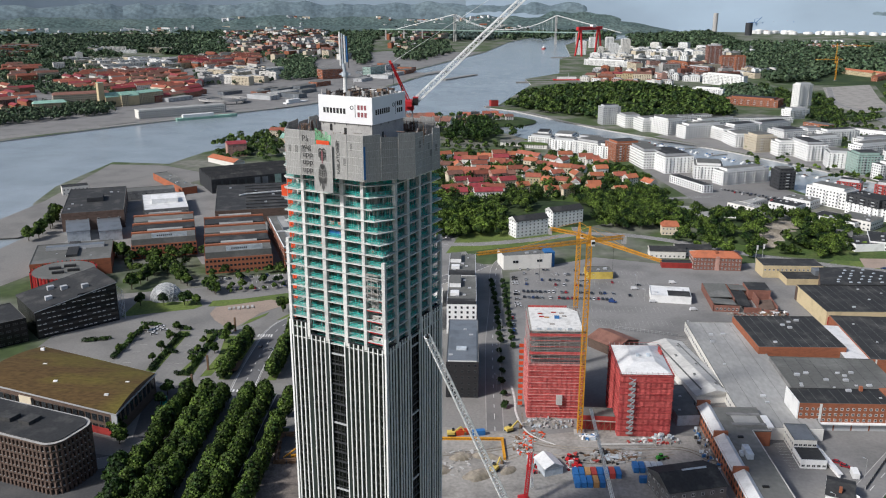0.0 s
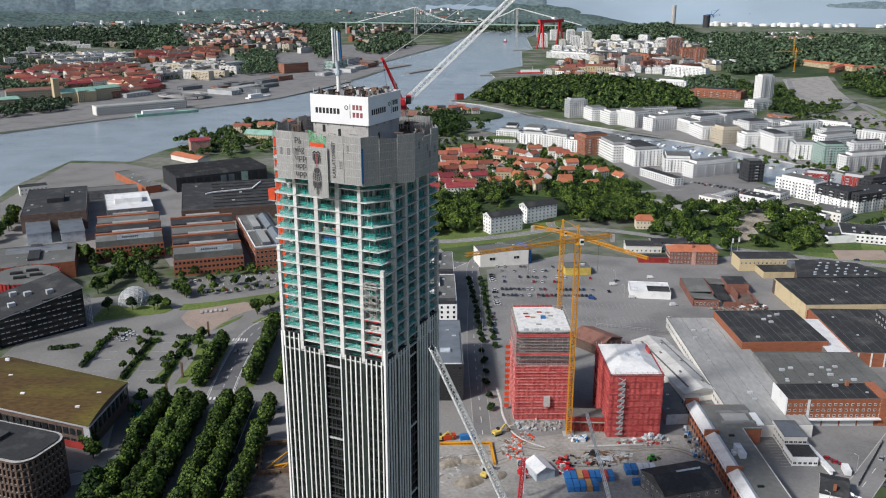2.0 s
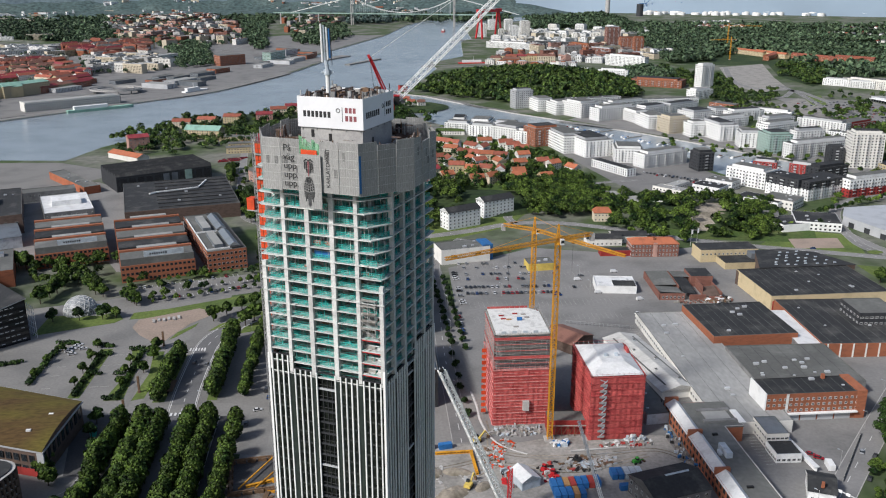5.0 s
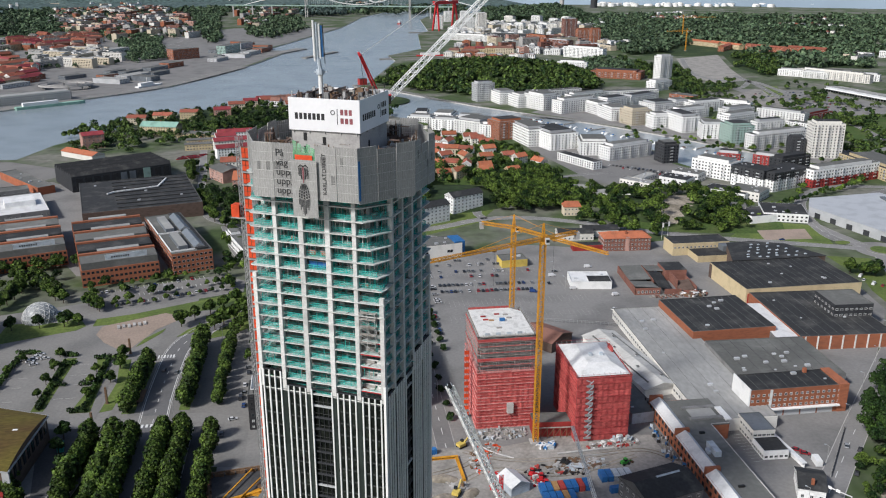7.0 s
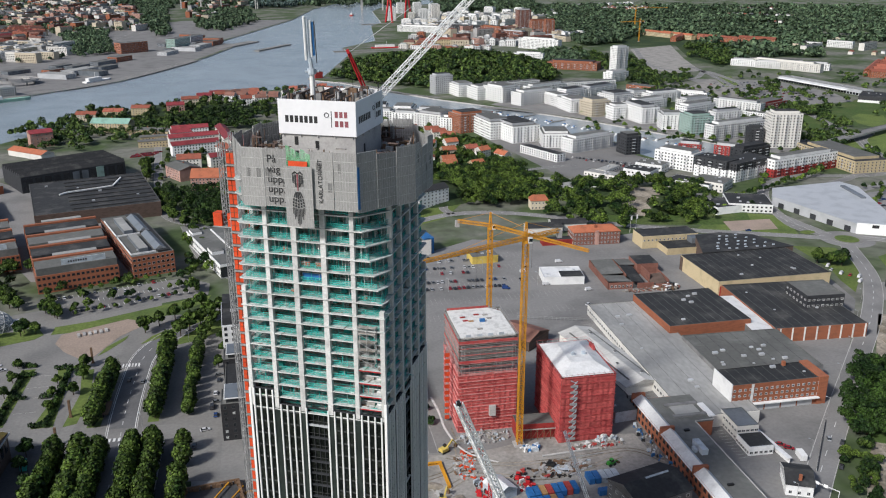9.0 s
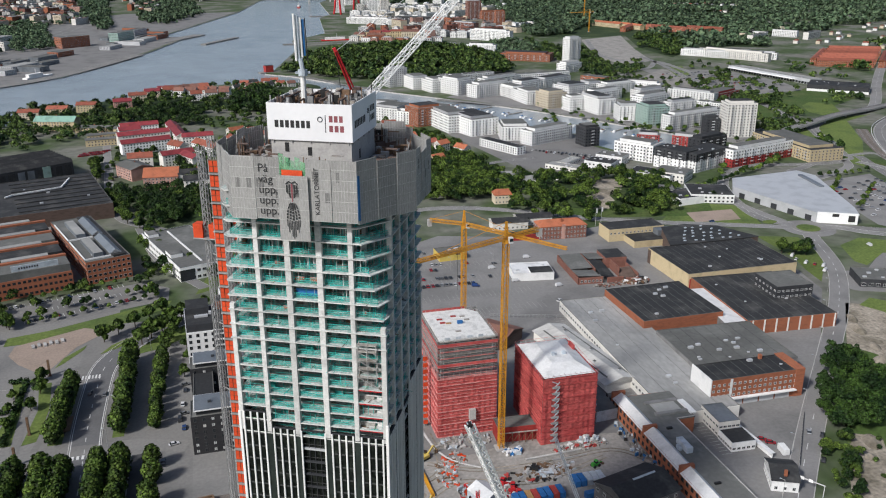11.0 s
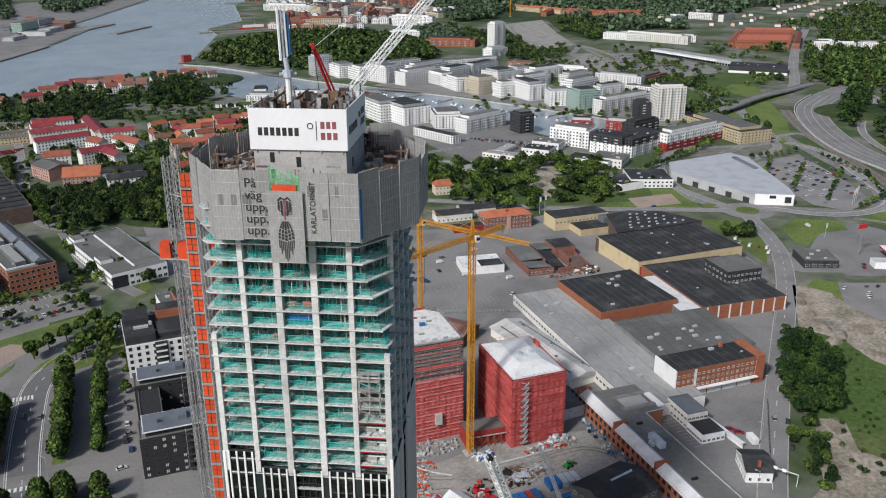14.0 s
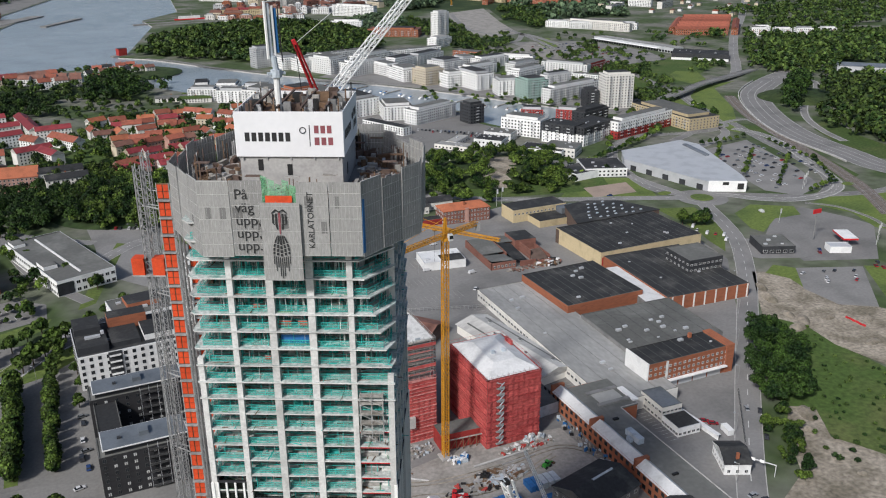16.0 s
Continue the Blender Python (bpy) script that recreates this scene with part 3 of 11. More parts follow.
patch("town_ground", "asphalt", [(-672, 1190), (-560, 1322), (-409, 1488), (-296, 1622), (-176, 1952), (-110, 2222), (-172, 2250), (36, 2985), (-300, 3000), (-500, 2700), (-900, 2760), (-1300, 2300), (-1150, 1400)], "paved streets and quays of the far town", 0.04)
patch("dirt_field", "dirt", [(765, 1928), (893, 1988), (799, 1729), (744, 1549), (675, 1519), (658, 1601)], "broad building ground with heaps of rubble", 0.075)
patch("wooded_ground", "shadefloor", [(765, 1970), (682, 2013), (771, 2475), (1013, 3187), (1293, 3032), (1929, 2958), (1409, 2170), (1192, 2089), (1082, 1675), (956, 1750), (806, 1583), (818, 1746), (905, 1990)], "ground under the far woods, tree shade painted in", 0.035)
patch("paving", "paving", [(-107, 378), (-76, 373), (-76, 525), (-68, 556), (-86, 562), (-95, 502), (-91, 459), (-95, 431), (-102, 411)], "paved walk before the apartment blocks", 0.065)
road([(778, 1927), (688, 1658), (699, 1547), (746, 1541), (742, 1452), (720, 1296), (718, 1215)], 11, "pale road past the building ground", "")
road([(746, 1541), (689, 1458), (635, 1431), (562, 1315)], 9, "street down to the canal quarter", "")
patch("dirt_field", "dirt", [(616, 1350), (706, 1442), (710, 1390), (689, 1249), (644, 1239), (600, 1281)], "bare levelled ground beside the ramps", 0.07)
patch("lawn", "grass", [(722, 1460), (762, 1471), (718, 1367), (687, 1349)], "small green slope between the ramps", 0.09)
patch("lawn", "grass", [(715, 1068), (741, 1088), (765, 1072), (736, 1018), (697, 997), (694, 1026)], "green inside the ramp bend", 0.1)
road([(620, 937), (644, 992), (670, 1090), (691, 1237), (695, 1327), (735, 1495), (754, 1619)], 10, "grey access road behind the canal quarter")
patch("college_court", "asphalt", [(-357, 643), (-410, 837), (-377, 911), (-301, 916), (-267, 879), (-178, 888), (-131, 633), (-209, 632), (-221, 655), (-273, 654), (-295, 673)], "grey paved courts between the brick college buildings", 0.04)
road([(125, 268), (149, 302), (201, 361), (261, 426), (306, 476), (345, 530), (372, 592)], 11, "grey two-lane street along the wooded verge")
road([(394, 612), (430, 590), (470, 572), (510, 600), (535, 650), (560, 730), (585, 800)], 9, "curving access road past the shops")
road([(368, 612), (323, 631), (280, 648), (230, 672), (190, 700), (141, 726), (98, 730), (58, 712), (11, 696), (-31, 690), (-60, 662)], 9, "street between the yard and the wood")
road([(98, 730), (96, 755), (122, 799), (190, 860), (260, 880)], 7, "narrow street climbing past the apartment houses")
road([(372, 618), (361, 650), (390, 740), (450, 790), (560, 790), (640, 950), (760, 1010)], 9, "street along the canal quarter")
road([(700, 500), (610, 560), (585, 606), (593, 656), (609, 733), (654, 822), (718, 908), (797, 966), (880, 1010)], 34, "wide motorway with pale edge lines", "ce", z=0.2)
MOTORWAY = smooth([(700, 500), (610, 560), (585, 606), (593, 656), (609, 733), (654, 822), (718, 908), (797, 966)], 8)
q = Mesh()
for off, w in ((0.0, 0.9), (-8.0, 0.25), (8.0, 0.25)):
    strip(q, MOTORWAY, off, w, 0.25, "marking" if off else "kerb")
setting("lane_lines", q, "pale lane lines and central kerb of the motorway", "road marking")
q = Mesh()
for a, b in zip(MOTORWAY[20:-2], MOTORWAY[21:-1]):
    d = (b - a) / np.hypot(*(b - a))
    n = np.array((-d[1], d[0])) * 19
    q.face([(*(a + n), 0), (*(b + n), 0), (*(b + n), 1.6), (*(a + n), 1.6)], "concrete")
    q.face([(*(a + n * 1.03), 0), (*(b + n * 1.03), 0), (*(b + n * 1.03), 1.6), (*(a + n * 1.03), 1.6)], "concrete")
    q.face([(*(a + n), 1.6), (*(b + n), 1.6), (*(b + n * 1.03), 1.6), (*(a + n * 1.03), 1.6)], "white")
setting("barrier", q, "pale concrete barrier along the motorway", "barrier")
road([(628, 690), (645, 735), (680, 790), (740, 848), (804, 894), (850, 940), (856, 985), (815, 985)], 8, "curved motorway slip road", "e", z=0.15)
road([(785, 1020), (812, 1045), (870, 1110), (929, 1180), (1101, 1369), (1314, 1583), (1602, 1887)], 14, "straight street leading up the far hill")
road([(-119, 290), (-120, 360), (-121, 405), (-122.5, 440), (-122.5, 475), (-121, 500), (-114, 518), (-99, 538), (-75, 558), (-30, 590), (10, 640)], 13, "wide avenue with pale lane lines between tree rows", "ce", "avenueasphalt")
road([(-98, 330), (-98.5, 372), (-98.5, 411)], 6, "narrow service road between the tree rows", "", "darkasphalt")
road([(-140, 340), (-140.5, 385), (-144, 414), (-141.5, 434), (-140.5, 460), (-142, 486), (-134, 505)], 3, "pale footway beside the avenue", "", "paving", 0.12, False)
road([(-151, 425), (-152, 447), (-153, 470), (-156, 500)], 4, "narrow cycle way beside the hedge", "", "paving", 0.115, False)
road([(-182, 424), (-146, 420), (-120, 420), (-98, 419), (-78, 412)], 9, "pale cross street below the car park", "", "paving", 0.125, False)
road([(13, 376), (14, 480), (18, 560), (22, 640), (48, 690)], 8, "side street with planted strips", "c")
road([(-60, 700), (-105, 735), (-135, 770), (-150, 850), (-160, 941), (-177, 1100)], 7, "lane beside the dark halls", "")
road([(-70, 600), (-100, 660), (-118, 740)], 7, "lane beside the white office", "")
road([(250, 1245), (346, 1148), (400, 1060), (470, 948), (490, 900), (560, 850)], 10, "pale quay promenade along the canal", "", "paving", 0.12)
road([(205, 1330), (150, 1400), (112, 1475), (70, 1532)], 7, "quay path at the foot of the wooded hill", "", "paving", 0.12)
road([(-700, 1175), (-560, 1325), (-410, 1490), (-300, 1625), (-190, 1900)], 22, "quay road on the far bank", "c", "paving", 0.12)
road([(-560, 2700), (-420, 2350), (-380, 2900), (-420, 3300)], 24, "wide road up the far slope", "e", "paving", 0.12)
road([(396, 605), (406, 600), (418, 586), (440, 573), (468, 570), (498, 580), (517, 603), (540, 652), (568, 714), (575, 752), (566, 778)], 9, "road curving round the shop car park", "ce", z=0.13)
road([(444, 562), (459, 545), (461, 517), (454, 497)], 3, "narrow footpath over the grass", "", "paving", 0.12)
road([(373, 618), (371, 636), (368, 655), (366, 683), (365, 703)], 8, "street along the loading bays", "", z=0.125)
road([(551, 793), (530, 790), (504, 775), (476, 762)], 8, "street below the yellow office", "", z=0.125)
road([(563, 806), (596, 848), (612, 892), (636, 936), (666, 962)], 8, "street beside the flyover", "", z=0.125)
road([(570, 800), (590, 806), (609, 805), (606, 785), (585, 730)], 6, "short slip road beside the railway", "", z=0.125)
RAIL = smooth([(683, 914), (640, 845), (612, 790), (588, 735), (563, 672), (541, 621), (514, 567), (480, 515)], 8)
q = Mesh()
strip(q, RAIL, 0, 13, 0.18, "steelgravel")
for off in (-4.2, -2.7, 2.7, 4.2):
    strip(q, RAIL, off, 0.25, 0.34, "mast")
setting("railway", q, "double railway track on brown gravel", "railway")
circle = [(563 + 13 * math.cos(a * math.tau / 28), 799 + 13 * math.sin(a * math.tau / 28)) for a in range(28)]
ring = Mesh()
ring.prism(circle, -0.5, 0.17, "road")
ring.prism([(563 + (x - 563) * 0.55, 799 + (y - 799) * 0.55) for x, y in circle], 0.1, 0.4, "kerb", "grass")
setting("roundabout", ring, "small roundabout with a grass island", "roundabout")
ring = Mesh()
circle = [(381 + 20 * math.cos(a * math.tau / 32), 606 + 20 * math.sin(a * math.tau / 32)) for a in range(32)]
ring.prism(circle, -0.5, 0.16, "road")
ring.prism([(381 + (x - 381) * 0.6, 606 + (y - 606) * 0.6) for x, y in circle], 0.1, 0.3, "kerb", "paving")
ring.prism([(381 + (x - 381) * 0.44, 606 + (y - 606) * 0.44) for x, y in circle], 0.2, 0.5, "grass")
setting("roundabout", ring, "roundabout with a grass island", "roundabout")
for n, (a, b) in enumerate(((362, 628), (515, 585))):
    patch("traffic_island", "grass", [(a + 6 * math.cos(t * math.tau / 16), b + 4 * math.sin(t * math.tau / 16)) for t in range(16)], "small grass traffic island", 0.3)


# ---- hills ----
HILLS = [(265, 740, 62, 48, 6), (75, 800, 70, 50, 7), (270, 1620, 200, 130, 26), (30, 1400, 75, 60, 5), (-120, 1300, 120, 70, 5), (760, 870, 60, 50, 8), (-30, 780, 60, 60, 5)]


def hill_height(x, y):
    h = 0.0
    for a, b, ra, rb, z in HILLS:
        r = ((x - a) / ra) ** 2 + ((y - b) / rb) ** 2
        if r < 1:
            h = max(h, z * (1 - r) ** 0.8)
    return h


for a, b, ra, rb, z in HILLS:
    q = Mesh()
    n, rings = 40, 8
    idx = {}
    for r in range(rings + 1):
        for i in range(n):
            f, t = r / rings, i / n * math.tau
            x, y = a + ra * f * math.cos(t), b + rb * f * math.sin(t)
            idx[r, i] = len(q.v)
            q.v.append((x, y, z * max(0, 1 - f * f) ** 0.8 - 0.3 * (f == 1) + noise.noise((x * 0.05, y * 0.05, 0)) * 0.8 * (1 - f)))
    for r in range(rings):
        for i in range(n):
            j = (i + 1) % n
            q.f.append((idx[r, i], idx[r + 1, i], idx[r + 1, j], idx[r, j]))
            x, y = q.v[idx[r, i]][:2]
            q.m.append(q.slot("soil" if a == 265 and abs((x - 258) * 0.8 - (y - 722) * 0.6) < 9 else "shadefloor"))
    setting("hill", q, "low rocky hill under trees", "hill")


# flyover by the canal quarter
fly = thing("flyover", pose(0, 0, 0), "grey concrete road flyover on piers", "bridge")
FLY = smooth([(500, 880), (560, 905), (613, 928), (692, 971), (764, 1005), (850, 1050)])
q = Mesh()
zs = [6.5 * max(0.02, math.sin(math.pi * i / (len(FLY) - 1))) for i in range(len(FLY))]
for i in range(len(FLY) - 1):
    d = FLY[i + 1] - FLY[i]
    nrm = np.array((-d[1], d[0])) / np.hypot(*d) * 6
    a, b, c, e = FLY[i] + nrm, FLY[i] - nrm, FLY[i + 1] - nrm, FLY[i + 1] + nrm
    q.face([(*a, zs[i]), (*b, zs[i]), (*c, zs[i + 1]), (*e, zs[i + 1])], "road")
    for p, r in ((a, e), (b, c)):
        q.face([(*p, zs[i] - 1.2), (*r, zs[i + 1] - 1.2), (*r, zs[i + 1] + 0.9), (*p, zs[i] + 0.9)], "concrete")
part("deck", q, fly)
for i in range(4, len(FLY) - 4, 4):
    part("pier", Mesh().box(FLY[i][0] - 0.7, FLY[i][1] - 0.7, -1, FLY[i][0] + 0.7, FLY[i][1] + 0.7, zs[i] - 0.2, "concrete"), fly)
road([(470, 572), (520, 560), (600, 560), (700, 480)], 9, "access road beside the shops", "c")
road([(480, 730), (540, 760), (560, 790)], 8, "street behind the shop car park", "")


# ---- the tower under construction ----
TOWER = pose(-31.7, 249.7, 0, 0, 0, -26)
tower = thing("tower", TOWER, "high-rise tower under construction, striped cladding below, bare concrete floors above", "tower")
H, FH, Z0 = 16.9, 3.28, 108.6
COLS = [-16.5, -10.1, -3.4, 3.4, 10.1, 16.5]


def cut(z):
    """How far the corners are cut back at this height."""
    return max(0.0, min(5.6, (z - 133.0) / 22.0 * 5.6))


def plate(z, grow=0.0):
    """The floor's outline: two opposite corners are cut back more and more with height, the others barely."""
    c, e = cut(z), H + grow
    if c < 0.1:
        return [(-e, -e), (e, -e), (e, e), (-e, e)]
    c2, a = 6.8 * (c / 5.6) ** 0.5, 0.25 * c
    return [(-e + a, -e), (e - c, -e), (e, -e + c2), (e, e - a), (e - a, e), (-e + c, e), (-e, e - c2), (-e, -e + a)]


def turned(k):
    return Matrix.Rotation(k * math.pi / 2, 4, "Z")


# concrete frame
for n in range(-1, 17):
    z = Z0 + n * FH
    part("floor_slab", Mesh().prism(plate(z, 0.35 if n > 5 else 0.0), z - 0.24, z, "slab", "deckdusttint"), tower)
part("core", Mesh().box(-8.6, -8.6, 0, 8.6, 8.6, 170.3, "concrete"), tower, "bare concrete lift core")
core_hole = Mesh().box(-0.42, -0.06, 0, 0.42, 0.1, 1.9, "black").data("core_opening")
for x, z in ((-5.2, 164.2), (-0.3, 166.6), (-5.2, 167.4), (4.6, 163.2)):
    part("core_opening", core_hole, tower, "", Matrix.Translation((x, -8.62, z)))
part("core_opening", core_hole, tower, "", turned(1) @ Matrix.Translation((-3.0, -8.62, 165.4)))
for k in range(4):
    for i, u in enumerate(COLS):
        top = 157.0 if 0 < i < 5 else (136.0 if k in (0, 3) and i == 0 else 133.0)
        w = 0.62 if i in (2, 3) else 0.5
        if i == 5:
            continue
        part("column", Mesh().box(u - w, -H - 0.12, 105.6, u + w, -H + 0.95, top, "slab"), tower, "", turned(k))
inner = Mesh().box(-0.4, -0.4, 100, 0.4, 0.4, 160, "concrete").data("inner_column")
for x in (-11.5, 0, 11.5):
    for y in (-11.5, 11.5):
        part("inner_column", inner, tower, "", Matrix.Translation((x, y, 0)))

# safety nets and props between the slabs
net_mesh = Mesh()
net_mesh.face([(-3.0, 0, 0.03), (3.0, 0, 0.03), (3.0, 0.05, 1.1), (-3.0, 0.05, 1.1)], "net")
for zz, hh in ((0.14, 0.03), (0.6, 0.032), (1.14, 0.045)):
    net_mesh.box(-3.05, -0.03, zz - hh, 3.05, 0.03, zz + hh, "teal")
net_mesh.box(-3.05, 1.3, 1.02, 3.05, 1.36, 1.1, "teal")
for i in range(4):
    net_mesh.box(-3.0 + i * 1.98, -0.04, 0, -2.93 + i * 1.98, 0.04, 1.25, "teal")
net_mesh = net_mesh.data("safety_net")
rng = random.Random(4)
for n in range(-1, 16):
    z = Z0 + n * FH
    c = cut(z)
    for k in range(4):
        for i in range(5):
            if n < 1 and (k, i) in ((0, 0), (1, 0)) or (k, i) == (0, 4) and n < 5:
                continue
            a, b = COLS[i] + 0.5, COLS[i + 1] - 0.5
            if k in (0, 2) and i == 4:
                b = min(b, H - c - 0.3)
            if k in (1, 3) and i == 0:
                a = max(a, -H + 6.8 * (c / 5.6) ** 0.5 + 0.2)
            if b - a < 0.8:
                continue
            m = turned(k) @ pose((a + b) / 2, -H + rng.uniform(0.5, 1.1), z, 0, 0, rng.uniform(-2.2, 2.2)) @ Matrix.Diagonal(((b - a) / 6.1, 1, 1, 1))
            part("safety_net", net_mesh, tower, "", m)
        if c > 0.3 and k in (0, 2):
            a, b = Vector((H - c, -H, 0)), Vector((H, -H + 6.8 * (c / 5.6) ** 0.5, 0))
            d = b - a
            m = turned(k) @ Matrix.Translation((a + b) / 2 + Vector((-0.35, 0.3, z))) @ Matrix.Rotation(math.atan2(d.y, d.x), 4, "Z") @ Matrix.Diagonal((d.length / 6.2, 1, 1, 1))
            part("safety_net", net_mesh, tower, "", m)
for n in range(-1, 16):
    z = Z0 + n * FH
    q = Mesh()
    for k in range(4):
        t = turned(k)
        for i in range(rng.randint(18, 26) if n < 8 else 46):
            u, v = rng.uniform(-H + 1 + cut(z), H - 1 - cut(z)), -H + rng.uniform(0.7, 4.5)
            q.bar(t @ Vector((u, v, z)), t @ Vector((u, v, z + 2.98)), 0.045, rng.choice(["teal", "screenframe", "screenframe"]) if i % 3 else "teal")
        for i in range(56):
            u, v, s, w = rng.uniform(-H + 1 + cut(z), H - 1 - cut(z)), -H + rng.uniform(0.25, 6.0) ** 1.0, rng.uniform(0.3, 1.7), rng.uniform(0.03, 0.09)
            lie = t @ pose(u, v, z + 0.01, 0, 0, rng.choice([0, 0, 8, -12, 85]) + rng.uniform(-6, 6))
            q.box(-s, -w, 0, s, w, rng.uniform(0.04, 0.14), rng.choice(["teal", "teal", "greennet", "rubble", "slab", "steel"]), turn=lie)
        for i in range(5):
            u, v = rng.uniform(-H + 4, H - 4), -H + rng.uniform(2.0, 6.0)
            s = rng.uniform(0.4, 1.1)
            q.box(u - s, v - 0.4, z, u + s, v + 0.4, z + rng.uniform(0.3, 1.1), rng.choice(["rubble", "steel", "screenframe", "teal"]), turn=t)
        for i in range(90 if n > 10 else 50 if n > 8 else 0):
            u, v = rng.uniform(-H + 1 + cut(z), H - 1 - cut(z)), -H + rng.uniform(0.9, 5.5)
            q.bar(t @ Vector((u, v, z)), t @ Vector((u, v, z + 2.98)), 0.035, "fin" if i % 3 else "teal", 4)
            if i % 2:
                q.box(u - 0.5, v - 0.05, z + 2.6, u + 0.5, v + 0.05, z + 2.75, "rubble", turn=t)
        for i in range(3):
            u = rng.uniform(-H + 4, H - 4)
            q.bar(t @ Vector((u, -H + 2.5, z + 0.1)), t @ Vector((u + rng.uniform(-3, 3), -H + 5, z + 2.8)), 0.05, "teal")
    tagged(part("propping", q, tower, "steel props, rails and loose material between the floors"), kind="stuff")
for n, u, w, h, m in ((9, 0.0, 2.4, 1.7, "containerblue"), (10, -1.6, 1.1, 1.0, "orange"), (10, 1.5, 0.8, 1.0, "orange"), (11, -6.2, 0.55, 0.8, "orange"), (8, -5.0, 0.5, 0.7, "orange"), (8, 12.4, 0.35, 0.8, "orange")):
    part("tarpaulin", Mesh().box(-w, 0, 0.3, w, 0.1, 0.3 + h, m).box(-w, -0.03, 0.26 + h, w, 0.13, 0.34 + h, "screenframe"), tower, "hanging sheet", Matrix.Translation((u, -H + 1.3, Z0 + n * FH)))
beam = Mesh().box(-3.1, -0.12, 0, 3.1, 0.12, 0.3, "cranered").data("edge_beam")
for n in range(0, 5):
    part("edge_beam", beam, tower, "red steel edge beam", Matrix.Translation((13.3, -H + 0.3, Z0 + n * FH - 0.6)))
wall_panel = Mesh().box(-3.0, 0, 0, 0.4, 0.2, 0.7, "rubble").box(-2.2, 0.25, 0.7, 2.6, 0.4, 1.0, "slab").box(0.9, 0.3, 0, 2.8, 0.6, 0.5, "slab").data("infill_panel")
for n in range(0, 5):
    part("infill_panel", wall_panel, tower, "", Matrix.Translation((13.3, -H + 1.6, Z0 + n * FH)))
scaf = Mesh()
for x in (11.0, 13.0, 15.0):
    for y in (-17.6, -16.6):
        scaf.bar((x, y, 120.5), (x, y, 129.5), 0.06, "screenframe")
for z in (121.5, 123.5, 125.5, 127.5, 129):
    scaf.box(10.9, -17.7, z, 15.1, -16.5, z + 0.12, "rubble")
    scaf.bar((11, -17.6, z), (15, -17.6, z - 1.9), 0.05, "screenframe")
part("scaffold", scaf, tower, "small steel scaffold at the corner")

# striped cladding below
def clad_top(k, u):
    if k == 0:
        return 110.2 if u < -10.1 or u > 16.0 else 106.6
    if k == 1:
        return 110.2 if u < -15.5 else 106.6 if u < 3 else 109.9
    return 109.9


GRID = [-16.9, -10.1, -3.4, 3.4, 10.1, 16.9]
for k in range(4):
    t = turned(k)
    for a, b in zip(GRID, GRID[1:]):
        dark = a == -3.4
        top = clad_top(k, (a + b) / 2)
        part("glazing", Mesh().box(a, -H + (0.75 if dark else 0.14), 0, b, -H + 0.95, top - (1.0 if dark else 0), "towerglass"), tower, "", t)
        part("top_rail", Mesh().box(a, -H - 0.1, top, b, -H + 0.4, top + 0.18, "charcoal"), tower, "", t)
        if not dark:
            spandrel = Mesh()
            for n in range(int(top / FH) + 1):
                spandrel.box(a + 0.6, -H + 0.09, n * FH - 0.35, b - 0.6, -H + 0.2, n * FH, "framedark")
            tagged(part("floor_band", spandrel, tower, "", t), kind="stuff")
    part("corner_panel", Mesh().box(H - 0.3, -H - 0.28, 0, H + 0.28, -H + 0.3, 110.2, "fin"), tower, "", t)
    fin = {}
    for g in GRID:
        top = max(clad_top(k, max(-16.7, g - 1)), clad_top(k, min(16.7, g + 1)))
        w0, w1 = max(g - 0.75, -16.85), min(g + 0.75, 16.5)
        part("column_panel", Mesh().box(w0, -H + 0.04, 0, w1, -H + 0.3, top - 0.02, "panel"), tower, "black-green column panel", t)
        for o in (0.95, 2.55, 4.15, 5.75):
            u = g + o
            if abs(u) < 2.6:
                continue
            if u > 16.4:
                continue
            top = clad_top(k, u)
            if top not in fin:
                fin[top] = Mesh().box(-0.17, -0.24, 0, 0.17, 0.16, top + 0.05, "fin").data("fin")
            part("fin", fin[top], tower, "", t @ Matrix.Translation((u, -H, 0)))
    for u in (-2.75, 2.75):
        part("fin", fin[clad_top(k, u)], tower, "", t @ Matrix.Translation((u, -H, 0)))
    rails = Mesh()
    for n in range(32):
        rails.box(-2.6, -H + 0.3, n * FH, 2.6, -H + 0.95, n * FH + 0.45, "metalwall" if n % 7 == 3 else "charcoal")
        rails.box(-2.6, -H + 0.35, n * FH + 1.4, 2.6, -H + 0.42, n * FH + 1.5, "framedark")
        for x in (-1.3, 0, 1.3):
            rails.box(x - 0.06, -H + 0.5, n * FH, x + 0.06, -H + 0.8, n * FH + FH, "charcoal")
    part("recess_spandrel", rails, tower, "dark recessed balcony strip", t)

# climbing screens of the crown
RING = [(-13, -20), (13, -20), (21.6, -7.2), (21.6, 7.2), (13, 20), (-13, 20), (-21.6, 7.2), (-21.6, -7.2)]


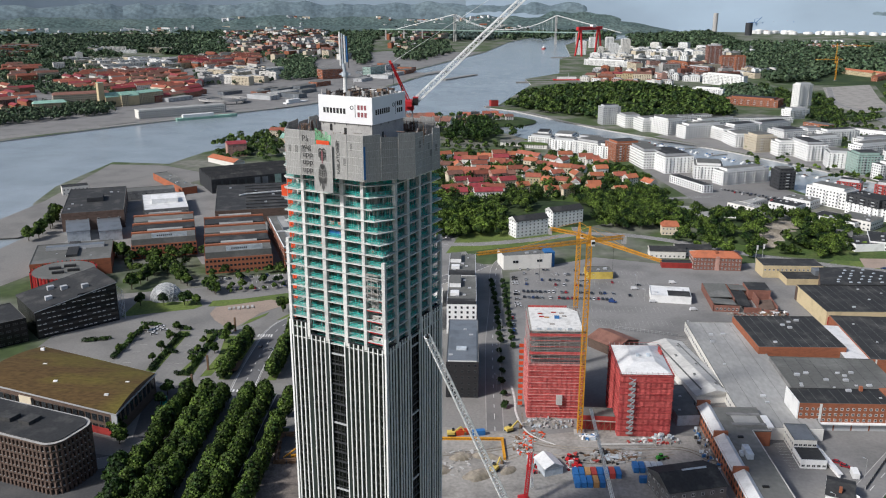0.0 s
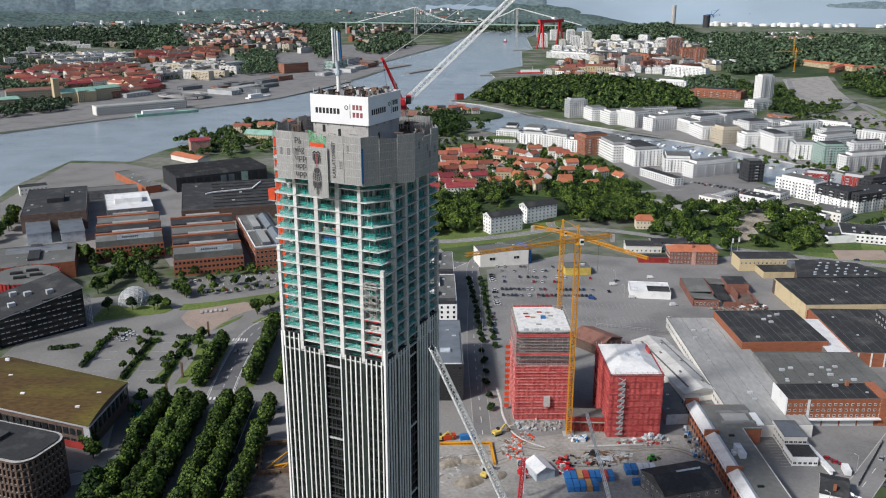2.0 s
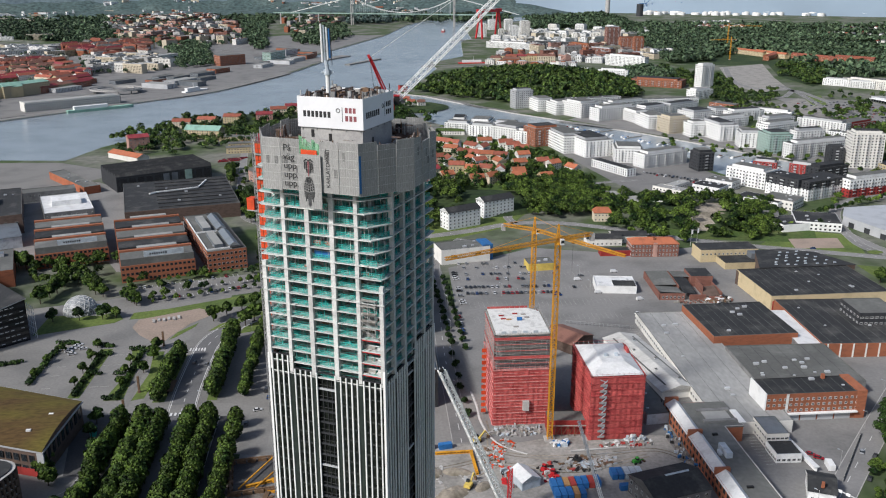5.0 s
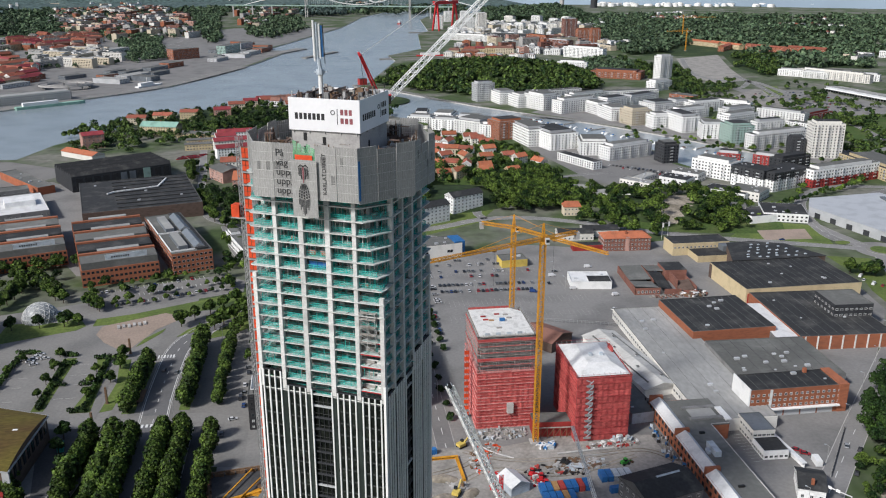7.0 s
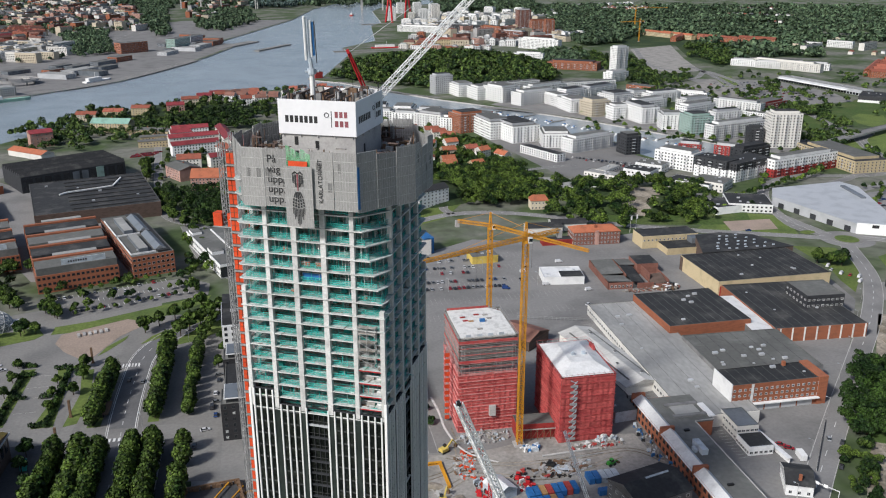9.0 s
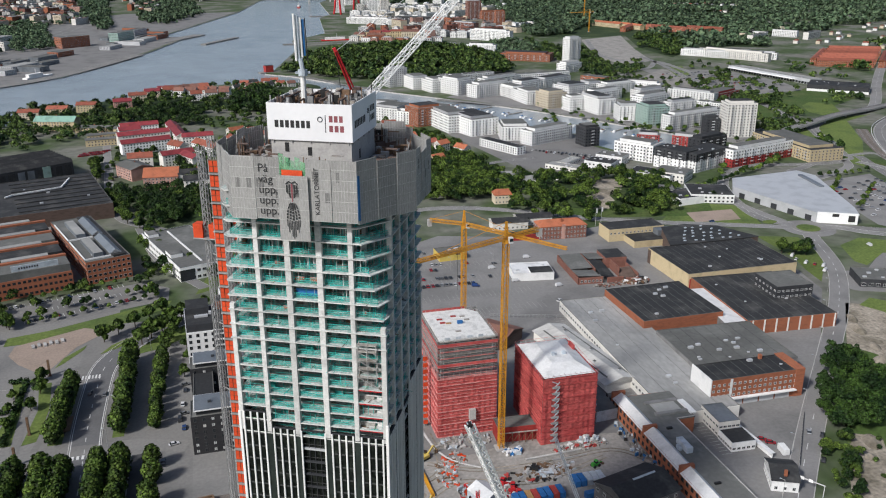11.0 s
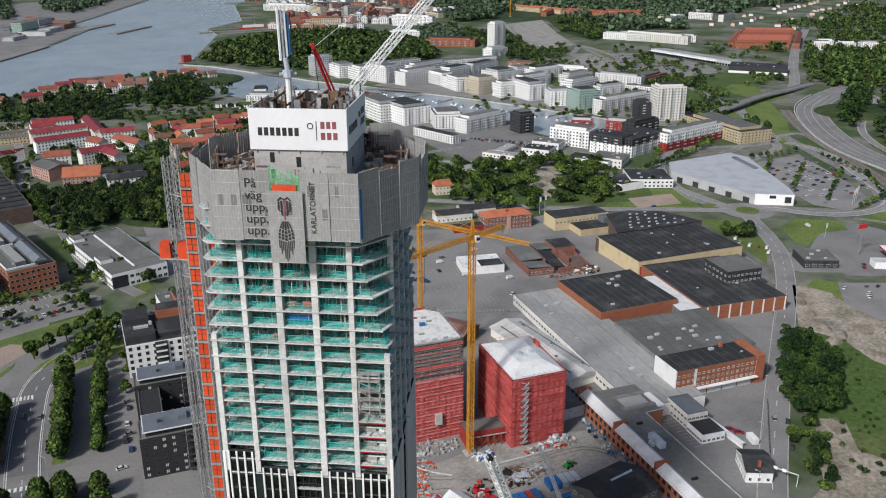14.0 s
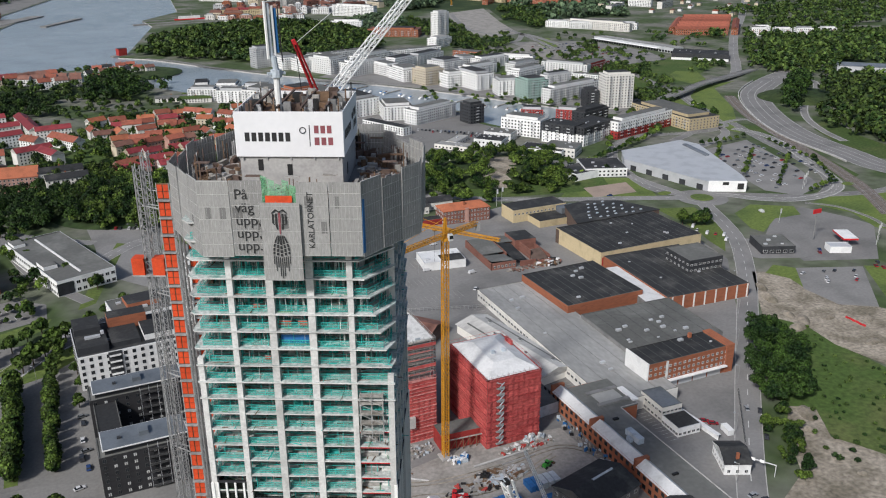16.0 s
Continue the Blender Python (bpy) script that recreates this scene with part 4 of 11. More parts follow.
def screen_panel(w, z0, z1, label, at, drop=0.0, name="climbing_screen"):
    """A mesh screen with its steel frame; its top runs down by drop towards one end."""
    q = Mesh()
    h = z1 - z0
    q.prism([(-w / 2, -0.05), (w / 2, -0.05), (w / 2, 0.03), (-w / 2, 0.03)], 0, h, "screen")
    for v in (5, 6):
        q.v[v] = (q.v[v][0], q.v[v][1], h - drop)
    # wrinkle light and shade, set on as paler or darker strips
    for i in range(2):
        a = rng.uniform(-w / 2 + 0.1, w / 2 - 1.0)
        b, z2 = a + rng.uniform(0.5, 1.6), h - max(drop, 0) - rng.choice([2.2, 4.3, 6.4])
        q.face([(a, -0.06, z2 - 2.1), (b, -0.06, z2 - 2.1), (b, -0.06, z2 - 0.1), (a, -0.06, z2 - 0.1)], rng.choice(["screenlight", "screendark"]))
    o = part(name, q, tower, label, at)
    q = Mesh()
    for i in range(int((h - drop) / 2.1) + 1):
        q.box(-w / 2, -0.075, i * 2.1, w / 2, 0.1, i * 2.1 + 0.075, "screenpale")
    n = max(2, round(w / 0.62))
    for i in range(n + 1):
        x = -w / 2 + i * w / n
        wide = 0.03 if i % 4 == 0 else 0.014
        q.box(x - wide, -0.066, 0, x + wide, 0.12, h - drop * i / n + rng.choice([-0.1, -0.05, 0.0, 0.12 if i % 4 == 0 else 0]), "screenpale" if i % 2 else "screenframe")
    part("screen_frame", q, o)


for i, (p, q2) in enumerate(zip(RING, RING[1:] + RING[:1])):
    a, b = Vector((*p, 0)), Vector((*q2, 0))
    d = b - a
    n = max(2, round(d.length / 5.4))
    for j in range(n):
        mid = a + d * ((j + 0.5) / n)
        if i == 0 and j == 2:
            continue
        w = d.length / n - rng.choice([0.12, 0.2, 0.35])
        lo, hi = 156.2 + rng.choice([0, -0.3, 0.25]), 168.8 + rng.choice([0, 0.2, -0.25, -0.6])
        if i == 1 and j == 1:
            hi -= 0.9
        if i in (2, 3) and j % 2:
            hi += rng.choice([0.9, -1.2])
        if 4 <= i <= 6:
            lo += 0.4
        ang = math.degrees(math.atan2(d.y, d.x))
        screen_panel(w, lo, hi, "grey perforated climbing screen", pose(mid.x, mid.y, lo, rng.uniform(-1.2, 0.4) if i else 0, 0, ang + (rng.uniform(-1.5, 1.5) if i else 0)), rng.choice([0, 0, 0.25, -0.2, 0.5]))
screen_panel(6.2, 152.4, 165.6, "hanging screen with a printed emblem", pose(0.15, -20.6, 152.4), 0.0, "hoist_screen")
for x, h in ((-2.2, 169.9), (-1.1, 169.3), (0.0, 168.6), (1.1, 169.2), (2.2, 168.4)):
    q = Mesh()
    q.face([(x - 0.6, -20.05, 165.4), (x + 0.6, -20.0, 165.4), (x + 0.55, -20.1, h - 0.3), (x - 0.5, -19.95, h)], "greennet")
    part("guard_net", q, tower, "torn green netting")
part("guard_panel", Mesh().box(-2.1, -20.3, 165.4, 2.1, -20.15, 166.6, "orange"), tower)
part("blue_sheet", Mesh().box(0, 0, 0, 0.5, 0.08, 9, "blue"), tower, "", pose(13.1, -20.05, 157, 0, 0, 55))

# working decks and clutter inside the crown
part("top_deck", Mesh().prism([(x * 0.9, y * 0.9) for x, y in RING], 163.6, 163.9, "darkconcrete"), tower, "dusty top floor deck")
deck = Mesh()
for i in range(330):
    a = rng.uniform(0, math.tau)
    r = rng.uniform(10.5, 18.5)
    s = rng.uniform(0.3, 1.6)
    t = pose(r * math.cos(a) * 1.0, r * math.sin(a), 163.9, 0, 0, rng.uniform(0, 180))
    if max(abs(r * math.cos(a)), abs(r * math.sin(a))) < 9.4:
        continue
    deck.box(-s, -0.3, 0, s, 0.3, rng.uniform(0.2, 1.6), rng.choice(["rubble", "steel", "brown", "screenframe", "brown", "rubble"]), turn=t)
for i in range(60):
    a = rng.uniform(0, math.tau)
    x, y = 18.5 * math.cos(a), 16.5 * math.sin(a)
    deck.bar((x, y, 163.8), (x, y, 163.8 + rng.uniform(2, 5.4)), 0.07, rng.choice(["steel", "steel", "brown"]))
for i in range(16):
    a = rng.uniform(0, math.tau)
    x, y = 17.5 * math.cos(a), 15.5 * math.sin(a)
    z = 165 + 1.6 * rng.randint(0, 2)
    deck.box(x - 1.2, y - 0.5, z, x + 1.2, y + 0.5, z + 0.12, rng.choice(["brown", "rubble", "steel"]))
# formwork panels; dark ones also paint the shadow on the inner screen faces
for i in range(30):
    a = rng.uniform(-1.1, 3.6)
    x, y = 18.9 * math.cos(a), 17.3 * math.sin(a)
    turn = pose(x, y, 163.9, 0, 0, math.degrees(a) + 90 + rng.uniform(-14, 14))
    w, hh = rng.uniform(0.5, 1.5), rng.uniform(1.4, 4.4)
    deck.box(-w, -0.12, 0, w, 0.12, hh, rng.choice(["screenframe", "brown", "black", "darkconcrete", "screendark"]), turn=turn)
    for u in (-w * 0.6, w * 0.6):
        deck.box(u - 0.05, 0.12, 0.2, u + 0.05, 0.3, hh + 0.4, rng.choice(["screenframe", "brown"]), turn=turn)
tagged(part("deck_clutter", deck, tower, "timber, formwork and steel on the top deck"), kind="stuff")
for x, y, m in ((13.2, -9, "cranered"), (9.6, -12.5, "brightyellow"), (12.0, -13.5, "cranered"), (-12, -10, "cranered")):
    part("gas_tank", Mesh().bar((x, y, 161.2), (x, y, 163.2), 0.55, m, 10), tower)

# the banner box round the top of the core
box_sign = thing("banner_box", TOWER @ Matrix.Translation((0, 0, 169.9)), "white advertising banners round the top of the concrete core", "banner")
S = 8.9
for k in range(4):
    part("banner", Mesh().box(-S - 0.1, -S - 0.15, 0, S - 0.1 + 0.2, -S, 7.6, "sign"), box_sign, "", turned(k))
    frame_q = Mesh()
    for x in (-8, -4, 0, 4, 8):
        frame_q.box(x - 0.1, -S + 0.02, -0.6, x + 0.1, -S + 0.3, 7.5, "screenframe")
    part("banner_frame", frame_q, box_sign, "", turned(k))


def bars(parent, m, x, z, text_w, h, n, ink):
    """A company mark as a row of plain blocks."""
    w = text_w / n
    me = Mesh().box(0, -0.03, 0, w * 0.7, 0, h, ink).data("mark_bar")
    for i in range(n):
        part("mark_bar", me, parent, "", m @ Matrix.Translation((x + i * w, 0, z)))


for k in range(4):
    m = turned(k) @ Matrix.Translation((0, -S - 0.16, 0))
    bars(box_sign, m, -7.4, 2.6, 7.9, 1.5, 7, "ink")
    bars(box_sign, m, 4.2, 4.0, 3.2, 1.3, 3, "inkmaroon" if k != 1 else "ink")
    bars(box_sign, m, 4.2, 2.0, 3.4, 1.3, 3, "inkmaroon" if k != 1 else "ink")
    q = Mesh().box(3.35, -0.03, 1.8, 3.5, 0, 5.4, "ink")
    for i in range(16):
        a, b = i / 16 * math.tau, (i + 1) / 16 * math.tau
        q.bar((2.3 + 0.5 * math.cos(a), -0.02, 4.5 + 0.5 * math.sin(a)), (2.3 + 0.5 * math.cos(b), -0.02, 4.5 + 0.5 * math.sin(b)), 0.07, "ink")
    part("company_mark", q, box_sign, "", m)


def lettering(text, size, parent, m, name="lettering", ink="ink"):
    cu = bpy.data.curves.new(name, "FONT")
    cu.body, cu.size, cu.extrude = text, size, 0.01
    tmp = bpy.data.objects.new("tmp", cu)
    scene.collection.objects.link(tmp)
    dg = bpy.context.evaluated_depsgraph_get()
    me = bpy.data.meshes.new_from_object(tmp.evaluated_get(dg))
    bpy.data.objects.remove(tmp)
    me.materials.clear()
    me.materials.append(M[ink])
    return part(name, me, parent, "", m)


for i, word in enumerate(("På", "väg", "upp,", "upp,", "upp.")):
    lettering(word, 2.35, tower, pose(-7.1, -20.14, 166.0 - i * 2.15, 90))
lettering("KARLATORNET", 1.35, tower, pose(5.3, -20.16, 157.8, 90) @ Matrix.Rotation(radians(90), 4, "Z"))
emblem = Mesh()
# a goblet of upright strips over a flared skirt, with hanging lines below
for c, w in ((-0.98, 0.13), (-0.5, 0.15), (0.0, 0.17), (0.5, 0.15), (0.98, 0.13)):
    up, tip = 164.0 - 0.25 * abs(c), 160.4 + 1.6 * abs(c)
    for (za, wa), (zb, wb) in (((up, 1.0), (162.3, 1.05)), ((162.25, 1.05), (tip, 0.8 if c else 0.5))):
        emblem.face([((c + w) * wa, -20.78, za), ((c - w) * wa, -20.78, za), ((c - w) * wb, -20.78, zb), ((c + w) * wb, -20.78, zb)][::-1], "inkmaroon" if not c else "ink")
    for za, zb, wa, wb in ((160.2, 158.95, 0.5, 1.0), (158.8, 158.25, 1.02, 1.14), (158.1, 157.6, 1.16, 1.22), (157.45, 157.0, 1.22, 1.24)):
        dip = 0.4 * (1 - abs(c)) * (0 if za > 160 else 1)
        lo = 0.4 * (1 - abs(c))
        emblem.face([((c + w) * wa, -20.78, za - dip), ((c - w) * wa, -20.78, za - dip), ((c - w) * wb, -20.78, zb - lo), ((c + w) * wb, -20.78, zb - lo)][::-1], "ink")
for i in range(9):
    x = -1.28 + 0.32 * i
    z = 156.8 - 0.4 * (1 - abs(x) / 1.3)
    emblem.box(x - 0.06, -20.79, z - (1.5, 2.6, 1.9, 3.3, 3.6, 3.3, 1.9, 2.6, 1.5)[i], x + 0.06, -20.75, z, "ink")
for x0, z0, x1, z1 in ((-1.2, 163.9, -0.6, 164.5), (-0.6, 164.5, 0, 164.1), (0, 164.1, 0.6, 164.5), (0.6, 164.5, 1.2, 163.9)):
    emblem.bar((x0, -20.78, z0), (x1, -20.78, z1), 0.08, "ink")
tagged(part("emblem", emblem, tower, "printed emblem of flowing lines"), kind="stuff")

# things on the core top
top = Mesh()
for i in range(70):
    x, y, s = rng.uniform(-8, 8), rng.uniform(-8, 8), rng.uniform(0.2, 0.9)
    top.box(x - s, y - s * 0.6, 0, x + s, y + s * 0.6, rng.uniform(0.4, 2.4), rng.choice(["steel", "brown", "rubble", "black", "darkconcrete", "screenframe"]))
for i in range(26):
    x, y = rng.choice([-8.3, 8.3, rng.uniform(-8, 8)]), rng.choice([-8.3, 8.3, rng.uniform(-8, 8)])
    top.bar((x, y, 0), (x, y, rng.uniform(1.2, 3.4)), 0.1, rng.choice(["steel", "black", "screenframe"]))
formwork = thing("formwork_platform", TOWER @ Matrix.Translation((0, 0, 176.2)), "dark formwork platform crowded with timber and steel on the core", "formwork")
part("platform", Mesh().box(-8.6, -8.6, -0.4, 8.6, 8.6, 0, "steel"), formwork)
tagged(part("clutter", top, formwork), kind="stuff")
for x in (-6, -2, 2, 6):
    q = Mesh()
    q.bar((x, -8, 1.7), (x, 8, 1.7), 0.16, "brown").bar((x, -6, 0), (x, -6, 1.7), 0.15, "steel").bar((x, 6, 0), (x, 6, 1.7), 0.15, "steel")
    part("formwork_beam", q, formwork)

boom = thing("placing_boom", pose(-36, 245.9, 176.3), "folded concrete placing boom on a white mast", "concrete pump")
part("mast", Mesh().bar((0, 0, 0), (0, 0, 6.2), 0.55, "fin", 10), boom, "white tubular mast")
part("turret", Mesh().bar((0, 0, 6.2), (0, 0, 7.4), 0.95, "containergrey", 10).box(-1.5, -0.35, 6.6, 1.5, 0.35, 7.0, "containergrey"), boom)
part("neck", Mesh().bar((0, 0, 7.4), (-0.3, 0, 9.6), 0.5, "containergrey", 8), boom)
for i, (x, m) in enumerate(((-1.1, "fin"), (-0.5, "containergrey"), (0.15, "fin"), (0.7, "blue"))):
    part("boom_section", Mesh().bar((x, 0.2 * i, 9.2 + 0.3 * i), (x - 0.15, 0.2 * i, 18.4 - 0.4 * i), 0.26, m, 6), boom, "folded boom arm")
part("hose", Mesh().bar((1.2, 0, 8.5), (0.9, 0, 17.5), 0.1, "black", 6), boom)


# lattice work of cranes
def lattice(a, b, s, step, m, r=0.09, s2=None, thin=None):
    """A square lattice boom from a to b, s wide (s2 at its far end)."""
    a, b = Vector(a), Vector(b)
    d = (b - a)
    L = d.length
    d = d / L
    u = d.cross(Vector((0, 0, 1)) if abs(d.z) < 0.95 else Vector((0, 1, 0))).normalized()
    w = d.cross(u).normalized()
    n = max(2, round(L / step))
    s2 = s if s2 is None else s2
    q = Mesh()

    def corner(i, c):
        h = (s + (s2 - s) * i / n) / 2
        return a + d * (L * i / n) + u * h * (1, 1, -1, -1)[c] + w * h * (1, -1, -1, 1)[c]

    for c in range(4):
        q.bar(corner(0, c), corner(n, c), r * 1.5, m)
    for i in range(n):
        for c in range(4):
            e = (c + 1) % 4
            q.bar(corner(i, c), corner(i + 1, e), r * (thin or 0.8), m)
            q.bar(corner(i, c), corner(i, e), r * (thin or 0.8), m)
    return q


# luffing crane behind the banner
luff = thing("luffing_crane", pose(-20.2, 276.5, 0), "luffing tower crane with a red mast head and pale lattice jib", "crane")
part("mast", lattice((0, 0, 0), (0, 0, 169), 2.2, 2.6, "mast", 0.1), luff)
part("slewing_deck", Mesh().box(-1.6, -1.6, 169, 1.6, 1.6, 170.6, "cranered").box(-1.2, -4.5, 170.6, 1.2, 2.0, 172.2, "cranered"), luff, "red slewing deck")
part("cab", Mesh().box(1.4, -1.4, 170.6, 3.0, 0.8, 173.0, "black").box(1.35, -1.45, 172.9, 3.05, 0.85, 173.2, "cranered"), luff, "dark glazed cab")
part("a_frame", Mesh().bar((0, 0, 171), (-5.4, -3.6, 184.2), 0.22, "cranered").bar((0.9, -0.6, 171), (-5.0, -4.0, 184.2), 0.15, "cranered").bar((-5.2, -3.8, 183.8), (-5.6, -3.8, 184.8), 0.35, "cranered"), luff, "red mast head")
part("tie", Mesh().bar((-5.2, -3.8, 184), (-3.8, -2, 171.5), 0.06, "black"), luff)
part("jib", lattice((2.0, 0.5, 171.8), (54, 14, 220), 1.7, 2.2, "lattice", 0.075, 1.4), luff, "long pale lattice jib")
part("tie", Mesh().bar((-5.2, -3.8, 184), (54, 14, 221), 0.05, "lattice"), luff)

# hoists on the side of the tower
hoist = thing("hoist_tower", TOWER, "builders' hoist shaft with orange panels up the side of the tower", "hoist")
def hoist_panel(w, cols):
    q = Mesh()
    for i in range(cols):
        for j in range(2):
            a = -w / 2 + i * w / cols
            q.box(a + 0.1, -0.06, 0.2 + j * 1.3, a + w / cols - 0.1, 0.06, 1.36 + j * 1.3, "orange")
    q.box(-w / 2 - 0.1, -0.5, -0.3, w / 2 + 0.1, 1.0, -0.12, "screenframe")
    q.box(-w / 2, 0.08, 0, w / 2, 0.14, 2.9, "steel")
    for x in (-w / 2, w / 2):
        q.box(x - 0.06, -0.1, -0.3, x + 0.06, 0.1, 3.0, "screenframe")
    return q.data("hoist_panel")


narrow, broad = hoist_panel(2.2, 2), hoist_panel(3.3, 3)
for n in range(-31, 17):
    part("hoist_panel", narrow, hoist, "", Matrix.Translation((-23.7, -5.2, Z0 + n * FH)))
    part("hoist_panel", broad, hoist, "", Matrix.Translation((-18.9, -4.6, Z0 + n * FH)))
for x in (-21.9, -21.2):
    part("hoist_mast", lattice((x, -5.6, 0), (x, -5.6, 163), 0.6, 1.3, "mast", 0.05), hoist)
for x, y, top_z in ((-32.4, 6.6, 164), (-34.6, 16.5, 164)):
    h2 = thing("hoist_mast", TOWER @ Matrix.Translation((x, y, 0)), "tall galvanised lattice hoist mast beside the tower", "hoist")
    part("mast", lattice((0, 0, 0), (0, 0, top_z), 1.3, 1.6, "mast", 0.06), h2)
    for z in range(12, 164, 18):
        part("wall_tie", Mesh().bar((0, 0, z), (11 if y < 10 else 16, -6, z), 0.09, "screenframe").bar((0, 1, z), (11 if y < 10 else 16, -3, z), 0.07, "screenframe"), h2)
    cage = Mesh().box(-3.2, -1.2, 142, -0.8, 1.2, 145.4, "orange").box(0.8, -1.2, 142, 3.2, 1.2, 145.4, "orange").box(-3.3, -1.3, 141.7, 3.3, 1.3, 142, "screenframe")
    if y < 10:
        part("hoist_cage", cage, h2, "orange hoist cage")


# ---- building site ----
def wrapped_building(x, y, w, d, h, rot, open_floors, label, pitched):
    """A building behind red scaffold netting."""
    o = thing("scaffolded_building", pose(x, y, 0, 0, 0, rot), label, "building", "buildings under construction")
    wrapped = h - open_floors * 3.2
    part("wall", Mesh().box(-w / 2 + 1.5, -d / 2 + 1.5, 0, w / 2 - 1.5, d / 2 - 1.5, (h - 0.6 if pitched else wrapped), "darkconcrete"), o)
    if open_floors:
        part("core", Mesh().box(-w / 2 + 6, -d / 2 + 6, 0, w / 2 - 6, d / 2 - 6, h - 0.6, "concrete"), o, "bare concrete core")
        for k in range(open_floors):
            z = wrapped + 3.2 * k
            part("floor_slab", Mesh().box(-w / 2 + 1.3, -d / 2 + 1.3, z - 0.35, w / 2 - 1.3, d / 2 - 1.3, z, "slab"), o)
        for u in (-w / 2 + 1.8, -w / 6, w / 6, w / 2 - 1.8):
            for v in (-d / 2 + 1.8, -d / 6, d / 6, d / 2 - 1.8):
                part("column", Mesh().box(u - 0.25, v - 0.25, wrapped, u + 0.25, v + 0.25, h - 0.6, "slab"), o)
    rg = random.Random(int(x))
    floors = int(h / 3.2)
    for s, (span, off, turn) in enumerate(((w, d / 2, 0), (d, w / 2, 90), (w, d / 2, 180), (d, w / 2, -90))):
        m = pose(0, 0, 0, 0, 0, turn)
        q = Mesh()
        n = int(span / 2.4)
        for i in range(n + 1):
            u = -span / 2 + i * span / n
            for v in (-off, -off + 1.1):
                q.bar((u, v, 0), (u, v, h + (0 if s % 2 else 0.8)), 0.05, "screenframe")
        for k in range(floors + 1):
            z = k * 3.2
            if z < wrapped:
                q.box(-span / 2, -off - 0.48, z - 0.14, span / 2, -off + 1.1, z + (0.24 if open_floors else 0.04), "netedge" if open_floors else "rednet")
                q.box(-span / 2, -off - 0.46, z + 1.5, span / 2, -off - 0.4, z + (1.72 if open_floors else 1.58), "netedge" if open_floors else "rednet")
            else:
                for zz in (z, z + 1.6):
                    q.box(-span / 2, -off - 0.05, zz - 0.05, span / 2, -off + 1.0, zz + 0.05, "rubble" if zz > z else "netedge")
                    q.bar((-span / 2, -off - 0.1, zz + 0.9), (span / 2, -off - 0.1, zz + 0.9), 0.05, "screenframe")
                for i in range(n):
                    if rg.random() < 0.5:
                        u = -span / 2 + i * span / n
                        q.bar((u, -off, z), (u + span / n, -off, z + 2.0), 0.04, "screenframe")
        tagged(part("scaffold", q, o, "galvanised scaffold", m), kind="stuff")
        for k in range(int(wrapped / 3.2)):
            sheet = Mesh()
            z = k * 3.2
            for i in range(n):
                a, b = -span / 2 + i * span / n, -span / 2 + (i + 1) * span / n
                if open_floors and rg.random() < 0.015:
                    continue
                c, top = (a + b) / 2, 2.95 + rg.uniform(-0.1, 0.12)
                bulge = -off - 0.12 - rg.uniform(0.0, 0.3)
                for f in (((a, -off - 0.08, z + 0.1), (c, bulge, z + 0.4), (c, bulge, z + 2.5), (a, -off - 0.08, z + top)), ((c, bulge, z + 0.4), (b, -off - 0.08, z + 0.1), (b, -off - 0.08, z + top), (c, bulge, z + 2.5)),
                          ((a, -off - 0.08, z + 0.1), (b, -off - 0.08, z + 0.1), (c, bulge, z + 0.4)), ((a, -off - 0.08, z + top), (c, bulge, z + 2.5), (b, -off - 0.08, z + top))):
                    sheet.face(f, "rednet")
            tagged(part("scaffold_net", sheet, o, "red scaffold netting", m), kind="stuff")
        for k in range(open_floors):
            z = wrapped + 3.2 * k
            if k == 1 or k == open_floors - 1:
                part("scaffold_net", Mesh().box(-span / 2, -off - 0.05, z, span / 2, -off, z + 1.7, "rednet"), o, "", m)
    if pitched:
        q = Mesh()
        a, b, r = w / 2 - 0.6, d / 2 - 0.6, 2.4
        e = [(-a, -b, h - 0.4), (a, -b, h - 0.4), (a, b, h - 0.4), (-a, b, h - 0.4)]
        i4 = [(-a * 0.45, -b * 0.55, h + r), (a * 0.45, -b * 0.55, h + r), (a * 0.45, b * 0.6, h + r), (-a * 0.45, b * 0.6, h + r)]
        q.face(i4, "roofwhite")
        for i in range(4):
            j = (i + 1) % 4
            q.face([e[i], e[j], i4[j], i4[i]], "roofwhite")
        part("roof", q, o, "white sheeted roof")
        for u in (-2, 3):
            part("roof_vent", Mesh().box(u - 0.8, -3, h + r, u + 0.8, -1.6, h + r + 1.2, "containergrey"), o)
        for u in (3.5, 5.5, 7.0):
            part("parapet_net", Mesh().box(w / 2 - 2.2, u + 1, h, w / 2 - 1.2, u + 3, h + 2.2, "rednet"), o)
    else:
        for u in (-9, -4, 1, 6):
            part("guard_panel", Mesh().box(u - 1.1, -d / 2 + 1.0, h, u + 1.1, -d / 2 + 1.08, h + 1.1, "containergrey"), o)
        part("roof", Mesh().prism([(-w / 2 + 1, -d / 2 + 1), (w / 2 - 1, -d / 2 + 1), (w / 2 - 1, d / 2 - 6), (w / 2 - 6, d / 2 - 1), (-w / 2 + 1, d / 2 - 1)], h - 0.6, h, "slab"), o, "pale concrete roof deck")
        part("roof_net", Mesh().box(-w / 2 + 1, d / 2 - 1, h, w / 2 - 6, d / 2 - 0.9, h + 1.1, "rednet"), o)
        for a, b, m in ((-7, 6, "crimson"), (-6.5, 2, "crimson"), (1, 0, "blue"), (4, 7, "rubble"), (-4, 1, "containerocher"), (0, 8, "crimson"), (5, 3, "rubble"), (-2, -8, "rubble")):
            part("pallet", Mesh().box(a - 1.2, b - 0.6, h, a + 1.2, b + 0.6, h + (1.4 if m == "blue" else 0.35), m), o)
    return o


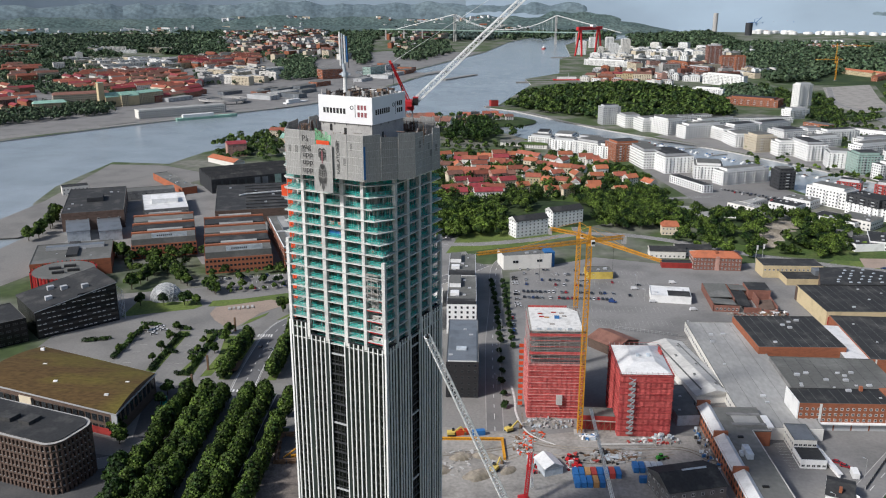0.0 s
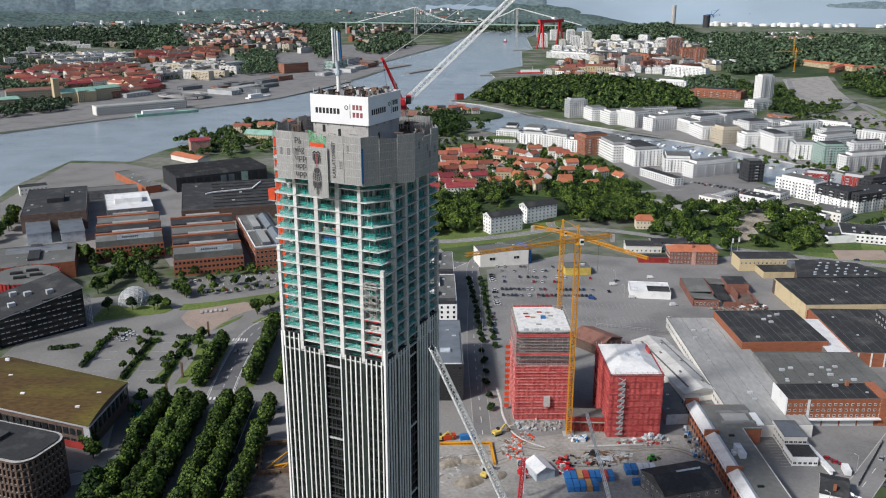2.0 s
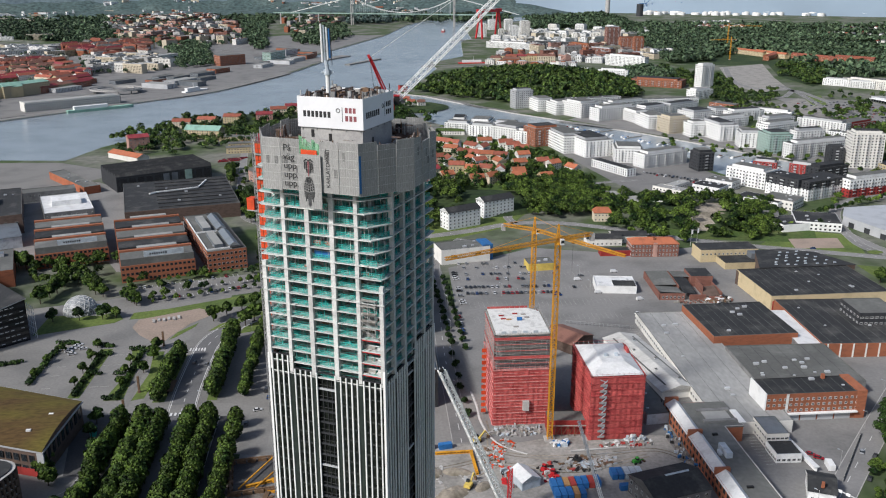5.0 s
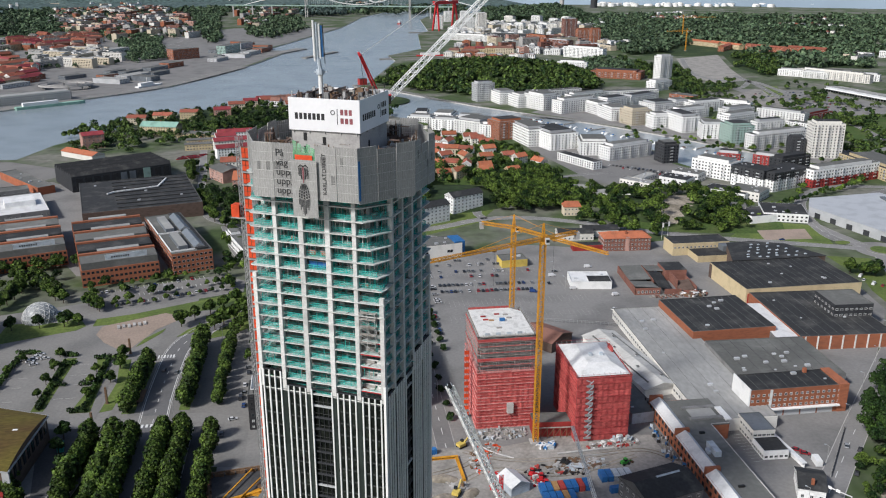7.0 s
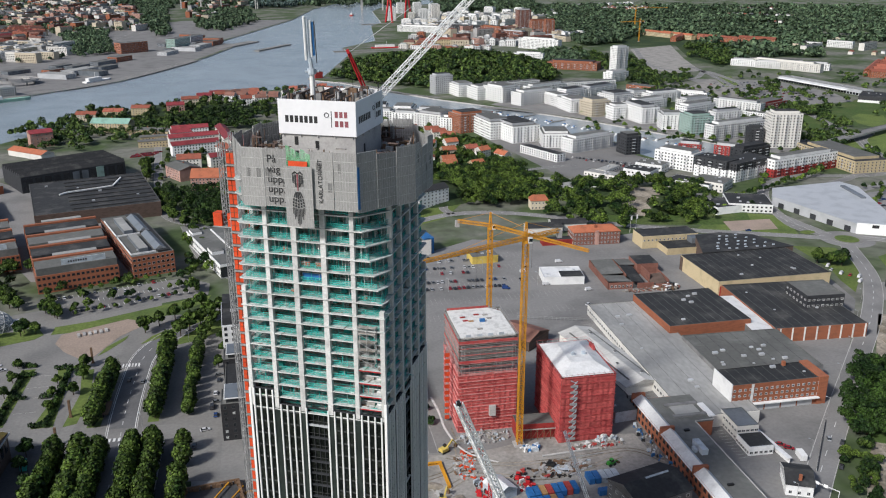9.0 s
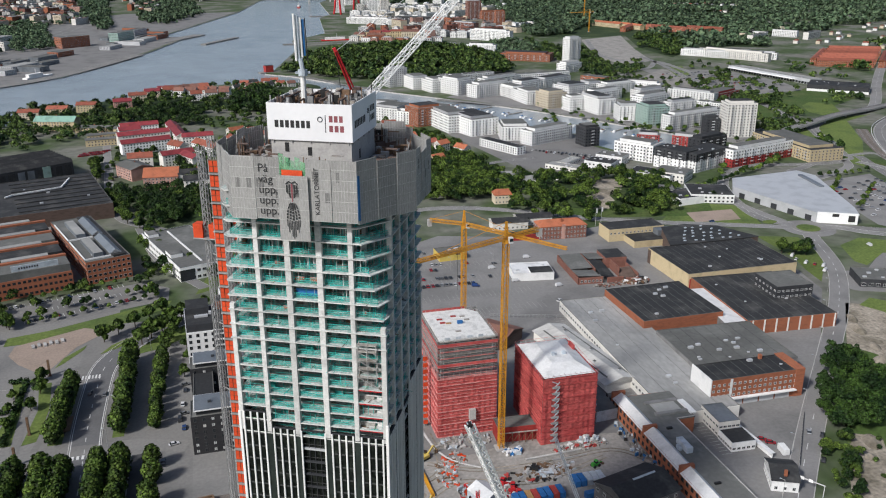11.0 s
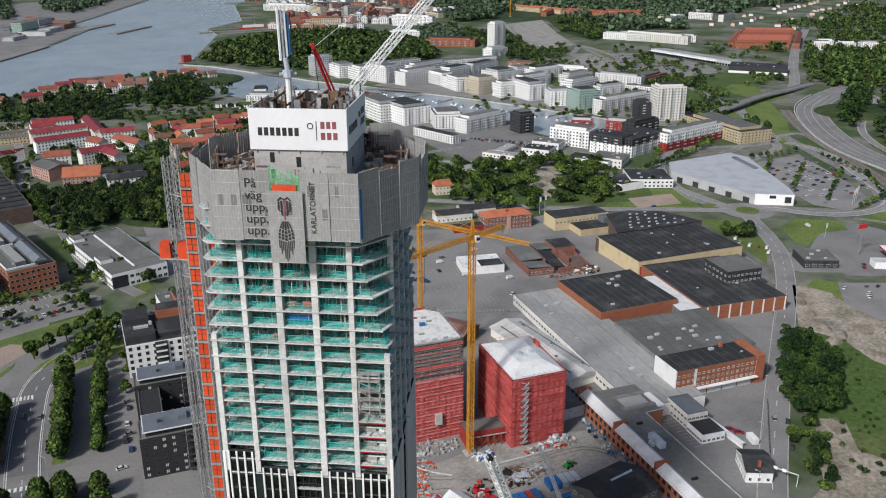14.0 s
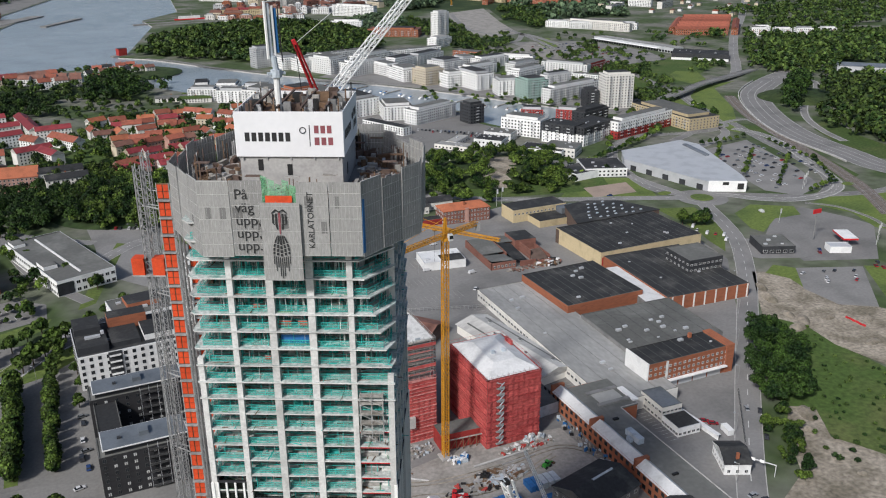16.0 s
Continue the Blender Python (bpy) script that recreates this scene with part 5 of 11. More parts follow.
wb = wrapped_building(43, 407, 27, 33, 47, 0, 5, "high building wrapped in red scaffold netting, upper floors open", False)
part("loading_bay", Mesh().box(0.5, -18.4, 8, 3.4, -16.4, 13, "concrete"), wb, "pale loading platform")
wb2 = wrapped_building(84, 391, 25, 36, 32.8, 0, 0, "red brick block wrapped in red scaffold netting under a white roof", True)
stair = Mesh()
for k in range(10):
    z = 2 + k * 2.9
    stair.box(-1.6, -0.6, z, 1.6, 0.6, z + 0.15, "screenframe")
    stair.bar((-1.5, -0.5, z), (1.5, -0.5, z + 2.9), 0.14, "containergrey")
    stair.bar((1.5, 0.4, z + 1.4), (-1.5, 0.4, z + 2.9), 0.14, "containergrey")
    stair.box(-1.6, -0.65, z, 1.6, -0.6, z + 1.1, "screenframe")
tagged(part("stair_tower", stair, wb2, "zigzag steel scaffold stair", Matrix.Translation((-7.0, -18.9, 0))), kind="stuff")
hoist2 = thing("orange_hoist", pose(26.5, 402, 0), "narrow orange builders' hoist beside the netted building", "hoist")
part("mast", lattice((0, 0, 0), (0, 0, 38), 0.9, 1.5, "screenframe", 0.05), hoist2)
for k in range(11):
    part("hoist_panel", Mesh().box(-1.3, -0.9, 1.5 + k * 3.2, 1.0, -0.7, 3.4 + k * 3.2, "orange"), hoist2)
block("connecting_wing", 63, 383.5, 18, 9, 7, -4, "crimson", "roofgrey", "low wing with red netting between the two wrapped buildings")
gate = Mesh()
for i in range(7):
    gate.bar((-9 + i * 3, 0, 0), (-9 + i * 3, 0, 5.5), 0.12, "steel")
    if i < 6:
        gate.bar((-9 + i * 3, 0, 0.2), (-6 + i * 3, 0, 5.2), 0.07, "steel")
gate.box(-9, -0.2, 5.3, 9, 0.2, 5.7, "rubble")
part("frame", gate, thing("steel_frame", pose(63, 377.5, 0, 0, 0, -4), "open steel frame in front of the low wing", "frame"))


def hammerhead(x, y, top, tip, back, label):
    o = thing("tower_crane", pose(x, y, 0), label, "crane", "ochre tower cranes")
    part("base", Mesh().box(-2.5, -2.5, 0, 2.5, 2.5, 0.8, "concrete"), o, "concrete crane base")
    part("mast", lattice((0, 0, 0.6), (0, 0, top), 2.1, 2.3, "craneyellow", 0.11), o, "ochre lattice mast")
    part("slewing_ring", Mesh().bar((0, 0, top), (0, 0, top + 1.2), 1.5, "craneyellow", 12), o)
    part("cab", Mesh().box(0.6, -2.6, top + 0.4, 2.2, -0.9, top + 2.8, "frame").box(0.65, -2.65, top + 1.2, 2.15, -2.55, top + 2.5, "glass"), o, "white crane cab")
    part("tower_head", lattice((0, 0, top + 1.0), (0, 0, top + 9), 1.5, 2.0, "craneyellow", 0.1, 0.4), o)
    t, b = Vector((tip[0] - x, tip[1] - y, top + 2.2)), Vector((back[0] - x, back[1] - y, top + 2.2))
    part("jib", lattice((0, 0, top + 2.2), t, 1.5, 1.9, "craneyellow", 0.08, 1.1), o, "long ochre jib")
    part("counter_jib", lattice((0, 0, top + 2.2), b, 1.4, 1.9, "craneyellow", 0.08), o)
    part("counterweight", Mesh().box(b.x - 1.0, b.y - 1.0, top - 0.9, b.x + 1.0, b.y + 1.0, top + 2.4, "concrete"), o, "concrete counterweights")
    for p in (t * 0.62, b * 0.9):
        part("tie_bar", Mesh().bar((0, 0, top + 8.8), (p.x, p.y, top + 3), 0.06, "craneyellow"), o)
    f = t * 0.45
    part("trolley", Mesh().box(f.x - 0.8, f.y - 0.8, top + 0.8, f.x + 0.8, f.y + 0.8, top + 1.4, "steel"), o)
    part("hook_rope", Mesh().bar((f.x, f.y, top + 0.8), (f.x, f.y, top - 14), 0.04, "black"), o)
    return o


hammerhead(53.8, 375.3, 95, (3, 353.4), (70.5, 382.3), "tall ochre tower crane standing before the netted buildings")
hammerhead(59.2, 453.5, 76, (93.8, 406.5), (44.4, 463.8), "ochre tower crane behind the netted building")

hammerhead(855, 2087, 46, (800, 2080), (868, 2090), "ochre tower crane on the far building ground")
hammerhead(970, 2380, 60, (1060, 2370), (955, 2382), "ochre tower crane above the far woods")

# crawler crane with its raised boom
crawler = thing("crawler_crane", pose(35, 230, 0, 0, 0, 0), "crawler crane with a long pale lattice boom and red upper works", "crane")
bt = Vector((-11 - 35, 209 - 230, 119))
part("boom", lattice((0, 0, 3), bt, 2.1, 2.3, "lattice", 0.1, 1.3), crawler, "pale lattice boom")
part("boom_head", Mesh().box(bt.x - 0.5, bt.y - 0.4, bt.z - 0.6, bt.x + 0.5, bt.y + 0.4, bt.z + 0.4, "containergrey").bar((bt.x, bt.y - 0.5, bt.z), (bt.x, bt.y + 0.5, bt.z), 0.55, "black", 10), crawler)
part("upper_works", Mesh().box(-2.5, -4, 1.6, 2.5, 6, 4.2, "cranered"), crawler, "red machine house")
for s in (-1, 1):
    part("crawler_track", Mesh().box(s * 3 - 0.6, -5, 0, s * 3 + 0.6, 5, 1.4, "black"), crawler)
mobile = thing("lattice_crane", pose(60, 275, 0), "red and pale lattice crane on the building site", "crane")
part("boom", lattice((0, 0, 2.5), (-13, 26, 51.6), 1.2, 1.7, "lattice", 0.05, 0.7), mobile, "pale lattice boom")
part("boom_foot", lattice((0, 0, 2.5), (-4.4, 8.8, 19), 1.7, 1.8, "cranered", 0.1), mobile, "red boom foot")
part("carrier", Mesh().box(-1.6, -5, 0.8, 1.6, 4, 3.4, "cranered"), mobile)
for a in (-4, -1.5, 1, 3):
    for s in (-1, 1):
        part("wheel", Mesh().bar((s * 1.3, a, 0.65), (s * 1.7, a, 0.65), 0.65, "black", 12), mobile)
drill = thing("drill_rig", pose(24, 313, 0, 0, 0, 20), "red drilling rig with a raised lattice leader", "drill rig")
part("leader", lattice((0, 0, 2), (4.5, 6, 21), 1.3, 1.6, "cranered", 0.1), drill, "red lattice leader")
part("stay", lattice((7, 9, 2), (4.5, 6, 21), 0.9, 1.6, "lattice", 0.06), drill)
part("machine_house", Mesh().box(-2, -3.5, 1.1, 2, 3.5, 3.4, "cranered"), drill)
for s in (-1, 1):
    part("crawler_track", Mesh().box(s * 2 - 0.45, -3.5, 0, s * 2 + 0.45, 3.5, 1.1, "black"), drill)

# tent, containers, huts
tent = thing("storage_tent", pose(36, 342, 0, 0, 0, 22), "white fabric storage tent on the building site", "tent")
part("wall", Mesh().box(-4.5, -5.5, 0, 4.5, 5.5, 3.8, "containergrey"), tent)
part("roof", gable_roof(11, 9, 3.8, 2.2, "roofwhite", "containergrey", 0.2), tent, "white fabric roof", pose(0, 0, 0, 0, 0, 90))


def container_mesh(m):
    """Corrugated walls as one folded sheet with roof and floor."""
    q = Mesh()
    n = 18
    side = [(-3.03 + i * 6.06 / n, -1.22 + (0.0 if (i // 2) % 2 else 0.06)) for i in range(n + 1)]
    outline = side + [(x, -y) for x, y in side[::-1]]
    return q.prism(outline, 0.05, 2.59, m)


def container(x, y, rot, m, colour, z=0.0, doors=True):
    o = thing("shipping_container", pose(x, y, z, 0, 0, rot), colour + " shipping container on the building site", "container", "containers on the building site")
    part("body", container_mesh(m), o)
    for s in (-0.6, 0.6):
        part("door", Mesh().box(3.03, s - 0.55, 0.2, 3.09, s + 0.55, 2.4, m).box(3.09, s - 0.05, 0.3, 3.13, s + 0.05, 2.3, "screenframe"), o)
    return o


kinds = [("containerblue", "blue"), ("containerblue", "blue"), ("containerocher", "ochre"), ("containerred", "red"), ("containerblue", "blue"), ("containerblue", "blue"), ("containerred", "red"), ("containerblue", "blue")]
for i in range(8):
    m, c = kinds[i]
    container(47.5 + i * 2.7, 337 + i * 0.15, 90, m, c)
    if i < 5:
        container(47.5 + i * 2.7, 330 + i * 0.15, 90, *kinds[(i * 3 + 1) % 8])
for i in range(5):
    container(75 + i * 2.75, 343, 90, *(("containerblue", "blue") if i < 2 else ("containergrey", "pale grey")))
for i in range(4):
    container(78 + i * 6.4, 333 - i * 0.6, 3, *(("containergrey", "pale grey") if i % 2 else ("containerblue", "blue")))
container(5, 372, 10, "containerblue", "blue")
container(-3, 372, 12, "orange", "orange")

rubble_rng = random.Random(11)


def heap(name, x, y, rx, ry, n, mats, label, size=(0.3, 1.4), tall=0.8):
    q = Mesh()
    for i in range(n):
        a, r = rubble_rng.uniform(0, math.tau), math.sqrt(rubble_rng.random())
        s = rubble_rng.uniform(*size)
        m = pose(rx * r * math.cos(a), ry * r * math.sin(a), 0, 0, 0, rubble_rng.uniform(0, 180))
        q.box(-s, -s * 0.35, 0, s, s * 0.35, rubble_rng.uniform(0.2, tall), rubble_rng.choice(mats), turn=m)
    ob = new(name, q.data(name))
    ob.matrix_basis = Matrix.Translation((x, y, 0.05))
    return tagged(ob, label, "building material", kind="stuff")


heap("building_material", 40, 384, 13, 5, 120, ["rubble", "containergrey", "rubble", "screenframe", "concrete"], "grey stacks of blocks and boards by the netted building", tall=1.4)
heap("building_material", 58, 371, 5, 2.5, 40, ["blue", "roofwhite", "containergrey", "rubble"], "blue and white wrapped pallets", tall=1.8)
heap("building_material", 88, 368, 14, 3, 80, ["rubble", "roofwhite", "rubble", "concrete", "containerred"], "pale planks and pallets along the hoarding", tall=1.2)
heap("building_material", 70, 355, 12, 4, 70, ["rubble", "steel", "rubble", "containergrey", "concrete"], "planks and pipes on the ground", (0.5, 2.6))
heap("building_material", 48, 345, 3, 6, 45, ["cranered", "cranered", "roofwhite", "rubble"], "red machine parts and skips", (0.5, 1.4), 1.8)
heap("building_material", 30, 345, 3, 9, 40, ["cranered", "containergrey", "black", "orange"], "mixed site gear", tall=1.8)
heap("building_material", 32, 372, 6, 6, 60, ["rubble", "concrete", "orange", "steel"], "loose boards and blocks", tall=0.7)
heap("building_material", -55, 345, 18, 20, 160, ["steel", "rubble", "craneyellow", "darkconcrete"], "rusty shoring and reinforcement at the tower's foot", (0.5, 3.0), 1.0)
heap("building_material", 0, 345, 18, 12, 70, ["rubble", "dirt", "concrete"], "scattered boards on pale dirt", (0.3, 1.6), 0.4)
heap("building_material", 112, 362, 4, 20, 60, ["blue", "black", "rubble", "containergrey"], "bins and stores along the brick wall", (0.4, 1.0), 1.5)


heap("building_material", 93, 371.5, 5, 2.2, 60, ["concrete", "slab", "roofwhite", "containergrey"], "stack of pale blocks by the netted building", (0.4, 1.1), 2.6)
heap("building_material", 60, 352, 16, 5, 90, ["rubble", "steel", "containerred", "concrete", "black", "screenframe"], "timber, pipes and small gear on the ground", (0.3, 1.8), 0.9)
heap("building_material", 26, 362, 5, 10, 70, ["rubble", "containergrey", "orange", "steel", "concrete"], "boards and crates beside the site road", (0.3, 1.3), 0.8)
heap("building_material", -30, 352, 16, 10, 80, ["steel", "rubble", "containergrey"], "reinforcement and boards by the excavation", (0.4, 2.2), 0.6)
for x, y, L, rot, r, m in ((74, 364.5, 26, 3, 0.45, "concrete"), (71, 357, 14, -6, 0.3, "rubble"), (66, 360, 12, 4, 0.3, "rubble"), (80, 361, 16, 2, 0.28, "screenframe")):
    part("pipe", Mesh().bar((-L / 2, 0, r), (L / 2, 0, r), r, m, 8), thing("pipe_length", pose(x, y, 0.05, 0, 0, rot), "long pale pipe lying on the site ground", "pipe", "pipes on the ground"))
kerb_q = Mesh()
strip(kerb_q, smooth([(23, 425), (24, 409), (24, 394), (27, 378), (33, 369), (41, 363)]), 0, 0.9, 0.5, "slab")
strip(kerb_q, smooth([(23, 425), (24, 409), (24, 394), (27, 378), (33, 369), (41, 363)]), 0.7, 0.5, 0.25, "kerb")
setting("kerb", kerb_q, "pale concrete kerb along the site road", "kerb")
tracks = Mesh()
for line in ([(20, 372), (40, 362), (70, 360), (100, 362), (112, 350)], [(12, 345), (30, 356), (60, 348), (95, 358)], [(-20, 352), (5, 356), (24, 366), (26, 395)]):
    for off in (-1.1, 1.1):
        strip(tracks, smooth(line), off, 0.7, 0.09, "soil")
setting("tyre_tracks", tracks, "tyre tracks pressed into the dusty ground", "ground", "stuff")


def site_machine(x, y, rot, m, label):
    """A low wheeled loader with a cab and a raised arm."""
    o = thing("wheel_loader", pose(x, y, 0, 0, 0, rot), label, "loader", "site machines")
    part("body", Mesh().box(-1.9, -0.9, 0.7, 1.6, 0.9, 1.7, m).box(-1.9, -0.8, 1.7, -0.6, 0.8, 2.1, m), o)
    part("cab", Mesh().box(-0.5, -0.7, 1.7, 0.8, 0.7, 2.9, "glass").box(-0.6, -0.8, 2.85, 0.9, 0.8, 3.0, m), o)
    part("arm", Mesh().bar((1.2, 0, 1.5), (3.6, 0, 1.1), 0.16, m).box(3.3, -1.0, 0.2, 4.1, 1.0, 0.9, "steel"), o)
    wheel = Mesh().bar((0, -0.25, 0), (0, 0.25, 0), 0.65, "black", 12).data("wheel")
    for a in (-1.3, 1.2):
        for b in (-0.95, 0.95):
            part("wheel", wheel, o, "", Matrix.Translation((a, b, 0.65)))


for x, y, rot, m, lab in ((46, 350, 60, "cranered", "red telescopic loader parked by the tent"), (49, 346, 75, "cranered", "red telescopic loader parked by the tent"), (50, 341, 80, "cranered", "red telescopic loader parked by the tent"), (88, 352, 20, "leafgreenpaint", "bright green loader on the site ground"), (62, 356, 150, "black", "dark loader among the timber")):
    site_machine(x, y, rot, m, lab)


def waler(x, y, L, rot):
    o = thing("shoring_beam", pose(x, y, 0, 0, 0, rot), "yellow steel shoring beam round the excavation", "beam", "shoring beams")
    q = Mesh().box(-L / 2, -0.6, 0.9, L / 2, 0.6, 1.2, "craneyellow").box(-L / 2, -0.6, 0, L / 2, 0.6, 0.3, "craneyellow").box(-L / 2, -0.1, 0.3, L / 2, 0.1, 0.9, "steel")
    for i in range(int(L / 1.5)):
        q.box(-L / 2 + i * 1.5, -0.6, 0.3, -L / 2 + i * 1.5 + 0.3, 0.6, 0.9, "craneyellow")
    part("web", q, o)


waler(2, 367, 30, 1)
waler(16.5, 358, 18, 92)
waler(-40, 335, 26, 100)
waler(-62, 318, 40, 96)
waler(-70, 352, 24, 20)
for x, y, rot in ((20, 376, 30), (-8, 371, 5), (12, 340, 60)):
    o = thing("excavator", pose(x, y, 0, 0, 0, rot), "yellow tracked excavator at rest on the site", "excavator", "site machines")
    for s in (-1, 1):
        part("crawler_track", Mesh().box(-2, s * 1.2 - 0.35, 0, 2, s * 1.2 + 0.35, 0.9, "black"), o)
    part("body", Mesh().box(-2.2, -1.4, 0.9, 1.4, 1.4, 2.2, "brightyellow"), o)
    part("cab", Mesh().box(0.2, 0.2, 2.2, 1.5, 1.4, 3.2, "glass"), o)
    part("arm", Mesh().bar((1.2, -0.2, 1.8), (4.6, -0.2, 4.6), 0.3, "brightyellow").bar((4.6, -0.2, 4.6), (6.6, -0.2, 1.6), 0.24, "brightyellow"), o)
    part("bucket", Mesh().box(6.0, -0.8, 0.3, 7.1, 0.4, 1.6, "steel"), o)


# ---- buildings near the tower ----
def rows_of_windows(o, w, d, h, floors, z0=1.0, pitch=3.6, ww=1.6, wh=1.5, sides="frl", glass="glass", frame="frame"):
    """Windows too small to pick apart, floor by floor, on each wall."""
    q = Mesh()
    fh = (h - 0.6) / floors
    for s in sides:
        span, turn, off = {"f": (w, 0, d / 2), "r": (d, 90, w / 2), "b": (w, 180, d / 2), "l": (d, -90, w / 2)}[s]
        n = max(1, int(span / pitch))
        m = Matrix.Rotation(radians(turn), 4, "Z")
        for k in range(floors):
            for i in range(n):
                x, z = -span / 2 + span * (i + 0.5) / n, z0 + k * fh
                if z + wh > h:
                    continue
                q.box(x - ww / 2 - 0.1, -off - 0.05, z - 0.1, x + ww / 2 + 0.1, -off + 0.05, z + wh + 0.1, frame, turn=m)
                q.face([m @ Vector(p) for p in ((x - ww / 2, -off - 0.07, z), (x + ww / 2, -off - 0.07, z), (x + ww / 2, -off - 0.07, z + wh), (x - ww / 2, -off - 0.07, z + wh))], glass)
    return tagged(part("fenestration", q, WALLS[o] if o in WALLS else o), kind="stuff")


def flats(name, x, y, w, d, h, rot, wall, roof, label, band=None, bands=None):
    """A far apartment block: storeys, set-back top, balconies, window rows."""
    rg = random.Random(int(x * 3 + y))
    o = block(name, x, y, w, d, h, rot, wall, roof, label, "building", group="canal quarter", band=band, vents=rg.randint(1, 3))
    floors = max(2, round(h / 3.1))
    rows_of_windows(o, w, d, h, floors, pitch=rg.uniform(3.0, 4.2), ww=rg.uniform(1.1, 1.6), wh=1.4, frame="frame" if wall != "charcoal" else "framedark")
    if h > 9 and w > 14 and d > 12 and not (band and wall == "charcoal"):
        part("top_storey", Mesh().box(-w * 0.4, -d * 0.36, h + 0.1, w * 0.4, d * 0.36, h + 2.9, rg.choice([wall, wall, "metalwall"]), rg.choice([roof, "roofdark", "roofgrey"])), ROOFS[o], "set-back top storey")
    n = max(1, int(w / 11))
    q = Mesh()
    for i in range(n):
        u = -w / 2 + w * (i + 0.5) / n
        for k in range(1, floors):
            z = k * h / floors
            q.box(u - 1.6, -d / 2 - 1.4, z, u + 1.6, -d / 2, z + 0.18, bands or "white")
            q.box(u - 1.6, -d / 2 - 1.4, z, u + 1.6, -d / 2 - 1.33, z + 1.0, bands or "metalwall")
    tagged(part("balcony_front", q, WALLS[o]), kind="stuff")
    return o


# apartment blocks behind the tower
for x, y, w, d, h, lab in ((-59, 412, 33, 15, 20.4, "black brick apartment block with a blue-grey sheet roof"), (-57, 454, 38, 13, 21.6, "black brick apartment block with a pale roof edge")):
    b = block("apartment_block", x, y, w, d, h - 2.4, 1, "blackwall", "roofgrey", lab, "building", 6, 9, 4, "fl", ww=1.4, wh=1.7, frame="framedark", lip=0.5)
    part("top_storey", Mesh().box(-w / 2 + 2.4, -d / 2 + 1.9, h - 2.3, w / 2 - 0.4, d / 2 - 0.6, h, "charcoal"), b, "set-back dark top storey")
    part("roof_sheet", Mesh().box(-w / 2 + 1.5, -d / 2 + 0.7, h, w / 2, d / 2 - 0.2, h + 0.45, "white").box(-w / 2 + 1.8, -d / 2 + 1.0, h + 0.45, w / 2 - 0.3, d / 2 - 0.5, h + 0.55, "roofblue"), b, "blue-grey sheet roof with a white edge")
    part("roof_hut", Mesh().box(-1, -2, h + 0.5, 2.5, 3, h + 2.2, "roofblue").box(-9, -1, h + 0.5, -7.6, 0.2, h + 1.3, "charcoal"), b)
    blinds = Mesh()
    for k in range(6):
        for i in range(9):
            if rng.random() < 0.42:
                u, z = -w / 2 + w * (i + 0.5) / 9, 1.1 + k * (h - 2.4) / 6
                blinds.box(u - 0.55, -d / 2 - 0.09, z, u - 0.08, -d / 2 - 0.05, z + 1.2, "frame").box(u + 0.08, -d / 2 - 0.09, z, u + 0.55, -d / 2 - 0.05, z + 1.2, "frame")
    tagged(part("blind", blinds, b, "white window blinds"), kind="stuff")
    for i in range(4):
        for k in range(6):
            q = Mesh()
            z, a = 1 + k * h / 6.2, 1.0 + i * 3.6
            q.box(a, -d / 2 - 1.5, z, a + 3.4, -d / 2 - 0.05, z + 0.15, "darkconcrete")
            q.box(a, -d / 2 - 1.5, z, a + 3.4, -d / 2 - 1.43, z + 1.0, "framedark")
            q.box(a, -d / 2 - 1.5, z, a + 0.14, -d / 2 - 1.3, z + h / 6.2, "metalwall")
            part("balcony", q, b)
block("courtyard_wing", -70, 433, 9, 30, 17, 1, "blackwall", "roofdark", "dark brick wing along the street", "building", 5, 2, 8, "l", frame="framedark")
b = block("apartment_block", -54.5, 512, 50, 34, 17, 3, "white", "roofdark", "white apartment block with dark window openings and stepped dark roofs", "building", 5, 13, 8, "fl", ww=1.6, wh=1.8, frame="framedark", vents=4)
part("penthouse", Mesh().box(-24, -14.5, 17, -10.5, 4, 20.6, "charcoal", "roofdark"), b, "dark stepped roof storey")
part("penthouse", Mesh().box(-9, -13, 17, 4, 5, 19.6, "charcoal", "roofdark"), b)
part("penthouse", Mesh().box(6, -12, 17, 21, 5, 20, "white", "roofdark"), b)
part("penthouse", Mesh().box(-24, 0, 20.6, -12, 14, 23.6, "charcoal", "roofdark"), b)
part("penthouse", Mesh().box(-8, 6, 17, 10, 15, 24, "brick", "roofdark"), b)
part("roof_unit", Mesh().box(-20, -6, 20.6, -13, -4, 21.6, "metalwall").box(-12.5, -3, 20.6, -11, -1, 22, "metalwall"), b)
part("recessed_bay", Mesh().box(-11.5, -17.35, 1, -5.5, -17.05, 17.2, "charcoal"), b, "dark recessed bay")
for k in range(5):
    part("balcony", Mesh().box(-11.2, -18.9, 2.6 + k * 3.2, -6, -17.3, 2.8 + k * 3.2, "white").box(-11.2, -18.9, 2.8 + k * 3.2, -6, -18.8, 3.5 + k * 3.2, "white"), b, "white balcony")
b = block("apartment_block", -40, 555, 40, 26, 13, 8, "white", "roofgrey", "white apartment house with grey roof terraces", "building", 4, 9, 6, "fl", vents=3)
part("penthouse", Mesh().box(-12, -4, 13, 6, 9, 16, "brick", "roofdark"), b)
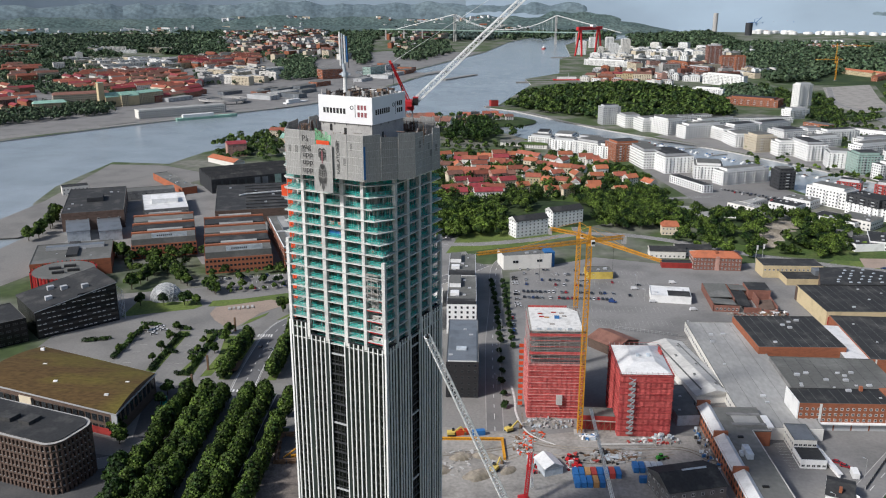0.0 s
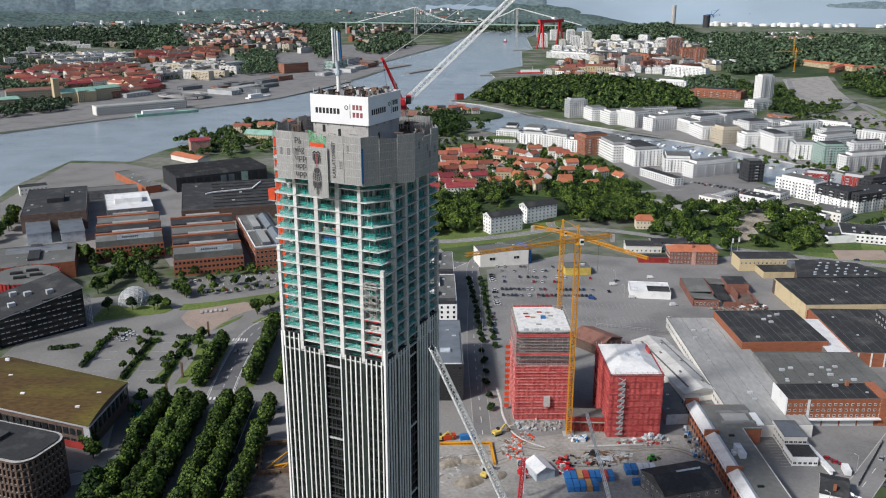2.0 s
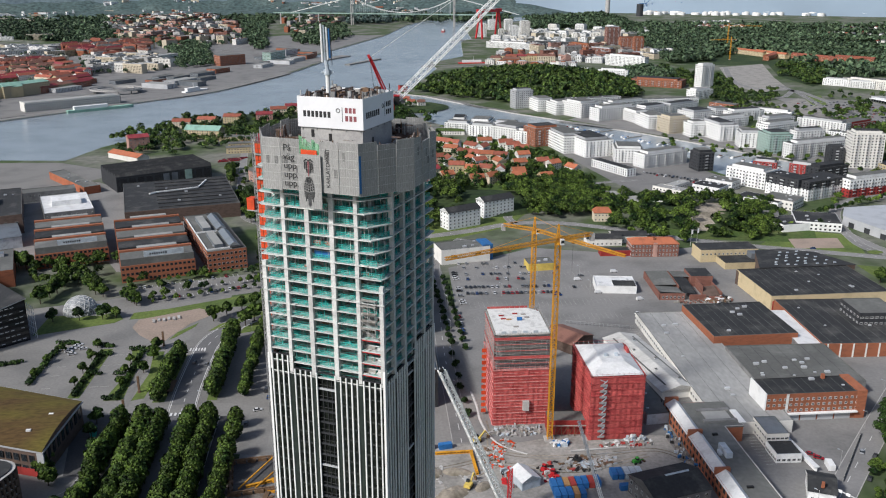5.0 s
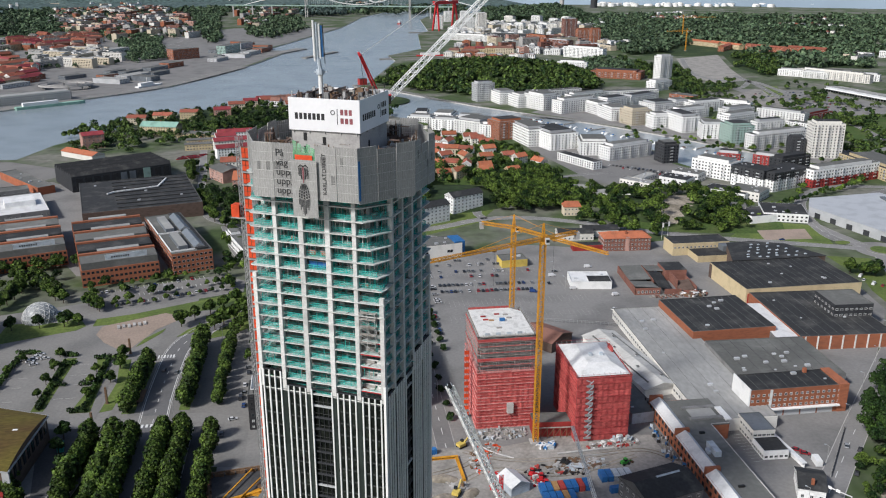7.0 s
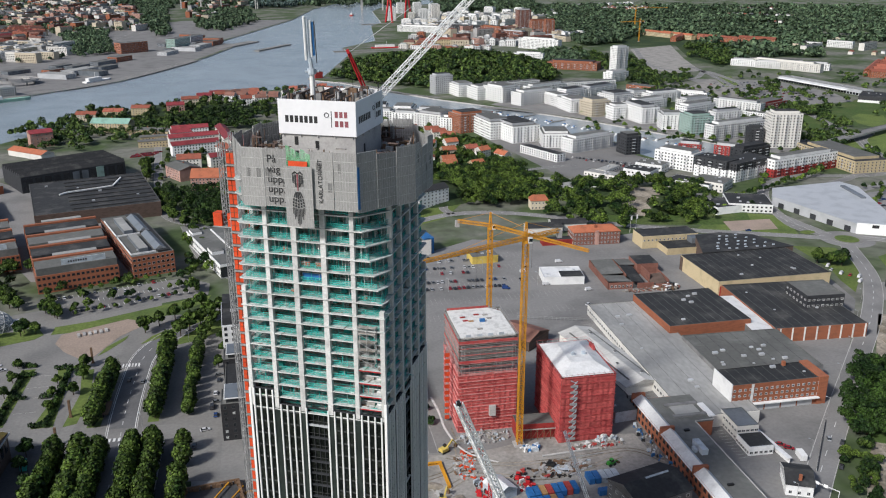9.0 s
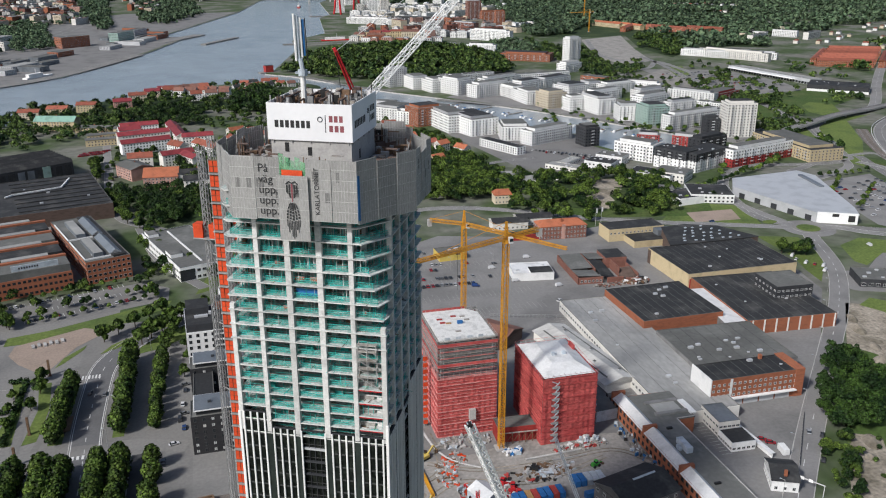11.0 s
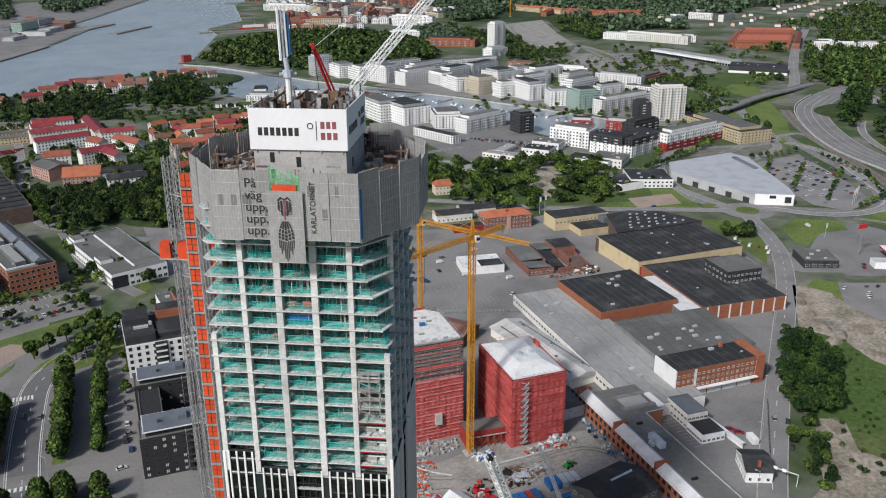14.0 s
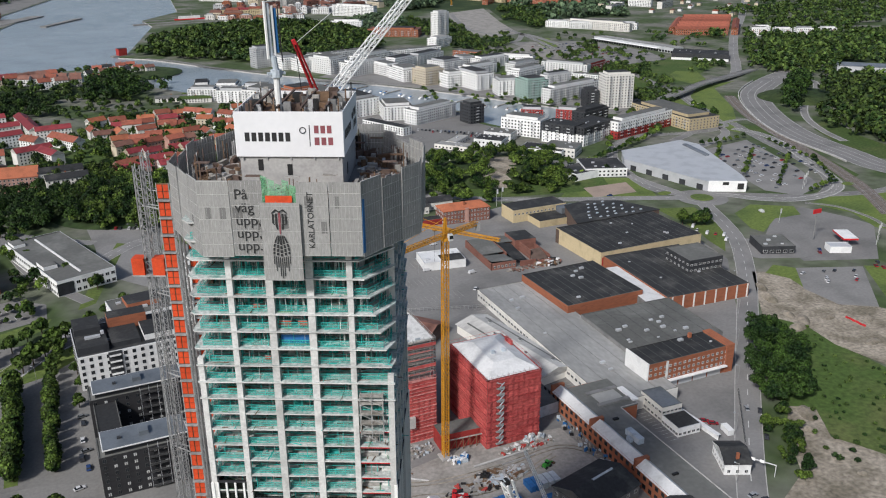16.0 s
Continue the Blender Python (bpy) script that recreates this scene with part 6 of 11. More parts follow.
for x0, y0, w0, d0, h0, wl, rf in ((-3.5, 441, 17, 60, 20, "blackwall", "roofblue"), (-5, 526, 18.5, 55, 19, "white", "roofgrey"), (-5.5, 581, 19, 50, 18.5, "white", "roofgrey")):
    b = block("apartment_block", x0, y0, w0, d0, h0, 0, wl, rf, "apartment block in %s with a roof terrace along the street" % ("black brick" if wl != "white" else "white render"), "building", 6, 5, 14, "fr", vents=6, frame="framedark")
    if wl == "white":
        part("penthouse", Mesh().box(-w0 * 0.45, d0 * 0.1, h0, -w0 * 0.05, d0 * 0.42, h0 + 2.8, "white", "roofgrey"), b)
        part("stair_head", Mesh().box(-w0 * 0.4, -d0 * 0.2, h0, -w0 * 0.1, -d0 * 0.1, h0 + 2.2, "white", "roofwhite"), b)
        part("dormer_front", Mesh().box(-w0 * 0.48, -d0 * 0.5 + 0.6, h0, w0 * 0.46, -d0 * 0.5 + 5, h0 + 2.6, "charcoal", "roofdark"), b, "dark set-back top storey")
    else:
        part("penthouse", Mesh().box(-w0 * 0.44, -d0 * 0.5 + 1.2, h0, w0 * 0.44, d0 * 0.22, h0 + 0.7, "white", "roofblue"), b, "blue-grey sheet roof with a white edge")
        part("roof_hatch", Mesh().box(-w0 * 0.2, -d0 * 0.26, h0 + 0.7, w0 * 0.12, -d0 * 0.2, h0 + 1.7, "containergrey"), b)

# white office with the sloping grey roof
wo = block("white_office", -82.5, 660.5, 35, 87, 9, 19, "white", "roofgrey", "white low office with a grey flat roof inside a white rim", "building", 2, 10, 24, "fl", ww=2.4, wh=2.0, lip=0.8)
part("roof_ridge", Mesh().box(-1.0, -36, 9, 0, 38, 9.9, "white"), wo, "white roof upstand")
part("penthouse", Mesh().box(-16, -20, 9, -8, -8, 11.4, "white", "roofgrey"), wo)
part("penthouse", Mesh().box(-16, 31, 9, -9, 42, 11, "white", "roofgrey"), wo)
part("glass_corner", Mesh().box(-17.6, -43.7, 0.6, -8, -43.4, 8, "glass"), wo)

# moss-roofed hall
mh = thing("moss_roof_hall", pose(0, 0, 0), "broad hall with a brown and yellow-green moss roof and brick ends", "building")
EAVES = [(-257, 397), (-167, 362), (-164, 408), (-240, 441)]
mid = (sum(p[0] for p in EAVES) / 4, sum(p[1] for p in EAVES) / 4)
part("wall", Mesh().prism([(mid[0] + (x - mid[0]) * 0.975, mid[1] + (y - mid[1]) * 0.975) for x, y in EAVES], -1, 12.3, "brown"), mh, "brown brick walls")
part("roof_edge", Mesh().prism(EAVES, 12.0, 12.7, "metalwall"), mh)
barrel = Mesh()
for k in range(12):
    edge = []
    for v in (k / 12, (k + 1) / 12):
        lift = 12.75 + 2.6 * math.sin(math.pi * v) ** 0.8
        for p, r in ((EAVES[0], EAVES[3]), (EAVES[1], EAVES[2])):
            x, y = p[0] + (r[0] - p[0]) * v, p[1] + (r[1] - p[1]) * v
            edge.append((mid[0] + (x - mid[0]) * 0.99, mid[1] + (y - mid[1]) * 0.99, lift))
    barrel.face([edge[0], edge[1], edge[3], edge[2]], "moss")
    for i in (0, 1):
        lo, hi = edge[i], edge[i + 2]
        barrel.face([(lo[0], lo[1], 12.6), (hi[0], hi[1], 12.6), hi, lo], "brown")
part("roof", barrel, mh, "moss and sedum roof")
for k in range(9):
    f = 0.08 + k * 0.105
    x, y = EAVES[1][0] + (EAVES[2][0] - EAVES[1][0]) * f - 1.05, EAVES[1][1] + (EAVES[2][1] - EAVES[1][1]) * f
    part("tall_window", Mesh().box(-0.1, -1.3, 5.5, 0.16, 1.3, 11.8, "glass").box(-0.05, -0.08, 5.5, 0.22, 0.08, 11.8, "framedark"), mh, "", pose(x, y, 0, 0, 0, -4))
for x, y in ((-210, 392), (-178, 378), (-173, 392), (-225, 412), (-236, 432)):
    part("roof_light", Mesh().box(x - 1, y - 0.6, 12.8, x + 1, y + 0.6, 15.4, "white"), mh)
win = window_mesh(2.6, 3.4, "glass", "framedark")
FRONT = pose(-167, 363.2, 0, 0, 0, math.degrees(math.atan2(-35, 95)))
for i in range(22):
    for k in range(2):
        part("window", win, mh, "", FRONT @ Matrix.Translation((-6 - i * 4.0, -0.62, 1.6 + k * 5.2)))
part("glazed_bay", Mesh().box(-62, -0.95, 0.5, -54, -0.4, 11, "beige"), mh, "", FRONT)
part("corner_pier", Mesh().box(-3, -0.95, 0.2, 0.4, -0.4, 11.8, "metalwall"), mh, "", FRONT)
part("ground_floor", Mesh().box(-38, -0.9, 0, -4, -0.5, 3.6, "crimson"), mh, "dark red ground floor", FRONT)

# round-cornered office and its windows
ro = thing("round_office", pose(-201, 336, 0, 0, 0, -20), "brown office block with rounded corners and rows of tall windows", "building")


def rounded(w, d, r, n=8):
    pts = []
    for cx, cy, a0 in ((w / 2 - r, -d / 2 + r, -90), (w / 2 - r, d / 2 - r, 0), (-w / 2 + r, d / 2 - r, 90), (-w / 2 + r, -d / 2 + r, 180)):
        for i in range(n + 1):
            a = radians(a0 + 90 * i / n)
            pts.append((cx + r * math.cos(a), cy + r * math.sin(a)))
    return pts


for k in range(7):
    part("floor_band", Mesh().prism(rounded(70, 25, 7), k * 3.4 + 2.3, k * 3.4 + 3.4, "brown"), ro, "brown brick band")
    part("sill_band", Mesh().prism(rounded(70.5, 25.5, 7.2), k * 3.4 + 3.32, k * 3.4 + 3.48, "kerb"), ro, "pale sill line")
    part("glazing", Mesh().prism(rounded(69.2, 24.2, 6.7), k * 3.4, k * 3.4 + 2.35, "glass"), ro)
    ol = rounded(70.1, 25.1, 7, 5)
    piers = Mesh()
    for a, b in zip(ol, ol[1:] + ol[:1]):
        n = max(1, round(math.hypot(b[0] - a[0], b[1] - a[1]) / 2.2))
        for e in range(n):
            x, y = a[0] + (b[0] - a[0]) * e / n, a[1] + (b[1] - a[1]) * e / n
            piers.box(x - 0.5, y - 0.5, k * 3.4, x + 0.5, y + 0.5, k * 3.4 + 2.4, "brown")
    tagged(part("pier", piers, ro), kind="stuff")
part("roof", Mesh().prism(rounded(68, 23, 6.5), 23.8, 24.3, "roofdark"), ro)
part("roof_plant", Mesh().box(-6, -4, 24.3, 2, 2, 26, "roofdark").box(6, -3, 24.3, 12, 4, 25.8, "roofdark"), ro)

# black glazed office
bg = thing("black_office", pose(-264, 480, 0, 0, 0, 42), "black glazed office building with strip windows under a rising roof", "building")
q = Mesh()
lo = [(0, 0), (50, 0), (50, 40), (0, 40)]
hi = [(0, 0, 17.5), (50, 0, 26), (50, 40, 26), (0, 40, 17.5)]
for i in range(4):
    j = (i + 1) % 4
    q.face([(*lo[i], -1), (*lo[j], -1), hi[j], hi[i]], "blackglass")
part("wall", q, bg)
q = Mesh()
q.face([(-0.6, -0.6, 17.7), (50.6, -0.6, 26.2), (50.6, 40.6, 26.2), (-0.6, 40.6, 17.7)], "roofdark")
q.face([(-0.6, -0.6, 17.2), (50.6, -0.6, 25.7), (50.6, -0.6, 26.2), (-0.6, -0.6, 17.7)], "metalwall")
part("roof", q, bg)
for k in range(7):
    x0 = 0.5 if k < 5 else (10 if k == 5 else 26)
    q = Mesh().box(x0, -0.1, 1.2 + k * 3.4, 49.5, -0.03, 3.1 + k * 3.4, "glass")
    for i in range(int((49 - x0) / 3)):
        if (i * 7 + k * 3) % 4:
            q.box(x0 + i * 3 + 0.3, -0.16, 1.8 + k * 3.4, x0 + i * 3 + 2.3, -0.05, 2.2 + k * 3.4, "frame")
    part("window_strip", q, bg)
for x, y in ((12, 12), (24, 20), (34, 10), (18, 28)):
    part("roof_plant", Mesh().box(x - 2, y - 1.4, 17 + x * 0.17, x + 2, y + 1.4, 20 + x * 0.17, "metalwall"), bg)
q = Mesh()
for i in range(12):
    q.bar((0, i * 3, 0), (0, i * 3, 20), 0.12, "metalwall")
for k in range(6):
    q.bar((0, 0, 2 + k * 3.3), (0, 34, 2 + k * 3.3), 0.1, "metalwall")
part("outer_frame", q, bg, "pale steel frame before the glazing", Matrix.Translation((54, 0, 0)))
block("black_office_wing", -292, 478, 34, 34, 15, 42, "blackglass", "roofdark", "lower black office wing", "building", 4, 8, 8, "f", ww=2.6, wh=1.4, frame="framedark")

# theatre with the red drum
th = thing("round_theatre", pose(-292, 578, 0, 0, 0, 20), "theatre with a red ribbed drum and brick wings", "building")
ring_pts = [(22 * math.cos(a * math.tau / 48), 22 * math.sin(a * math.tau / 48)) for a in range(48)]
part("drum", Mesh().prism(ring_pts, 0, 12, "crimson"), th, "red drum wall")
part("drum_roof", Mesh().prism([(x * 0.96, y * 0.96) for x, y in ring_pts], 12, 12.3, "roofgrey"), th)
q = Mesh()
for a in range(48):
    t = a * math.tau / 48
    q.bar((22.2 * math.cos(t), 22.2 * math.sin(t), 0), (22.2 * math.cos(t), 22.2 * math.sin(t), 12.8), 0.35, "cranered" if a % 3 else "black")
part("rib", q, th, "red ribs of the drum")
for x, y in ((-6, 3), (4, 6), (7, -5), (-3, -8)):
    part("roof_plant", Mesh().box(x - 4, y - 1.2, 12.3, x + 4, y + 1.2, 14, "roofdark"), th)
tw = block("theatre_wing", -305, 622, 56, 52, 12, 20, "brick", "roofgrey", "brick hall with stepped grey roofs behind the round theatre", "building", vents=5)
part("roof_strip", Mesh().box(-20, 8, 12, 22, 14, 14.5, "metalwall", "roofblue"), tw)
part("roof_strip", Mesh().box(-4, -14, 12, 4, 24, 14.0, "roofdark"), tw)

# brick college buildings
def college(x, y, w, d, h, rot, label, bays):
    o = thing("college_building", pose(x, y, 0, 0, 0, rot), label, "building", "brick college buildings")
    part("wall", Mesh().box(-w / 2, -d / 2, -1, w / 2, d / 2, h - 6, "brick"), o, "orange brick walls")
    n = bays
    step = d / n
    for i in range(n):
        y0 = -d / 2 + i * step
        part("roof_bay", Mesh().box(-w / 2 + 0.5, y0 + 0.5, h - 6, w / 2 - 0.5, y0 + step * 0.62, h - 1.2, "roofdark" if i % 2 else "roofgrey"), o)
        part("gable_wall", Mesh().box(-w / 2, y0 + step * 0.62, h - 6, w / 2, y0 + step * 0.72, h, "brick"), o)
        part("roof_light_band", Mesh().box(-w * 0.25, y0 + step * 0.72, h - 2.6, w * 0.3, y0 + step * 0.9, h + 0.4, "rooflight"), o, "pale roof light strip")
        part("roof_bay", Mesh().box(-w / 2 + 0.5, y0 + step * 0.72, h - 6, w / 2 - 0.5, y0 + step, h - 2.8, "roofgrey"), o)
    rows_of_windows(o, w, d, h - 5.5, 3, 1.2, 2.9, 1.7, 1.5, "frl", frame="brown")
    part("plant_screen", Mesh().box(-w * 0.18, -d / 2 + 2, h - 1.2, w * 0.36, -d / 2 + 2.5, h + 2.4, "containergrey"), o, "grey screen with a lettered sign")
    for i in range(8):
        part("sign_bar", Mesh().box(-w * 0.1 + i * 1.5, -d / 2 + 1.94, h, -w * 0.1 + i * 1.5 + 0.9, -d / 2 + 1.99, h + 1.2, "ink"), o)
    return o


college(-258, 690, 50, 84, 17, 19, "orange brick college building with stepped grey roofs", 3)
college(-191, 668, 50, 112, 18, 17, "long orange brick college building with stepped roofs and roof lights", 4)
c3 = block("college_building", -147, 678, 28, 104, 15, 20, "brick", "roofgrey", "narrow brick college building with a double ridge roof", "building", vents=2)
rows_of_windows(c3, 28, 104, 15, 4, 1.2, 2.9, 1.7, 1.5, "frl", frame="frame")
for x, y, wd in ((-4, 20, 6), (-4, -26, 6)):
    part("roof_plant", Mesh().box(x - wd / 2, y - 18, 15, x + wd / 2, y + 18, 18, "roofblue", "rooflight"), c3)
part("roof_strip", Mesh().box(4, -50, 15, 12, 50, 16.5, "roofdark"), c3)
for y in (-26, 20):
    part("roof_ridge", gable_roof(40, 7, 15.6, 2.4, "roofblue", "metalwall", 0.3), c3, "pitched blue-grey sheet roof", pose(6.5, y, 0.9, 0, 0, 90))
    part("roof_edge", Mesh().box(-13.6, y - 21, 15.2, -12.9, y + 21, 16.2, "white").box(-13.6, y - 21.6, 15.2, 3, y - 21, 16.2, "white"), c3, "white roof edge")

# dark shipyard halls and others on the point
dh = block("shipyard_hall", -200, 815, 96, 110, 12, 15, "brown", "roofdark", "big dark-roofed shipyard hall", "building", vents=6)
for i in range(8):
    part("roof_step", Mesh().box(-20, -48 + i * 13, 12, 47, -46.6 + i * 13, 12.9, "roofdark"), dh)
q = Mesh().bar((-20, 5, 13.4), (18, 12, 13.4), 0.5, "white").bar((18, 12, 13.4), (28, 40, 13.4), 0.5, "white").bar((-20, 5, 13.4), (-26, 0, 13.4), 0.5, "white")
part("roof_duct", q, dh, "white ventilation duct across the roof")
sh = thing("sawtooth_hall", pose(-243, 918, 0, 0, 0, 30), "long black hall with a sawtooth roof edge", "building")
part("wall", Mesh().box(-48, -28, -1, 48, 28, 15, "charcoal"), sh)
for i in range(11):
    part("wall_panel", Mesh().box(-44 + i * 8.4, -28.3, 2, -38 + i * 8.4, -28.05, 13, "roofblue" if i in (5, 6) else "roofdark"), sh)
part("glass_front", Mesh().box(20, -28.6, 0, 27, -28.1, 14.4, "greenglass"), sh, "tall glazed entrance strip")
for i in range(9):
    q = Mesh()
    y0 = -28 + i * 56 / 9
    y1 = y0 + 56 / 9
    q.face([(-48.2, y0, 15), (48.2, y0, 15), (48.2, (y0 + y1) / 2, 18.2), (-48.2, (y0 + y1) / 2, 18.2)], "roofdark")
    q.face([(-48.2, (y0 + y1) / 2, 18.2), (48.2, (y0 + y1) / 2, 18.2), (48.2, y1, 15), (-48.2, y1, 15)], "roofdark")
    q.face([(-48.2, y0, 15), (-48.2, (y0 + y1) / 2, 18.2), (-48.2, y1, 15)], "charcoal")
    q.face([(48.2, y0, 15), (48.2, (y0 + y1) / 2, 18.2), (48.2, y1, 15)], "charcoal")
    part("roof_tooth", q, sh)
block("brown_hall", -352, 775, 52, 100, 16, 20, "brown", "roofdark", "dark brown brick hall with a black roof", "building", 2, 6, 10, "fr", ww=2.0, wh=1.6, vents=5, penthouse=(14, 20, 4, "charcoal", "roofdark"))
block("grey_hall", -296, 800, 40, 66, 9, 22, "darkconcrete", "roofwhite", "grey building with a white stepped roof", "building", 2, 10, 8, "f", vents=2, penthouse=(24, 18, 4.5, "white", "roofwhite"))
for x, y in ((-342, 712), (-316, 716)):
    block("grey_shed", x, y, 18, 48, 9, 25, "containergrey", "roofblue", "grey shed with a blue-grey sheet roof", "building", rise=1.6)
block("orange_strip_hall", -322, 905, 16, 92, 7, 38, "tileorange", "roofgrey", "long low hall with orange walls", "building", vents=4)
block("brick_row", -335, 850, 60, 18, 9, 22, "darkconcrete", "roofgrey", "long grey workshop with small windows", "building", 2, 16, 3, "f")
block("harbour_house", -415, 868, 26, 14, 8, 30, "offwhite", "roofdark", "white house with dark windows on the quay", "building", 2, 7, 3, "f")
block("harbour_house", -302, 1085, 24, 16, 16, 25, "pink", "tilecrimson", "pink house with a red roof by the water", "building", 4, 5, 3, "fr", rise=3)
block("boat_shed", -300, 1030, 54, 16, 6, -40, "offwhite", "tileorange", "pale shed with an orange roof on the shore", "building", rise=3)

# glass dome and square
dome = thing("glass_dome", pose(-211, 556, 0), "glazed geodesic dome on the lawn", "dome")
bm = bmesh.new()
bmesh.ops.create_icosphere(bm, subdivisions=3, radius=10.5)
bmesh.ops.delete(bm, geom=[v for v in bm.verts if v.co.z < -1.5], context="VERTS")
me = bpy.data.meshes.new("glazing")
bm.to_mesh(me)
me.materials.append(M["domeglass"])
part("glazing", me, dome, "pale glazed panes")
q = Mesh()
for e in bm.edges:
    q.bar(e.verts[0].co * 1.01, e.verts[1].co * 1.01, 0.09, "frame")
bm.free()
part("frame", q, dome, "white steel ribs")
part("dome_annex", Mesh().box(9, -4, 0, 16, 4, 3.4, "metalwall"), dome)
for i in range(3):
    s = thing("rusty_column", pose((-147, -147, -148)[i], (498, 440, 415)[i], 0), "dark rusty steel column beside the avenue", "column", "rusty columns")
    part("shaft", Mesh().box(-0.5, -0.5, 0, 0.5, 0.5, 9, "steel").box(-0.8, -0.8, 0, 0.8, 0.8, 0.4, "steel"), s)
lines = Mesh()
for i in range(24):
    for x0, y0, up in ((-187, 592.5, 5), (-173, 583, 4.6), (-171, 569.5, 4.6)):
        x, y = x0 + i * 2.9, y0 + i * 0.98
        lines.bar((x, y, 0.1), (x - up * 0.3, y + up * 0.94, 0.1), 0.09, "marking")
for y in (448, 463, 474, 487):
    for x in (-199, -174.5, -169):
        lines.bar((x, y, 0.08), (x + 4.6, y + 0.3, 0.08), 0.06, "kerb")
for i in range(6):
    lines.box(-131 + i * 1.6, 489, 0.1, -130.2 + i * 1.6, 493, 0.135, "marking")
    lines.box(-128.5 + i * 2.1, 413.2, 0.1, -127.4 + i * 2.1, 416.2, 0.135, "marking")
setting("road_paint", lines, "white bay lines and crossings painted on the ground", "road marking")
bs = thing("bus_shelter", pose(-130.5, 441, 0, 0, 0, 90), "dark bus shelter with a rusty brown roof", "shelter")
part("roof", Mesh().box(-6.5, -1.4, 2.5, 6.5, 1.4, 2.75, "steel"), bs)
part("back_glass", Mesh().box(-6.3, 1.15, 0.3, 6.3, 1.22, 2.5, "glass"), bs)
for x in (-6, -2, 2, 6):
    part("post", Mesh().box(x - 0.08, 1.2, 0, x + 0.08, 1.36, 2.5, "framedark"), bs)
part("bench", Mesh().box(-3, 0.4, 0.4, 3, 0.9, 0.5, "steel").box(-2.6, 0.5, 0, -2.4, 0.8, 0.4, "framedark").box(2.4, 0.5, 0, 2.6, 0.8, 0.4, "framedark"), bs)
bx = thing("site_container", pose(-158, 399, 0, 0, 0, 100), "small teal steel container on dark asphalt", "container")
part("body", Mesh().box(-3, -1.3, 0.15, 3, 1.3, 2.6, "teal"), bx)
part("door", Mesh().box(3.0, -1.15, 0.25, 3.06, 1.15, 2.5, "teal"), bx)
pit = thing("shored_pit", pose(0, 0, 0), "dark shored pit with rusty steel walls and ochre struts", "pit")
PIT = [(-90, 367), (-68, 370), (-64, 346), (-87, 342)]
part("pit_floor", Mesh().prism(PIT, 0, 0.12, "darkasphalt"), pit, "dark pit floor")
for a, b in zip(PIT, PIT[1:] + PIT[:1]):
    n = 10
    for k in range(n):
        p, r = (Vector((a[0] + (b[0] - a[0]) * f, a[1] + (b[1] - a[1]) * f, 0.8)) for f in (k / n, (k + 0.94) / n))
        off = Vector((0.25, 0.25, 0)) * (1 if k % 2 else -1)
        part("shoring_plank", Mesh().bar(p + off, r + off, 0.8, "steel"), pit)
    part("waler", Mesh().bar((*a, 1.9), (*b, 1.9), 0.3, "steel"), pit)
for a, b in (((-84, 345), (-72, 368.5)), ((-77, 345), (-66, 365))):
    part("strut", Mesh().bar((*a, 1.6), (*b, 1.6), 0.26, "craneyellow"), pit, "ochre steel strut")
st = thing("stone_seats", pose(-153, 537, 0, 0, 0, 15), "row of pale stone blocks on the gravel square", "bench")
for i in range(6):
    part("stone_block", Mesh().box(i * 3 - 9, -2 + (i % 2), 0, i * 3 - 7.4, 2.4 + (i % 2), 1.0, "kerb"), st)

# industrial yard
ls = block("long_roof_shed", 152, 440, 36, 136, 6, -1, "offwhite", "roofmid", "long low shed with a pale grey roof and white loading front", "building", 1, 4, 40, "l", ww=2.2, wh=1.5, z0=2.6, vents=7)
ha = block("brick_hall", 190, 485, 50, 49, 10, 1, "brick", "roofdark", "brick hall with a black felt roof", "building", vents=5)
rows_of_windows(ha, 50, 49, 10, 1, 2.0, 7.0, 2.0, 0.8, "f")
mh_ = block("mid_hall", 196, 428, 56, 46, 8, -2, "darkconcrete", "roofgrey", "low hall with a stained grey felt roof and vents", "building", vents=12)
bo = block("brick_office", 185, 391, 50, 17, 14, 0, "brick", "roofdark", "brick office with three rows of small white windows over garage doors", "building", 3, 18, 2, "f", fh=2.9, z0=5.0, ww=1.3, wh=1.3, vents=2)
part("end_wall", Mesh().box(-25.5, -8.7, 0, -24.9, 8.7, 15.0, "white"), bo, "white rendered end wall")
part("stair_tower", Mesh().box(20.5, -8.9, 0, 25.3, 8.9, 14.8, "brick"), bo)
part("canopy", Mesh().box(-25, -10.4, 3.9, 21, -8.5, 4.4, "white"), bo, "white canopy over the garage doors")
part("pilaster", Mesh().box(-15.0, -8.8, 4, -13.8, -8.4, 14.2, "frame"), bo)
gd = Mesh().box(-3.9, -0.06, 0, 3.9, 0.06, 3.7, "metalwall").data("garage_door")
for i in range(5):
    part("garage_door", gd, bo, "", Matrix.Translation((-20 + i * 8.6, -8.55, 0)))
part("chimney", Mesh().box(10, 6, 14, 11.5, 7.5, 16.5, "brick"), bo)
hb = block("yellow_hall", 266, 545, 80, 52, 10, 1, "yellowwall", "roofdark", "big pale yellow hall with a stained dark felt roof", "building", lip=0.5, vents=6)
part("red_gate", Mesh().box(-39, -26.3, 0, -33, -25.9, 7, "crimson"), hb)
part("wall_stain", Mesh().box(-40.07, 22, 0, -40.0, 26, 9.8, "brown"), hb, "dark brick end of the side wall")
hbb = thing("skylight_hall", pose(278, 588, 0, 0, 0, 1), "dark felt hall roof dotted with small white skylights", "building")
SAW = [(-36, -17), (34, -17), (20, 12), (-2, 22), (-22, 20)]
